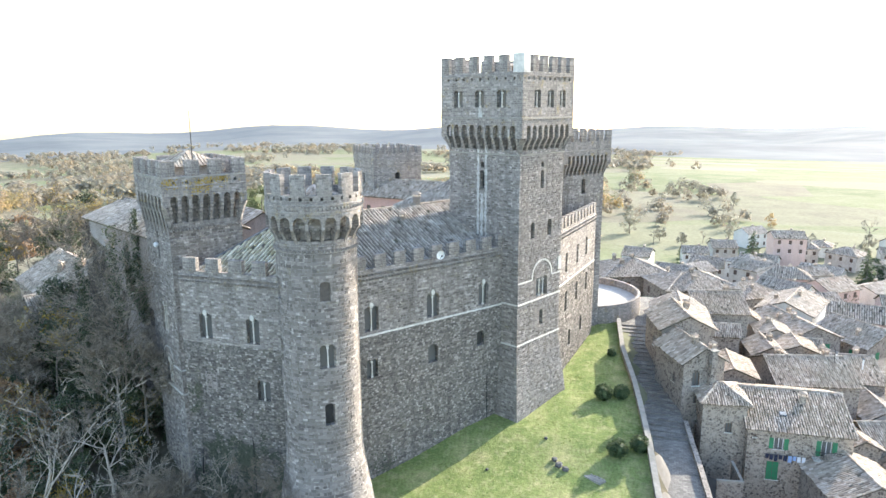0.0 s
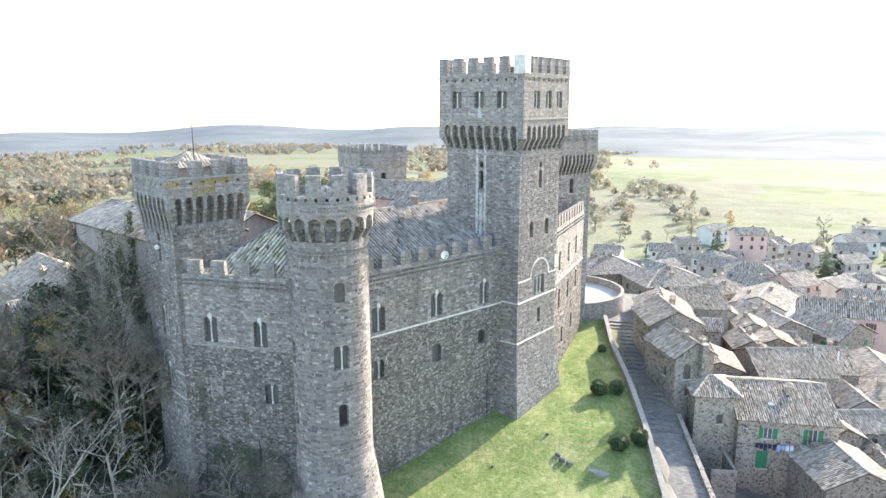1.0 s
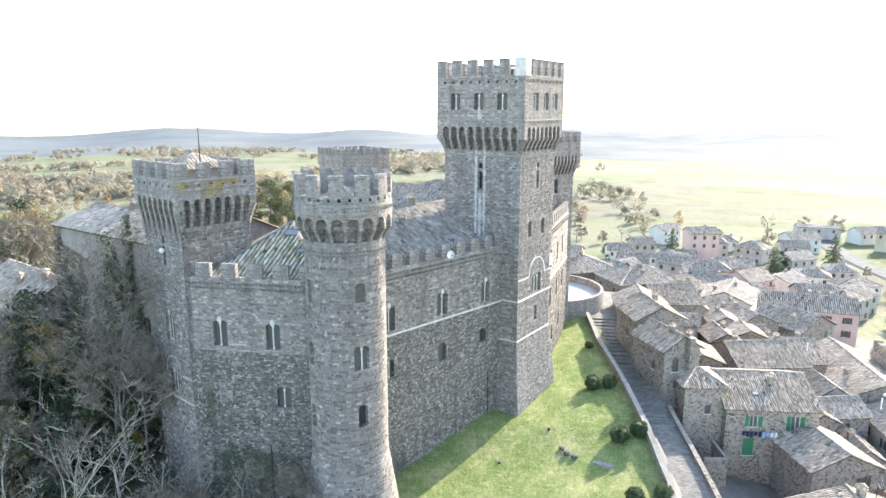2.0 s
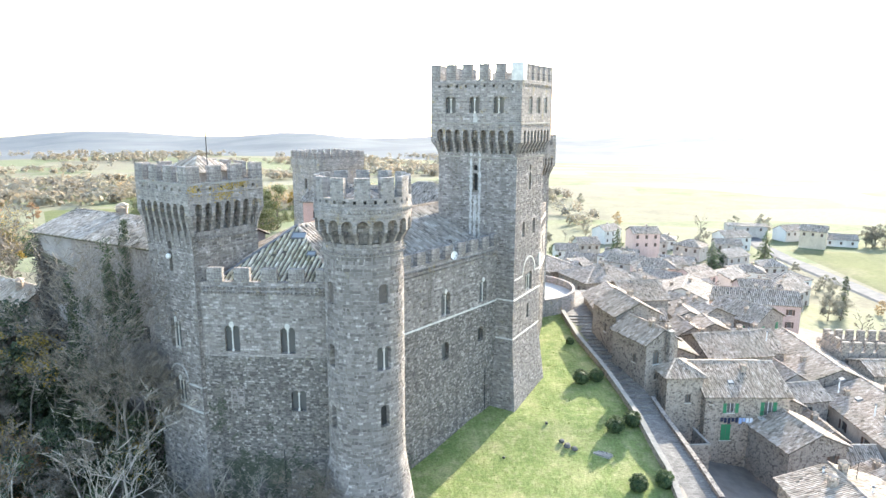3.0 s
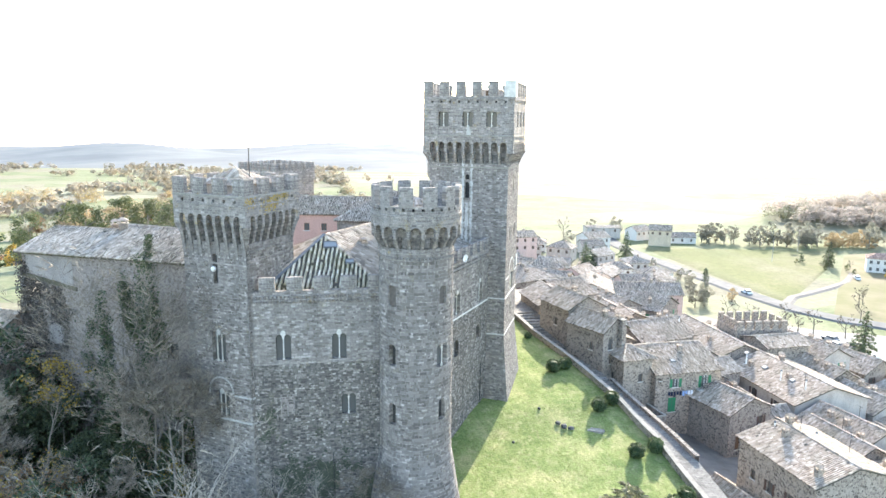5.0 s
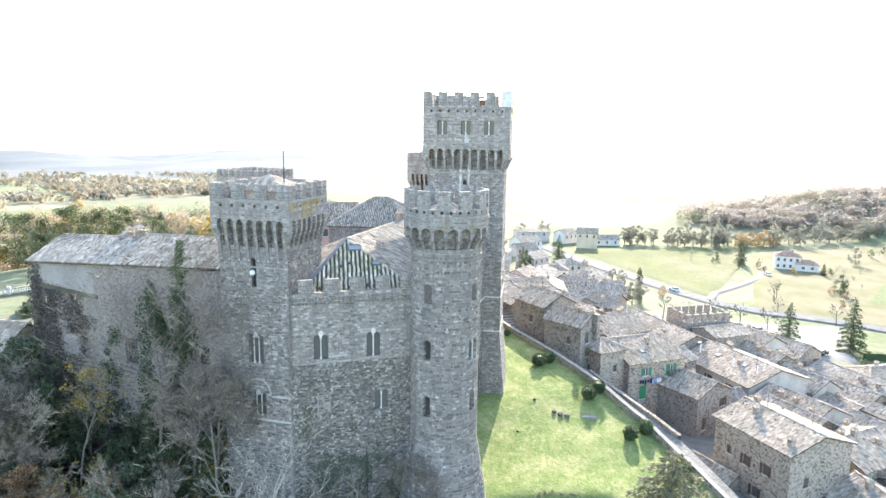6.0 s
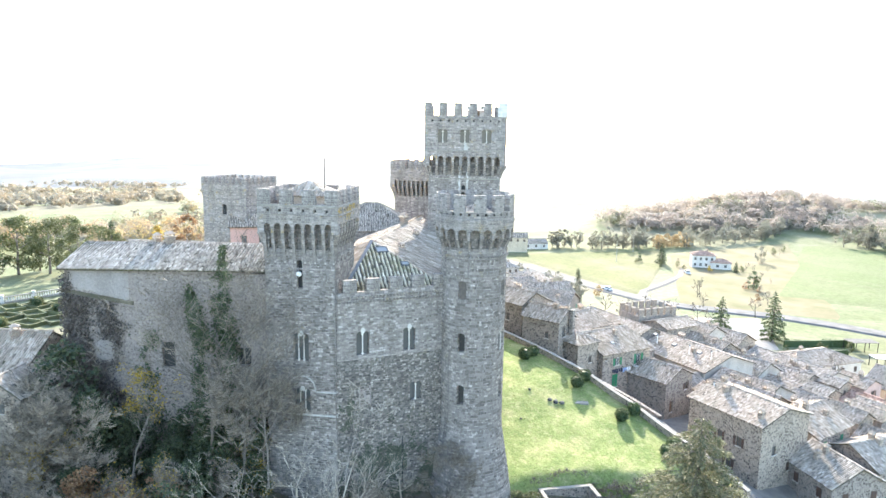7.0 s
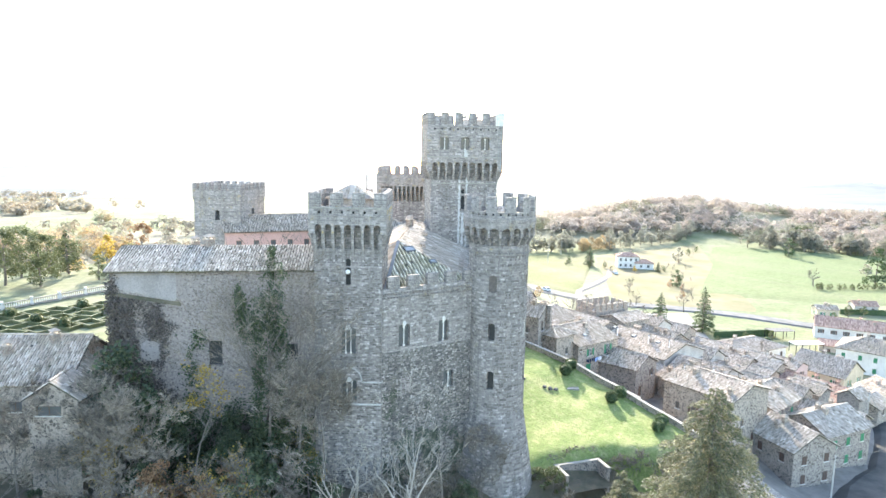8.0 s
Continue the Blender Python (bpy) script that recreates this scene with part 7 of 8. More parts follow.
        plant(rnd.choices(kinds, weights)[0], x, y, ground_height(x, y) - 0.4, rnd.uniform(lo, hi), rnd.uniform(0, 360))


ALL = BARE + IVIED + SCRUB[:2] + [GOLDEN]
slope_plant(ALL, [2, 2, 3, 3, 3, 3, 3, 2, 2, 1], 40, -64, -47, 3.0, 14, 0.45, 0.68)
slope_plant(IVIED + SCRUB[:2], [3, 3, 3, 2, 2], 34, -62, -47, 2.0, 10, 0.45, 0.7)
slope_plant(BARE[1:3] + IVIED + SCRUB[:2], [3, 3, 1, 1, 1, 4, 4], 30, -46, -30, 3.0, 12, 0.42, 0.66)
slope_plant(BARE[1:3] + [BRUSH, SCRUB[1]], [3, 3, 4, 1], 18, -46, -28, 2.0, 6, 0.5, 0.8)
slope_plant(ALL, [3, 3, 3, 2, 2, 2, 2, 2, 2, 1], 44, -66, -36, 12, 34, 0.6, 1.0)
slope_plant(BARE + IVIED, [4, 4, 4, 3, 2, 2, 2], 36, -108, -84, -24, 30, 0.85, 1.2)
slope_plant(SCRUB[:2] + BARE[2:3], [2, 2, 2], 34, -82, -63, 22, 40, 0.7, 1.0)
for x, y, s in ((-46.6, 48.0, 0.9),):
    plant(BARE[1], x, y, 4.0, s, x * 40)
for x, y, s in ((-61.0, 49.4, 1.2), (-57.5, 47.0, 1.0), (-60, 45, 1.3), (-35, 40, 0.9), (-56, 44, 1.1), (-52, 41, 1.0)):
    plant(SCRUB[2], x, y, ground_height(x, y) - 0.2, s, x * 9)

RUSTY = leafy_tree("autumn_bush", 8, 52, RUST, "rust-brown autumn bush on the castle slope", 0.42, 3000, 0.24, 0.08)
for x, y, z, s in ((-61.0, 48.6, 0.6, 0.95), (-58.6, 46.4, 0.2, 0.85), (-56.0, 47.6, 0.2, 0.8), (-48.0, 40.0, -3.5, 0.6)):
    plant(RUSTY, x, y, z, s, x * 50)
for i in range(26):
    x, y = rnd.uniform(-78, -63), rnd.uniform(46, 62)
    plant(rnd.choice(BARE[1:3] + SCRUB[:2] + [BRUSH]), x, y, ground_height(x, y) - 0.3, rnd.uniform(0.4, 0.62), x * 70)
for i in range(9):
    x, y, z = wp(rnd.uniform(11, 19), -rnd.uniform(3.0, 7.0), 2.5)
    plant(rnd.choice(IVIED), x, y, z - rnd.uniform(0.5, 2.5), rnd.uniform(0.5, 0.75), i * 47)
for i in range(2):
    u = rnd.uniform(17.0, 20.5)
    x, y, z = wp(u, -rnd.uniform(1.5, 5.0), 5.0)
    plant(rnd.choice(BARE[:3]), x, y, z - rnd.uniform(1.0, 3.5), rnd.uniform(0.75, 1.0), u * 77)

for x, y, s in ((-63.6, 55.0, 0.8), (-62.4, 52.0, 0.85)):
    plant(BARE[0], x, y, ground_height(x, y) - 0.3, s, x * 33)
for x, y, s in ((-62.8, 57.5, 1.1), (-61.0, 55.0, 0.85)):
    plant(IVIED[0], x, y, ground_height(x, y) - 0.3, s, x * 33)

# tall slim trees close to the wing, two of them with ivy up their trunks
SLIM = [bare_tree("slim_bare_tree", 21, 81 + k, BARK, "tall slim bare tree beside the wing wall", 5, 3, spread=0.45, r0=0.17, twig_w=0.012) for k in range(2)]
for u, d, s, a in ((15.4, 3.2, 1.14, 80), (18.4, 4.2, 1.0, 261)):
    x, y, _ = wp(u, -d, 0)
    plant(SLIM[int(a) % 2], x, y, ground_height(x, y) - 0.4, s, a)


PINE = leafy_tree("evergreen_tree", 10, 67, EVERGREEN, "dark spreading pine on the western slope", 0.36, 5200, 0.3, 0.15)


def ivied_trunk(h, seed, top):
    """A bare tree whose trunk is wrapped in ivy up to a ragged top."""
    t = bare_tree("ivy_clad_tree", h, seed, BARK, "bare tree with a trunk wrapped in green ivy", 5, 3, spread=0.4, r0=0.2, twig_w=0.012)
    r = random.Random(seed)
    m = Mesh()
    clumps = [(r.uniform(-0.35, 0.35), r.uniform(-0.35, 0.35), 1.0 + (top - 1.0) * i / 60, r.uniform(0.4, 0.95) * (1.25 - 0.7 * i / 60)) for i in range(61)]
    leaves(m, clumps, 6500, 0.2, r)
    part("ivy", m, IVY, t)
    return t


CROWN = bare_tree("bare_tree", 25, 95, BARK, "tall bare tree with a wide pale crown by the wing", 5, 4, spread=0.8, r0=0.22, twig_w=0.014)
plant(CROWN, *wp(15.2, -4.0, ground_height(*wp(15.2, -4.0, 0)[:2]) - 0.4), 1.0, 40)
for x, y, s in ((-186, 139, 1.8), (-196, 131, 1.6), (-178, 146, 1.4), (-203, 143, 1.7)):
    plant(PINE, x, y, ground_height(x, y) - 0.4, s, x * 7)
for h, seed, top, x, y in ((22.5, 91, 20.4, -51.9, 50.4), (25.5, 92, 23.0, -49.3, 51.7)):
    plant(ivied_trunk(h, seed, top), x, y, ground_height(x, y) - 0.4, 1.0, seed * 9)

for x, y, k, q in ((-64.3, 60.1, 1, 1.0), (-67.8, 60.4, 2, 1.1), (-61.8, 58.6, 2, 0.9), (-71.5, 57.5, 1, 0.9)):
    plant(BARE[k], x, y, ground_height(x, y) - 0.3, q, x * 17)

# ivy on the west wing
rnd = random.Random(5)


def creeper(name, seed, count, test, label, size=0.2, mat=IVY):
    """Leaves that hug the wing's wall wherever test(u, z) lets them grow."""
    rnd = random.Random(seed)
    ob = thing(name, (0, 0, 0), 0, label, "ivy")
    m = Mesh()
    made = 0
    while made < count:
        u, z = rnd.uniform(-0.3, 20), rnd.uniform(1, 25)
        k = test(u, z)
        if rnd.random() > k:
            continue
        made += 1
        p = Vector(wp(u, -0.04 - rnd.random() ** 2 * (0.25 + 0.5 * k), z))
        a = Vector((rnd.uniform(-1, 1), rnd.uniform(-1, 1), rnd.uniform(-1, 0.4))).normalized()
        b = a.cross(Vector((nx, ny, rnd.uniform(-0.5, 0.5)))).normalized()
        s = size * rnd.uniform(0.5, 1.4)
        q = len(m.v)
        m.v.extend([(p - a * s * 0.5)[:], (p + b * s * 0.4)[:], (p + a * s * 0.5)[:], (p - b * s * 0.4)[:]])
        m.f.append((q, q + 1, q + 2, q + 3))
    tagged(part("foliage", m, mat, ob), kind="stuff")


def patchy(u, z, s):
    return noise.noise((u * 0.5, z * 0.38, s)) + 0.5 * noise.noise((u * 1.4, z * 1.1, s + 5))


creeper("wall_ivy", 11, 13500, lambda u, z: ss(-0.6, 0.3, patchy(u, z, 2) + 0.25) * ss(6.0, 4.6, u + 1.2 * patchy(u, z, 21)) * ss(20.2 - 0.15 * u, 19.6 - 0.15 * u, z) * (0.04 if 2.6 < u < 4.7 and 13.2 < z < 15.4 else 1), "dark dead ivy spread over the wing's stained wall", 0.19, DEAD_IVY)
creeper("wall_ivy", 15, 3000, lambda u, z: ss(1.0, 0.3, u) * ss(22.4, 21.0, z) * ss(-0.6, 0.1, patchy(u, z, 3) + 0.2), "dark dead ivy on the wing's corner", 0.19, DEAD_IVY)
creeper("wall_ivy", 17, 1500, lambda u, z: math.exp(-((u - 8.0 - 0.4 * math.sin(z * 1.3)) / 0.9) ** 2) * ss(17.2, 15.4, z) * ss(-0.3, 0.3, patchy(u, z, 31)), "dark ivy tufts beside the wing's window", 0.2)
creeper("wall_ivy", 12, 3200, lambda u, z: math.exp(-((u - 12.3 - 0.30 * max(0, 20.5 - z) + 0.2 * math.sin(z * 0.8)) / (0.18 + 0.12 * max(0, 21.6 - z))) ** 2) * ss(21.8, 19.5, z) * ss(14.2, 16.0, z) * ss(-0.4, 0.3, patchy(u, z, 7) + 0.1), "green ivy climbing the wing wall in a narrow strand")
creeper("wall_ivy", 13, 3600, lambda u, z: math.exp(-((u - 15.6 + 0.3 * math.sin(z * 0.7)) / (0.35 + 0.07 * (24 - z))) ** 2) * ss(12.5, 15.5, z) * ss(-0.5, 0.2, patchy(u, z, 9) + 0.2), "green ivy climbing the wing wall up to the eaves")
creeper("wall_ivy", 14, 9000, lambda u, z: ss(10.5, 7, z) * ss(-0.4, 0.3, patchy(u, z, 12)), "dark ivy along the foot of the wing wall")



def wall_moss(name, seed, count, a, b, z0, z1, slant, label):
    """Small dark facets that darken a wall's foot from a to b, thinning upward."""
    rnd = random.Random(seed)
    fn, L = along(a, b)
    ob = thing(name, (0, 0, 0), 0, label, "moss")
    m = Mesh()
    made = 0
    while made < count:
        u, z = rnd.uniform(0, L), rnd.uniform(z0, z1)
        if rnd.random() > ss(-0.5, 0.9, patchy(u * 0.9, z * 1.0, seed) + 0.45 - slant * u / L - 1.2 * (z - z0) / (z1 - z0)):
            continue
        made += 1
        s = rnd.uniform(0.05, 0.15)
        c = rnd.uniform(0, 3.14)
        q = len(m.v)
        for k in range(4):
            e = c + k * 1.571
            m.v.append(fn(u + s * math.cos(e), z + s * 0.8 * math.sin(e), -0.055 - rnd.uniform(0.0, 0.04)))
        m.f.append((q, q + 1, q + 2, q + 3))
    tagged(part("moss", m, DARK_TUFT, ob), kind="stuff")


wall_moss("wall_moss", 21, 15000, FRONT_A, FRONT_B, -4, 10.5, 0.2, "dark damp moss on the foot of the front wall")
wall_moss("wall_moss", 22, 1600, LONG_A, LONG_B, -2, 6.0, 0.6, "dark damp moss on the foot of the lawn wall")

# open fields west of the castle: outline corners on the plan
WEST_FIELDS = [[(-215, 290), (-178, 340), (-205, 396), (-275, 378)], [(-275, 262), (-240, 300), (-300, 345), (-365, 318)], [(-205, 325), (-172, 300), (-190, 372), (-245, 378)],
               [(-125, 330), (-70, 360), (-75, 400), (-140, 385)], [(-300, 430), (-225, 445), (-235, 475), (-330, 470)], [(-430, 400), (-340, 400), (-360, 440), (-460, 440)]]


def in_field(x, y):
    for poly in WEST_FIELDS:
        sides = [(b[0] - a[0]) * (y - a[1]) - (b[1] - a[1]) * (x - a[0]) for a, b in zip(poly, poly[1:] + poly[:1])]
        if all(v > 0 for v in sides) or all(v < 0 for v in sides):
            return True
    return False


# country trees
# Leaf colours of far trees, paled and greyed to carry the haze.
HAZE_OLIVE = leafage("haze_grey_olive_leaves", [(0.17, 0.17, 0.13), (0.22, 0.215, 0.165), (0.255, 0.245, 0.195), (0.20, 0.195, 0.165)], thin=0.5)
HAZE_GOLD = leafage("haze_paled_gold_leaves", [(0.36, 0.27, 0.15), (0.44, 0.34, 0.19), (0.40, 0.29, 0.15)], thin=0.4)
BELT_TREES = [leafy_tree("broadleaf_tree", 9, 71, HAZE_OLIVE, "grey-olive tree in the meadow's tree belt", 0.42, 1500, 0.5, 0.08), leafy_tree("broadleaf_tree", 10, 72, HAZE_OLIVE, "grey-olive rounded tree in open country", 0.38, 1500, 0.5, 0.12),
              leafy_tree("broadleaf_tree", 8, 73, HAZE_GOLD, "faded golden autumn tree behind the villa", 0.42, 1300, 0.5, 0.08)]
COPSE = [leafy_tree("broadleaf_tree", 9, 61, RUST, "russet autumn tree in open country", 0.36, 850, 0.55, 0.2), leafy_tree("broadleaf_tree", 9, 62, OLIVE, "dull green tree in open fields", 0.38, 850, 0.55, 0.15),
         leafy_tree("broadleaf_tree", 8, 63, GOLD, "golden-leaved autumn tree in fields", 0.36, 800, 0.55, 0.2), leafy_tree("broadleaf_tree", 10, 64, EVERGREEN, "dark evergreen oak in open country", 0.38, 1100, 0.55, 0.12),
         bare_tree("bare_tree", 9, 65, BARK, "bare grey-brown winter tree outdoors", 3, 16, twig_w=0.03)]
rnd = random.Random(99)
spots = []
for _ in range(1500):
    a, d = rnd.uniform(-1.35, 1.55), 90 + 330 * rnd.random() ** 1.2
    x, y = -35 + d * math.sin(a), 25 + d * math.cos(a)
    if len(spots) > 170:
        break
    if -80 < x < 135 and 20 < y < 155 and not (x < -70 and y > 95):
        continue
    if -10 < x < 115 and 150 <= y < 300:
        continue
    if -25 < x < 75 and y > 240 and rnd.random() < 0.65:
        continue
    if (x > 85 and y < 260 and rnd.random() < 0.86) or (x > 40 and y > 300 and rnd.random() < 0.7):
        continue
    if noise.noise((x * 0.012, y * 0.012, 4)) < -0.02 or x < 0 and any(in_field(x * q, y * q) for q in (1.0, 1.15, 1.3)):
        continue
    spots.append((x, y))
for x, y in spots:
    w = [3, 3, 2, 3, 2]
    plant(rnd.choices(COPSE, w)[0] if x < -40 else rnd.choices(BELT_TREES + COPSE[3:], [4, 4, 1, 0.6, 4])[0], x, y, ground_height(x, y) - 0.5, rnd.uniform(0.7, 1.3), rnd.uniform(0, 360))
for i in range(22):
    x, y = rnd.uniform(-262, -205), rnd.uniform(188, 236)
    plant(rnd.choices(COPSE, [1, 4, 1, 4, 1])[0], x, y, ground_height(x, y) - 0.5, rnd.uniform(0.9, 1.5), rnd.uniform(0, 360))
# tree belt behind the meadow, with a golden clump, and tall grey-green trees at the field's far edge
BELT = [(150, 287), (193, 270), (216, 271), (278, 268), (335, 284)]
for i in range(66):
    k, t = divmod(i / 66 * 4, 1)
    (ax, ay), (bx, by) = BELT[int(k)], BELT[int(k) + 1]
    x, y = ax + (bx - ax) * t + rnd.uniform(-3, 3), ay + (by - ay) * t + rnd.uniform(-2, 9)
    if 203 < x < 229 and y < 276:
        continue
    plant(rnd.choices(BELT_TREES[:2] + COPSE[4:], [4, 4, 1.5])[0], x, y, ground_height(x, y) - 0.5, rnd.uniform(0.7, 1.2), rnd.uniform(0, 360))
for i in range(9):
    x, y = 204 + 3 * i, 269 + rnd.uniform(-2, 4)
    plant(BELT_TREES[2], x, y, ground_height(x, y) - 0.5, rnd.uniform(0.85, 1.2), rnd.uniform(0, 360))
for i in range(40):
    t = rnd.random()
    back = abs(rnd.gauss(0, 9))
    x, y = 312 + 42 * t + back * 0.8 + rnd.uniform(-3, 3), 240 - 72 * t + back * 0.5
    plant(rnd.choices(BELT_TREES[:2] + COPSE[3:], [5, 5, 1, 3])[0], x, y, ground_height(x, y) - 0.5, rnd.uniform(1.0, 1.5), rnd.uniform(0, 360))
plant(COPSE[3], 249, 133, ground_height(249, 133) - 0.4, 1.7, 10)
for i in range(20):
    t = i / 19
    x, y = 213 + 34 * t, 140 - 17 * t + rnd.uniform(-1, 1)
    plant(COPSE[1], x, y, ground_height(x, y) - 0.5, rnd.uniform(0.28, 0.42), rnd.uniform(0, 360))
for x, y, k, q in ((219, 144, 4, 1.0), (222, 146, 4, 0.8), (246, 229, 1, 0.5), (255, 232, 4, 0.5), (262, 235, 1, 0.45), (165, 238, 3, 0.42), (160, 234, 1, 0.3), (168, 225, 1, 0.4), (163, 221, 1, 0.32), (171, 219, 1, 0.36),
                   (176, 223, 4, 0.5), (168, 212, 1, 0.3), (189, 199, 1, 0.34), (193, 203, 1, 0.28), (175, 204, 2, 0.42), (199, 205, 4, 0.4), (129, 166, 4, 0.9), (134, 170, 4, 0.8), (124, 137, 4, 0.85), (117, 152, 4, 0.7)):
    plant(COPSE[k], x, y, ground_height(x, y) - 0.3, q, x * 7)
for i in range(24):
    t = i / 23
    x, y = 140 + 66 * t + rnd.uniform(-5, 5), 150 + 54 * t + rnd.uniform(-5, 5)
    plant(rnd.choice([COPSE[4], COPSE[4], COPSE[4], COPSE[0]]), x, y, ground_height(x, y) - 0.3, rnd.uniform(0.25, 0.45), rnd.uniform(0, 360))
for i in range(62):
    x, y = rnd.uniform(2, 108), rnd.uniform(150, 305)
    if any(math.hypot(x - q[0], y - q[1]) < 9 for q in FAR) or abs(x - 105) < 6:
        continue
    plant(rnd.choices(BELT_TREES + COPSE[3:], [4, 4, 0.7, 0.7, 4])[0], x, y, ground_height(x, y) - 0.3, rnd.uniform(0.4, 0.85), rnd.uniform(0, 360))
for x, y in ((92, 140), (84, 136), (95, 128), (76, 131), (99, 137), (88, 146), (72, 138), (70, 145), (66, 133)):
    plant(COPSE[4], x, y, ground_height(x, y) - 0.4, 0.85, x * 5)


def far_woods(name, label, spots, mat, seed, lo, hi, facets, size, up=0.5):
    """Many crowns as one mass, each an uneven dome of small leaf facets."""
    rng = np.random.default_rng(seed)
    n = len(spots)
    r = rng.uniform(lo, hi, n)
    cen = np.array([(x, y, ground_height(x, y)) for x, y in spots])
    cen[:, 2] += r * rng.uniform(0.55, 1.0, n)
    cen, r = np.repeat(cen, facets, 0), np.repeat(r, facets)
    ph = np.repeat(rng.uniform(0, 6.283, (n, 3)), facets, 0)
    k = n * facets
    z, a = rng.uniform(-0.55, 1.0, k), rng.uniform(0, 6.283, k)
    h = np.sqrt(1 - z * z)
    d = np.stack([h * np.cos(a), h * np.sin(a), z], 1)
    q = r * (0.82 + 0.2 * np.sin(3 * a + ph[:, 0]) * h + 0.16 * np.sin(5 * z + ph[:, 1]) + rng.uniform(-0.2, 0.12, k))
    p = cen + d * q[:, None] * (1, 1, 1.05)
    # up tilts facets skyward, which flattens contrast as haze does.
    nor = d * (1.1 - up) + rng.normal(0, 0.3, (k, 3)) + (0, 0, up)
    nor /= np.linalg.norm(nor, axis=1)[:, None]
    u = np.cross(nor, rng.normal(0, 1, (k, 3)))
    u /= np.linalg.norm(u, axis=1)[:, None]
    v = np.cross(nor, u)
    s = (size * rng.uniform(0.6, 1.4, k))[:, None]
    m = Mesh()
    m.v = np.stack([p - u * s, p - v * s * 0.7, p + u * s, p + v * s * 0.7], 1).reshape(-1, 3).tolist()
    m.f = np.arange(k * 4).reshape(-1, 4).tolist()
    ob = part(name, m, mat)
    tagged(ob, label, "woodland", kind="stuff")


rnd = random.Random(123)
hill, plain, west_rust, west_green, brown, hill_green = [], [], [], [], [], []
for _ in range(2600):
    x, y = rnd.uniform(190, 640), rnd.uniform(150, 420)
    d = math.hypot(x + 20, y - 70)
    rise = ground_height(x, y) + 22.5 + 0.035 * max(0, d - 400)
    if x > 346 and y < 300 and x * 0.5 + y > 352 and not (x > 360 and 262 < y < 288):
        rise += 4
    if rise > 3.2 and not math.hypot((x - 432) / 34, (y - 296) / 13) < 1 and noise.noise((x * 0.014, y * 0.02, 8)) > -0.42:
        (hill if noise.noise((x * 0.02, y * 0.03, 31)) > -0.25 else hill_green).append((x, y))
far_woods("hill_copse", "grey-green copses among the russet hill woods", hill_green, GREEN_WOOD, 6, 2.8, 4.8, 170, 0.55, 0.85)
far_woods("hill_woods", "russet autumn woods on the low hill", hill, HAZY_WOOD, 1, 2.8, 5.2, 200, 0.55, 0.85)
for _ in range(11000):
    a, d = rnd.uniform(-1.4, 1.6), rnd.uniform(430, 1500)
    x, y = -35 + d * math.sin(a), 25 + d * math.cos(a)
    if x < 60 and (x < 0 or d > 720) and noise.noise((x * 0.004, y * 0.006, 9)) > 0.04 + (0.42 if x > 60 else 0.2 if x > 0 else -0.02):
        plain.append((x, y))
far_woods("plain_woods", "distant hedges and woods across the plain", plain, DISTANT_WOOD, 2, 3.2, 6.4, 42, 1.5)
for _ in range(2700):
    a, d = rnd.uniform(-1.35, 0.06), rnd.uniform(150, 540)
    x, y = -35 + d * math.sin(a), 25 + d * math.cos(a)
    k = noise.noise((x * 0.0085, y * 0.0085, 4)) + 0.4 * noise.noise((x * 0.03, y * 0.03, 6))
    if math.hypot(x + 300, y - 290) < 36 or math.hypot(x + 236, y - 246) < 22 or (a > -0.3 and d < 235) or abs(x + 40) < 22 and 300 < y < 352:
        continue
    if any(in_field(x * q, y * q) for q in (1.0, 1.1, 1.2, 1.3)):
        continue
    if k > 0.14:
        (west_rust if rnd.random() < 0.62 + k else west_green).append((x, y))
far_woods("autumn_woods", "russet and golden autumn woods", west_rust, AUTUMN_WOOD, 3, 3.0, 7.4, 220, 0.55, 0.3)
far_woods("evergreen_woods", "dull green woods among the autumn trees", west_green, GREEN_WOOD, 4, 3.0, 7.0, 220, 0.54, 0.3)
for _ in range(90):
    x, y = rnd.gauss(14, 40), rnd.uniform(325, 520)
    if x < 46 and noise.noise((x * 0.02, y * 0.02, 14)) > -0.25:
        brown.append((x, y))
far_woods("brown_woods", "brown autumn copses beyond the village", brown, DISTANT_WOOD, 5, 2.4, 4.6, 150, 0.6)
# Olive instead of EVERGREEN: haze put into these trees' leaf colour.
PARK_TREE = leafy_tree("evergreen_tree", 9.5, 66, OLIVE, "dark spreading evergreen tree behind the garden", 0.4, 4200, 0.3, 0.12)
for x, y, s in ((-72, 152, 1.3), (-66, 147, 1.2), (-78, 156, 1.4), (-69, 168, 1.3), (-84, 150, 1.3), (-60, 160, 0.9), (-90, 162, 1.4), (-76, 175, 1.3), (-98, 156, 1.3), (-63, 178, 1.1), (-55, 150, 0.6), (-48, 158, 0.7)):
    plant(PARK_TREE, x, y, ground_height(x, y) - 0.4, s, x * 13)
# brush along the lawn's lower edge
for i in range(30):
    x = -22.5 + i * 0.85
    y = lawn_edge(x) - rnd.uniform(0.9, 3.2)
    if -19.8 < x < -12.4:
        plant(BRUSH, x, lawn_edge(x) + rnd.uniform(-0.6, 0.6), lawn_height(46) - 0.5, rnd.uniform(0.2, 0.3), x * 31)
        continue
    plant(rnd.choice([BRUSH, BRUSH, SCRUB[0], SCRUB[1]]), x, y, lawn_height(y) - 2.6, rnd.uniform(0.45, 0.8), x * 31)
for i in range(22):
    x, y = rnd.uniform(-26, 2), rnd.uniform(31, 39)
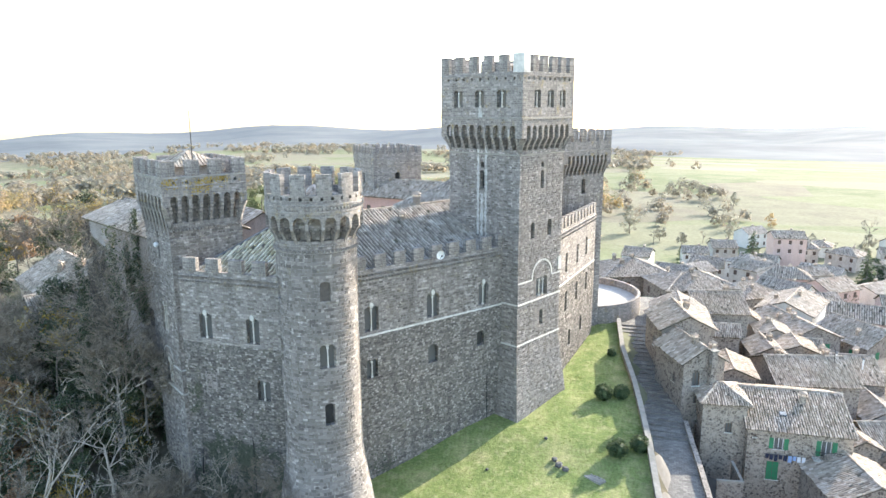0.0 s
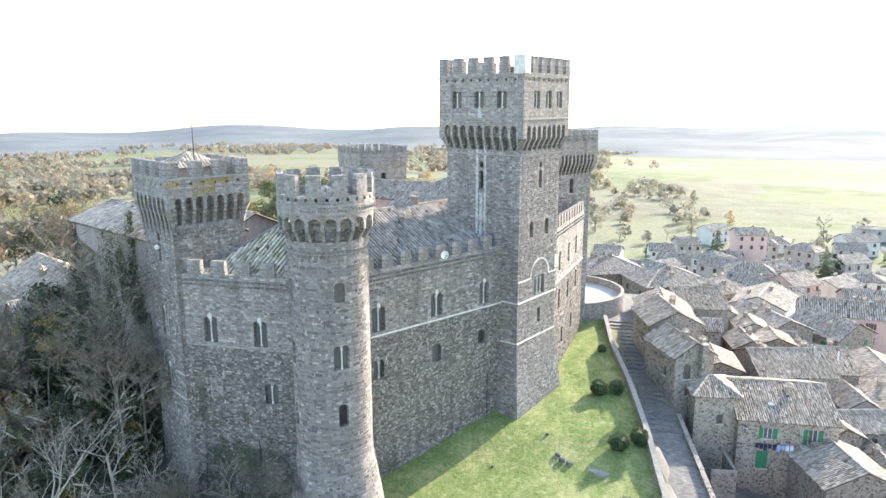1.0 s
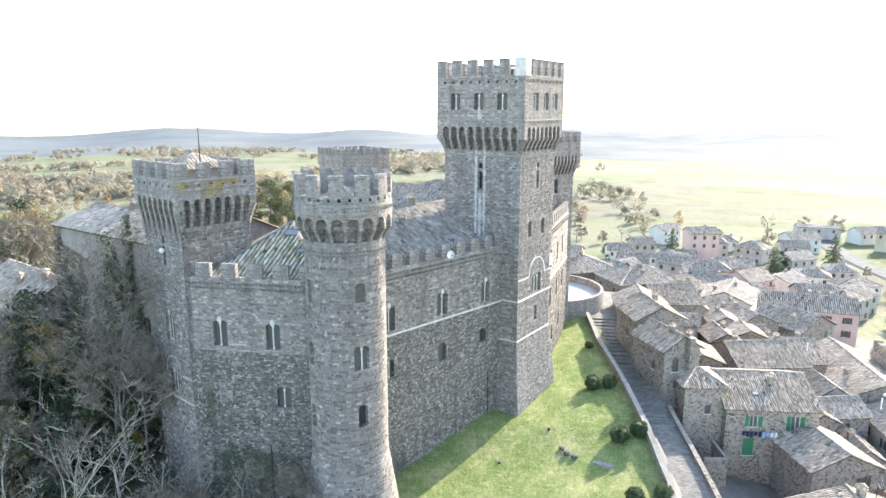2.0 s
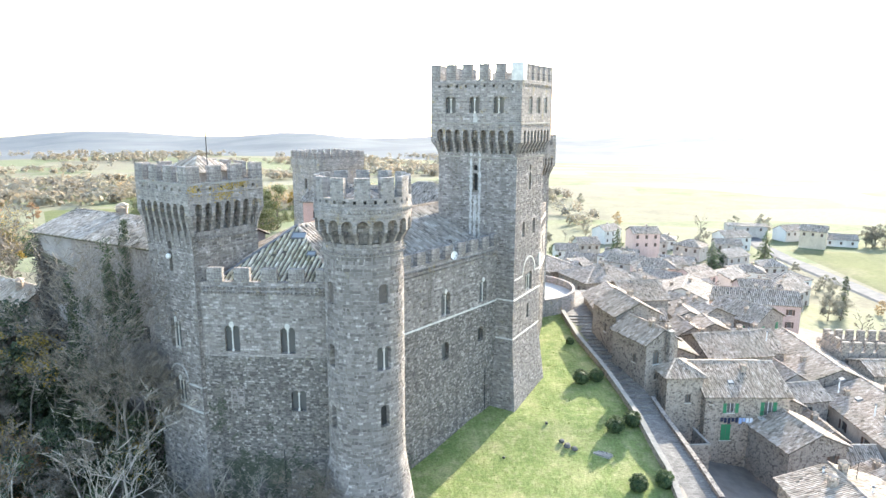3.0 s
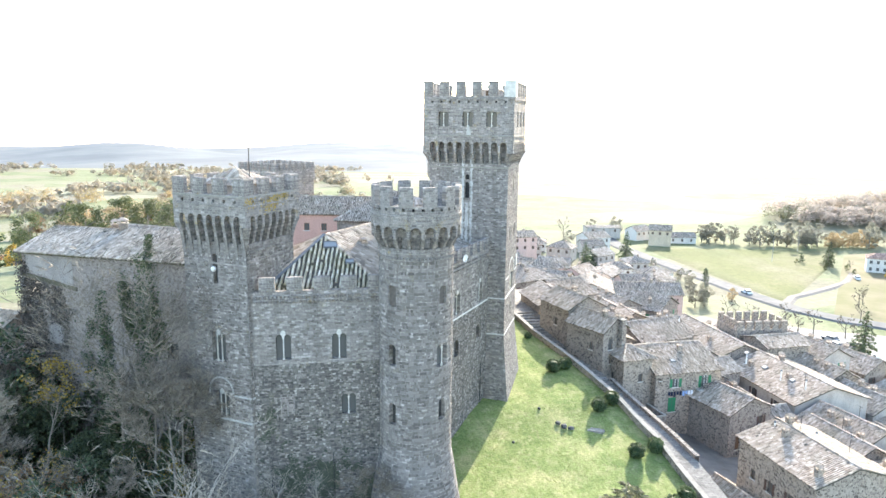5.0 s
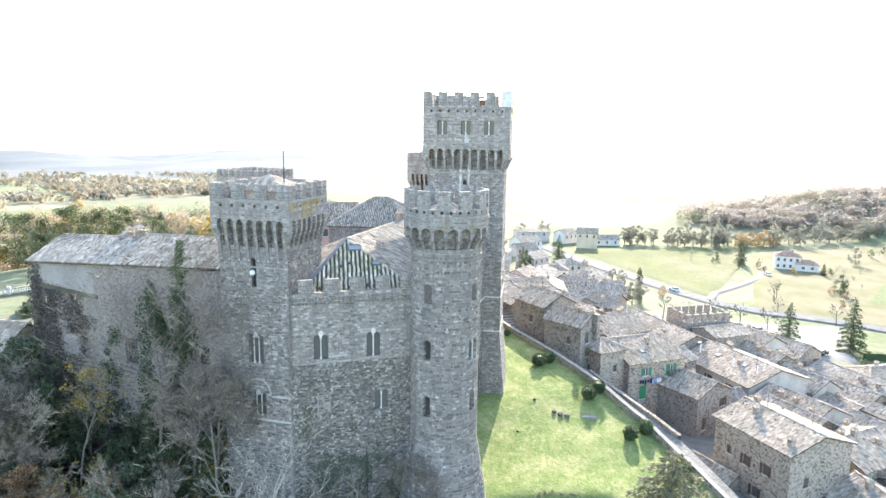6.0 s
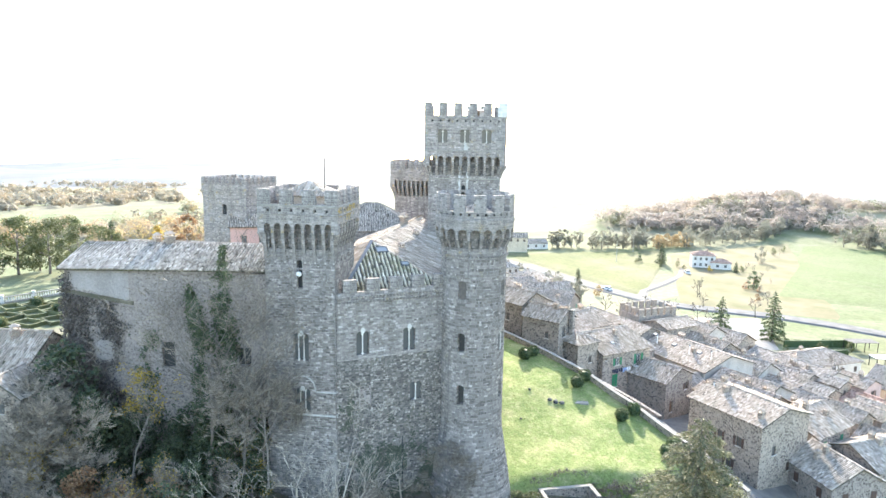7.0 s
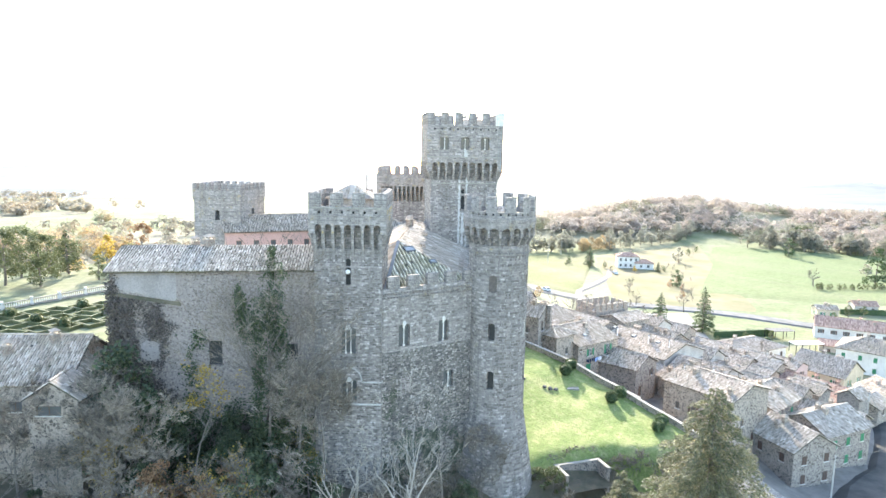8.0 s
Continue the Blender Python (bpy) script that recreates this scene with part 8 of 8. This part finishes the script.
    plant(rnd.choice(SCRUB[:2] + BARE[1:3]), x, y, ground_height(x, y) - 0.6, rnd.uniform(0.5, 0.85), x * 31)
# ---- roads, cars and small things ----
def ribbon(name, pts, w, mat, label, lift=0.12):
    m = Mesh()
    P = []
    for (xa, ya), (xb, yb) in zip(pts, pts[1:]):
        k = max(1, int(math.hypot(xb - xa, yb - ya) / 6))
        P += [(xa + (xb - xa) * i / k, ya + (yb - ya) * i / k) for i in range(k)]
    P.append(pts[-1])
    prev = None
    for i, (x, y) in enumerate(P):
        a, b = P[max(0, i - 1)], P[min(len(P) - 1, i + 1)]
        d = Vector((b[0] - a[0], b[1] - a[1])).normalized()
        l, r = (x - d.y * w / 2, y + d.x * w / 2), (x + d.y * w / 2, y - d.x * w / 2)
        z = max(ground_height(*l), ground_height(*r), ground_height(x, y)) + lift
        cur = ((*r, z), (*l, z), (r[0] + d.y * 2.5, r[1] - d.x * 2.5, z - 1.3), (l[0] - d.y * 2.5, l[1] + d.x * 2.5, z - 1.3))
        if prev:
            m.face(prev[0], cur[0], cur[1], prev[1])
            m.face(prev[2], cur[2], cur[0], prev[0])
            m.face(prev[1], cur[1], cur[3], prev[3])
        prev = cur
    tagged(part(name, m, mat), label, "road", kind="structure")


ribbon("road", [(110, 312), (105, 285), (104, 258), (105.5, 216), (105.5, 185), (107.5, 166), (113, 155), (121, 147), (131, 136), (139, 122), (146, 105), (166, 84), (230, 46)], 6.0, ASPHALT, "pale asphalt road past the village")
ribbon("track", [(106, 170), (118, 182), (138, 192), (156, 202), (170, 215)], 2.0, LANE, "pale gravel farm track across the meadow")
ribbon("road", [(8, 20), (16, 26.5), (26, 30.5), (38, 32.5), (54, 39), (80, 52)], 6.0, LOWER_ASPHALT, "asphalt road below the village houses", 0.3)


def field(name, poly, mat, label, n=22, lift=0.02):
    """A parcel laid on the country."""
    m = Mesh()
    (ax, ay), (bx, by), (cx, cy), (dx, dy) = poly
    for j in range(n + 1):
        for i in range(n + 1):
            u, v = i / n, j / n
            x = (ax * (1 - u) + bx * u) * (1 - v) + (dx * (1 - u) + cx * u) * v
            y = (ay * (1 - u) + by * u) * (1 - v) + (dy * (1 - u) + cy * u) * v
            m.v.append((x, y, ground_height(x, y) + (lift if 0 < i < n and 0 < j < n else -0.6)))
    w = n + 1
    m.f = [(j * w + i, j * w + i + 1, (j + 1) * w + i + 1, (j + 1) * w + i) for j in range(n) for i in range(n)]
    tagged(part(name, m, mat, smooth=True), label, "field", kind="structure")


field("meadow", [(152, 156), (206, 108), (410, 112), (302, 256)], FIELD, "bright green winter field beyond the road", 22, 0.08)
field("meadow", [(110, 172), (166, 224), (206, 262), (112, 284)], MEADOW, "yellow-green meadow beside the road")
for poly in WEST_FIELDS:
    field("meadow", poly, MEADOW, "green winter field between autumn woods", 12)
field("pasture", [(114, 160), (148, 122), (300, 262), (200, 256)], PASTURE, "rough tan pasture between road and meadow", 22, 0.05)
field("car_park", [(72, 116), (98, 106), (126, 136), (84, 152)], GRAVEL, "pale gravel car park at the village edge", 14, 0.06)


def car(x, y, turn, paint, label):
    z = ground_height(x, y) + 0.1
    c = thing("car", (x, y, z), turn, label, "car", "parked cars")
    m = Mesh()
    m.prism([(-2.1, -0.85), (2.1, -0.85), (2.1, 0.85), (-2.1, 0.85)], 0.3, 0.85, [(-2.05, -0.8), (2.0, -0.8), (2.0, 0.8), (-2.05, 0.8)])
    part("body", m, paint, c)
    m = Mesh()
    m.prism([(-1.8, -0.78), (1.05, -0.78), (1.05, 0.78), (-1.8, 0.78)], 0.85, 1.42, [(-1.35, -0.6), (0.4, -0.6), (0.4, 0.6), (-1.35, 0.6)])
    part("cabin", m, GLASS, c)
    m = Mesh()
    m.box(-1.3, 0.35, -0.58, 0.58, 1.42, 1.46)
    part("roof", m, paint, c)
    for sx in (-1.3, 1.3):
        for sy in (-0.8, 0.8):
            w = Mesh()
            w.tube([(sx, sy - 0.1, 0.32), (sx, sy + 0.1, 0.32)], [0.32, 0.32], 12)
            part("wheel", w, IRON, c)


PAINTS = [simple("white_car_paint", (0.75, 0.75, 0.74), (0.70, 0.70, 0.70), 1, 0.25), simple("dark_car_paint", (0.04, 0.045, 0.055), (0.05, 0.05, 0.06), 1, 0.25), simple("red_car_paint", (0.35, 0.04, 0.03), (0.33, 0.04, 0.03), 1, 0.25), simple("silver_car_paint", (0.40, 0.41, 0.42), (0.38, 0.39, 0.40), 1, 0.3, 0.5)]
for i, (x, y, t, k) in enumerate([(78, 124, 20, 1), (84, 122, 15, 3), (90, 119, 20, 0), (82, 132, 110, 1), (88, 128, 100, 3), (74, 130, 30, 2), (93, 113, 20, 1), (146, 98, -50, 3), (151, 93, -50, 0), (105, 187, 90, 0), (163, 205, 60, 0), (95, 129, 100, 1), (92, 134, 100, 3), (77, 139, 20, 0), (70.5, 125, 30, 1), (72, 119.5, 20, 3)]):
    car(x, y, t, PAINTS[k], ["parked white car", "parked dark car", "parked red car", "parked silver car"][k] + " on pale gravel")

# stones and slab on the lawn
def stone(x, y, r, seed, label="small dark field stone on the grass"):
    rnd = random.Random(seed)
    s = thing("stone", (x, y, lawn_height(y)), rnd.uniform(0, 360), label, "stone", "stones on the lawn")
    m = Mesh()
    rings = [[(r * math.sin(t) * math.cos(a) * rnd.uniform(0.8, 1.15), r * math.sin(t) * math.sin(a) * rnd.uniform(0.7, 1.0), r * 0.7 * math.cos(t) + r * 0.35) for a in [2 * math.pi * k / 8 for k in range(8)]] for t in [math.pi * i / 5 for i in range(1, 5)]]
    for A, B in zip(rings, rings[1:]):
        for k in range(8):
            j = (k + 1) % 8
            m.face(B[k], B[j], A[j], A[k])
    m.face(*rings[0])
    part("rock", m, ROCK, s)


for i, (x, y, r) in enumerate([(-7.3, 60.7, 0.34), (-6.8, 60.0, 0.42), (-6.1, 59.6, 0.36), (-8.6, 63.6, 0.22), (-13.4, 58.0, 0.18)]):
    stone(x, y, r, i)
slab = thing("stone_slab", (-3.3, 59.1, lawn_height(59.1)), -28, "broken pale stone slab lying on the grass", "slab")
m = Mesh()
m.prism([(-0.95, -0.5), (0.85, -0.55), (1.0, 0.3), (-0.9, 0.55)], -0.1, 0.09, [(-0.92, -0.46), (0.8, -0.5), (0.96, 0.27), (-0.86, 0.5)])
part("slab", m, COPING, slab)
for k in range(4):
    m = Mesh()
    m.box(-0.6 + k * 0.42, -0.38 + k * 0.42, 0.1, 0.3, 0.091, 0.16, 0.03)
    part("block", m, VILLAGE_DARK, slab)

# walled pit at the foot of the lawn
pit = thing("walled_pit", (-16.0, 43.9, -1.75), -14, "sunken walled pit with a pale stone rim", "pit")
for x0, x1, y0, y1, h in ((-3.0, 3.0, 1.0, 1.35, 0.0), (-3.0, -2.65, -1.6, 1.0, 0.0), (2.65, 3.0, -1.2, 1.0, 0.0)):
    body, rim = Mesh(), Mesh()
    body.box(x0, x1, y0, y1, -8, h)
    rim.box(x0 - 0.06, x1 + 0.06, y0 - 0.06, y1 + 0.06, h, h + 0.1, 0.03)
    wl = part("wall", body, VILLAGE_DARK, pit)
    part("rim", rim, COPING, wl)
m = Mesh()
for i in range(8):
    for j in range(4):
        q = [(-2.65 + 5.3 * a / 8, -2.6 + 3.6 * b / 4) for a, b in ((i, j), (i + 1, j), (i + 1, j + 1), (i, j + 1))]
        m.face(*[(x, y, -1.5 + 0.25 * noise.noise((x, y, 2))) for x, y in q])
part("earth_floor", m, UNDERGROWTH, pit)

# retaining wall on the lower side of the lane
low = thing("retaining_wall", (0, 0, 0), 0, "rough stone retaining wall along the lower lane", "wall", kind="structure")
m, cap = Mesh(), Mesh()
ys = [56 + 2.0 * i for i in range(10)]
for a, b in zip(ys, ys[1:]):
    xa, xb = parapet_x(a) + 5.3, parapet_x(b) + 5.3
    ta, tb = street_height(a) + 0.4, street_height(b) + 0.4
    for q, w, bot, top in ((m, 0.2, -9, 0.0), (cap, 0.25, 0.0, 0.08)):
        A = [(xa - w, a), (xa + w, a), (xb + w, b), (xb - w, b)]
        lo = [(*A[0], ta + bot), (*A[1], ta + bot), (*A[2], tb + bot), (*A[3], tb + bot)]
        hi = [(*A[0], ta + top), (*A[1], ta + top), (*A[2], tb + top), (*A[3], tb + top)]
        for i in (1, 3):
            q.face(lo[i], lo[(i + 1) % 4], hi[(i + 1) % 4], hi[i])
        q.face(*hi)
part("wall_body", m, VILLAGE_DARK, low)
part("coping", cap, VILLAGE_DARK, low)
# small walled yard with a pale rim beside the annex
yard = thing("yard_wall", (9.4, 70.6, 0), 8, "small sunken yard wall with a pale plastered rim", "wall")
for x0, x1, y0, y1 in ((-1.3, 1.3, -2.0, -1.8), (1.1, 1.3, -1.8, 2.2)):
    m = Mesh()
    m.box(x0, x1, y0, y1, -9, -3.0)
    wl = part("wall", m, VILLAGE_DARK, yard)
    m = Mesh()
    m.box(x0 - 0.04, x1 + 0.04, y0 - 0.04, y1 + 0.04, -3.0, -2.8)
    part("rim", m, COPING, wl)
# lean-to against the gabled house
house((12.2, 54.6), (3.0, 6.5), 9, -11, -6.4, -5.5, VILLAGE, TILE, "low stone lean-to with tiled roof beside the gabled house", [], [], along_x=False, name="lean_to", category="shed", group="")

# balcony and washing at the shuttered house
g = pose(16.4, 79.6, 0, 0, 0, 3)
b = thing("balcony", (g @ Vector((2.6, -6.0, -1.45)))[:], 3, "small balcony with dark iron railing on the shuttered house", "balcony")
m = Mesh()
m.box(-1.3, 1.3, -0.8, 0.0, -0.12, 0.0)
part("slab", m, TRIM, b)
for i in range(19):
    x = -1.27 + i * 0.141
    m = Mesh()
    m.box(x - 0.012, x + 0.012, -0.78, -0.755, 0.0, 0.95)
    part("baluster", m, IRON, b)
m = Mesh()
m.box(-1.3, 1.3, -0.79, -0.745, 0.95, 1.0)
part("rail", m, IRON, b)
CLOTH = [simple("navy_cloth", (0.03, 0.035, 0.06), (0.05, 0.05, 0.07), 3, 0.95), simple("blue_cloth", (0.25, 0.35, 0.55), (0.3, 0.4, 0.6), 3, 0.95), simple("white_cloth", (0.7, 0.7, 0.7), (0.6, 0.6, 0.62), 3, 0.95)]
line = thing("washing_line", (g @ Vector((-1.6, -6.35, -1.5)))[:], 3, "washing hung on a line below the window", "washing")
m = Mesh()
m.tube([(-2.0, 0, 0), (2.6, 0, 0)], [0.012, 0.012], 4)
part("line", m, IRON, line)
for i in range(9):
    x, h = -1.7 + i * 0.45, 0.5 + 0.25 * ((i * 7) % 3) / 2
    m = Mesh()
    for k in range(3):
        a0, a1 = x + k * 0.12, x + (k + 1) * 0.12
        w0, w1 = 0.03 * math.sin(k * 2.1 + i), 0.03 * math.sin((k + 1) * 2.1 + i)
        m.face((a0, w0, -h), (a1, w1, -h), (a1, w1, 0.01), (a0, w0, 0.01))
    part("garment", m, CLOTH[0 if i < 5 else 1 if i < 7 else 2], line)
m = Mesh()
m.box(-1.6, 1.6, -0.03, 0.0, 0, 5.2)
pn = part("plaster_panel", m, PLASTER_GREY)
pn.matrix_basis = g @ pose(2.6, -6.0, -8.5)
tagged(pn, "grey rendered patch round the arched house door", "wall patch")

# hedged garden and balustrade behind the west wing
gz = 5.75
for i in range(6):
    for j in range(3):
        x, y = -75 + i * 3.6, 108 + j * 6.2 + i * 0.5
        hd = thing("box_hedge", (x, y, gz), 25 + 20 * ((i + j) % 2), "low clipped box hedge in the parterre garden", "hedge", "parterre hedges")
        m = Mesh()
        for a0, a1, b0, b1 in ((-1.5, 1.5, -2.1, -1.75), (-1.5, 1.5, 1.75, 2.1), (-1.5, -1.15, -1.75, 1.75), (1.15, 1.5, -1.75, 1.75)):
            m.box(a0, a1, b0, b1, -0.2, 0.5, 0.05)
        part("hedge", m, OLIVE, hd)
        if (i + j) % 3 == 0:
            bushy("topiary", x, y, gz, 1.0, 0.9, OLIVE, "round clipped topiary in the parterre", 500, 0.25, i * 5 + j, "parterre topiary")
bal = thing("balustrade", (0, 0, gz), 0, "pale stone balustrade along the garden terrace", "balustrade")
A, B = Vector((-86, 120.5, 0)), Vector((-50, 139, 0))
m, cp = Mesh(), Mesh()
m.beam(A + Vector((0, 0, 0.1)), B + Vector((0, 0, 0.1)), 0.4, 0.3)
cp.beam(A + Vector((0, 0, 1.05)), B + Vector((0, 0, 1.05)), 0.36, 0.16)
part("plinth", m, COPING, bal)
part("handrail", cp, COPING, bal)
bm_ = Mesh()
bm_.tube([(0, 0, 0.2), (0, 0, 0.4), (0, 0, 0.75), (0, 0, 0.98)], [0.09, 0.15, 0.07, 0.1], 6)
bm_ = to_mesh("baluster", bm_, TRIM)
for i in range(100):
    placed("baluster", bm_, Matrix.Translation(A.lerp(B, (i + 0.5) / 100)), bal)
pier = Mesh()
pier.box(-0.28, 0.28, -0.28, 0.28, 0, 1.5, 0.03)
pier = to_mesh("pier", pier, TRIM)
for i in range(9):
    placed("pier", pier, Matrix.Translation(A.lerp(B, i / 8)), bal)

# dark broken ledge stepping down across the wing wall
m = Mesh()
steps = [(-0.2 + 0.7 * i, 20.25 - 0.105 * i) for i in range(11)]
for (u0, z0), (u1, z1) in zip(steps, steps[1:]):
    lo = [wp(u0, -0.22, z0 - 0.3), wp(u1, -0.22, z1 - 0.3), wp(u1, 0.05, z1 - 0.3), wp(u0, 0.05, z0 - 0.3)]
    hi = [wp(u0, -0.10, z0), wp(u1, -0.10, z1), wp(u1, 0.05, z1 + 0.05), wp(u0, 0.05, z0 + 0.05)]
    m.face(*lo[::-1])
    m.face(*hi)
    for i in range(4):
        j = (i + 1) % 4
        m.face(lo[i], lo[j], hi[j], hi[i])
part("ledge", m, UNDERGROWTH, wing)
chimney_thing(*wp(8.5, 4.5, 24.2), 0.7, 0.8, "small brick chimney on the wing's ridge")


# hedges, carport and awning in the gardens below the road
def hedge(a, b, h, label, seed):
    g = min(ground_height(*a), ground_height(*b))
    L = math.hypot(b[0] - a[0], b[1] - a[1])
    o = thing("hedge", (*a, g), math.degrees(math.atan2(b[1] - a[1], b[0] - a[0])), label, "hedge", "garden hedges")
    core = Mesh()
    core.box(0, L, -0.45, 0.45, -0.5, h - 0.25, 0.2)
    part("core", core, EVERGREEN, o)
    rng = random.Random(seed)
    m = Mesh()
    clumps = [(rng.uniform(0, L), rng.uniform(-0.6, 0.6), rng.uniform(0.2, h - 0.1), 0.35) for _ in range(int(L * 7))]
    leaves(m, clumps, int(L * 110), 0.22, rng)
    part("foliage", m, EVERGREEN, o)


hedge((103, 110), (122, 103), 2.0, "clipped dark green garden hedge below the road", 1)
hedge((99, 103), (112, 98), 1.6, "clipped dark green hedge round the garden", 2)
hedge((176, 111), (192, 99), 1.9, "clipped dark green hedge by the garden houses", 3)


def canopy(name, x, y, w, d, turn, h, mat, label):
    g = ground_height(x, y)
    o = thing(name, (x, y, g), turn, label, name)
    m = Mesh()
    m.prism([(-w / 2, -d / 2), (w / 2, -d / 2), (w / 2, d / 2), (-w / 2, d / 2)], h, h + 0.12, [(-w / 2, -d / 2), (w / 2, -d / 2), (w / 2, d / 2), (-w / 2, d / 2)])
    part("roof", m, mat, o)
    for sx in (-1, 0, 1):
        for sy in (-1, 1):
            p = Mesh()
            p.box(sx * (w / 2 - 0.2) - 0.07, sx * (w / 2 - 0.2) + 0.07, sy * (d / 2 - 0.2) - 0.07, sy * (d / 2 - 0.2) + 0.07, -0.6, h)
            part("post", p, IRON, o)


canopy("carport", 121, 100.5, 7.5, 4, -25, 2.2, ROCK, "dark flat-roofed carport by the road")
canopy("awning", 113, 88, 8.5, 3.4, -25, 2.3, PLASTER_WHITE, "long white awning over a garden terrace")
for x, y, q in ((101, 100, 0.3), (105, 99, 0.34), (108, 103, 0.3), (114, 99, 0.38), (96, 104, 0.26), (158, 104, 0.4), (172, 106, 0.5), (178, 104, 0.45), (90, 60, 0.3), (98, 62, 0.3), (95, 80, 0.35)):
    plant(COPSE[1], x, y, ground_height(x, y) - 0.3, q, x * 11)
plant(COPSE[4], 80, 80, ground_height(80, 80) - 0.4, 0.9, 40)


# poles, wires and aerials
def pole(x, y, h, label):
    z = ground_height(x, y)
    o = thing("utility_pole", (x, y, z), 0, label, "pole", "utility poles")
    m = Mesh()
    m.tube([(0, 0, -0.5), (0, 0, h)], [0.13, 0.09], 8)
    part("mast", m, CONCRETE, o)
    m = Mesh()
    m.box(-0.6, 0.6, -0.05, 0.05, h - 0.5, h - 0.4)
    part("crossbar", m, IRON, o)
    return Vector((x, y, z + h - 0.4))


def wire(a, b, sag):
    m = Mesh()
    pts = [tuple(a.lerp(b, t / 10) + Vector((0, 0, -sag * 4 * (t / 10) * (1 - t / 10)))) for t in range(11)]
    m.tube(pts, [0.025] * 11, 4)
    tagged(part("cable", m, IRON), "thin dark overhead cable between poles", "cable")


tops = [pole(16.5, 31.6, 7.5, "slim concrete utility pole by the lower road"), pole(33.0, 30.5, 7.5, "slim concrete utility pole by the lower road"), pole(52, 44, 7.5, "slim concrete utility pole by the lower road")]
wire(tops[0], tops[1], 0.7)
wire(tops[1], tops[2], 0.9)
wire(tops[0], Vector((26.0, 36.5, -6.8)), 0.4)
for x, y in ((153, 240), (183, 263)):
    pole(x, y, 10, "lone timber pole in the meadow")


def aerial(x, y, z, turn):
    o = thing("tv_aerial", (x, y, z), turn, "small metal television aerial on a roof", "aerial", "roof aerials")
    m = Mesh()
    m.tube([(0, 0, -0.4), (0, 0, 1.7)], [0.03, 0.025], 5)
    part("mast", m, IRON, o)
    m = Mesh()
    m.beam((-0.55, 0, 1.5), (0.55, 0, 1.5), 0.03, 0.03)
    part("boom", m, LEAD, o)
    for k in range(5):
        m = Mesh()
        m.beam((-0.5 + k * 0.25, -0.3, 1.535), (-0.5 + k * 0.25, 0.3, 1.535), 0.02, 0.02)
        part("rod", m, LEAD, o)


for x, y, z, t in ((19.0, 54.0, 1.9, 20), (20.5, 48.5, 1.8, 60), (30, 60, -2.0, 10), (34, 72, -1.2, 40), (38, 66, -3.8, 80), (24, 93, 2.4, 0), (15, 108, 6.4, 30), (42, 90, -2.6, 15), (22.6, 41.8, -3.6, 50), (6, 92, 9.1, 70)):
    aerial(x, y, z, t)


def flue(x, y, z, h, label="thin pale metal flue pipe on a roof"):
    o = thing("flue_pipe", (x, y, z), 0, label, "flue", "roof flues")
    m = Mesh()
    m.tube([(0, 0, -0.6), (0, 0, h)], [0.09, 0.09], 8)
    part("pipe", m, WHITE, o)
    m = Mesh()
    m.tube([(0, 0, h), (0, 0, h + 0.12), (0, 0, h + 0.2)], [0.15, 0.15, 0.03], 8)
    part("cowl", m, LEAD, o)


for x, y, z, h in ((33.6, 76.5, -1.7, 0.9), (34.4, 72.2, -1.5, 0.8), (33.0, 84.0, -1.8, 1.0), (16.6, 55.2, 1.2, 0.8), (19.4, 52.0, 1.3, 0.7), (24.6, 94.6, 2.2, 0.9), (28.5, 97.2, 0.9, 0.8), (29.0, 60.5, -2.5, 0.8)):
    flue(x, y, z, h)


def roof_pane(x, y, z, pitch, turn, w, h):
    """A small bright roof window lying on the tiles."""
    o = thing("roof_window", (x, y, z), turn, "small pale roof window among clay tiles", "roof window", "village roof windows")
    c, sn = math.cos(math.radians(pitch)), math.sin(math.radians(pitch))
    q = lambda u, v, d: (u, v * c - d * sn, v * sn + d * c)
    fr, gl = Mesh(), Mesh()
    lo = [q(-w / 2, -h / 2, -0.1), q(w / 2, -h / 2, -0.1), q(w / 2, h / 2, -0.1), q(-w / 2, h / 2, -0.1)]
    hi = [q(-w / 2, -h / 2, 0.2), q(w / 2, -h / 2, 0.2), q(w / 2, h / 2, 0.2), q(-w / 2, h / 2, 0.2)]
    fr.face(*hi)
    for i in range(4):
        j = (i + 1) % 4
        fr.face(lo[i], lo[j], hi[j], hi[i])
    e = 0.07
    gl.face(q(-w / 2 + e, -h / 2 + e, 0.205), q(w / 2 - e, -h / 2 + e, 0.205), q(w / 2 - e, h / 2 - e, 0.205), q(-w / 2 + e, h / 2 - e, 0.205))
    part("frame", fr, LEAD, o)
    part("pane", gl, PALE, o)


for x, y, z, pitch, turn, w, h in ((34.0, 74.5, -1.62, 20, -94, 0.8, 0.6), (33.6, 80.2, -1.7, 20, -94, 0.9, 0.7), (15.2, 75.6, 2.05, 19, 3, 0.7, 0.6), (34.4, 86.0, -1.4, 20, -94, 0.8, 0.6)):
    roof_pane(x, y, z, pitch, turn, w, h)


def wall_chimney(x, y, z0, z1, turn, w):
    """A tall chimney stack that climbs the outside of a house corner."""
    o = thing("wall_chimney", (x, y, z0), turn, "tall rubble chimney stack climbing a house corner", "chimney")
    m = Mesh()
    m.box(-w / 2, w / 2, -w / 2, w / 2, -5.0, z1 - z0, 0.02)
    part("shaft", m, VILLAGE_DARK, o)
    m = Mesh()
    m.box(-w / 2 - 0.08, w / 2 + 0.08, -w / 2 - 0.08, w / 2 + 0.08, z1 - z0, z1 - z0 + 0.1)
    part("cap", m, COPING, o)


wall_chimney(8.0, 77.2, 3.0, 8.0, 25, 0.7)
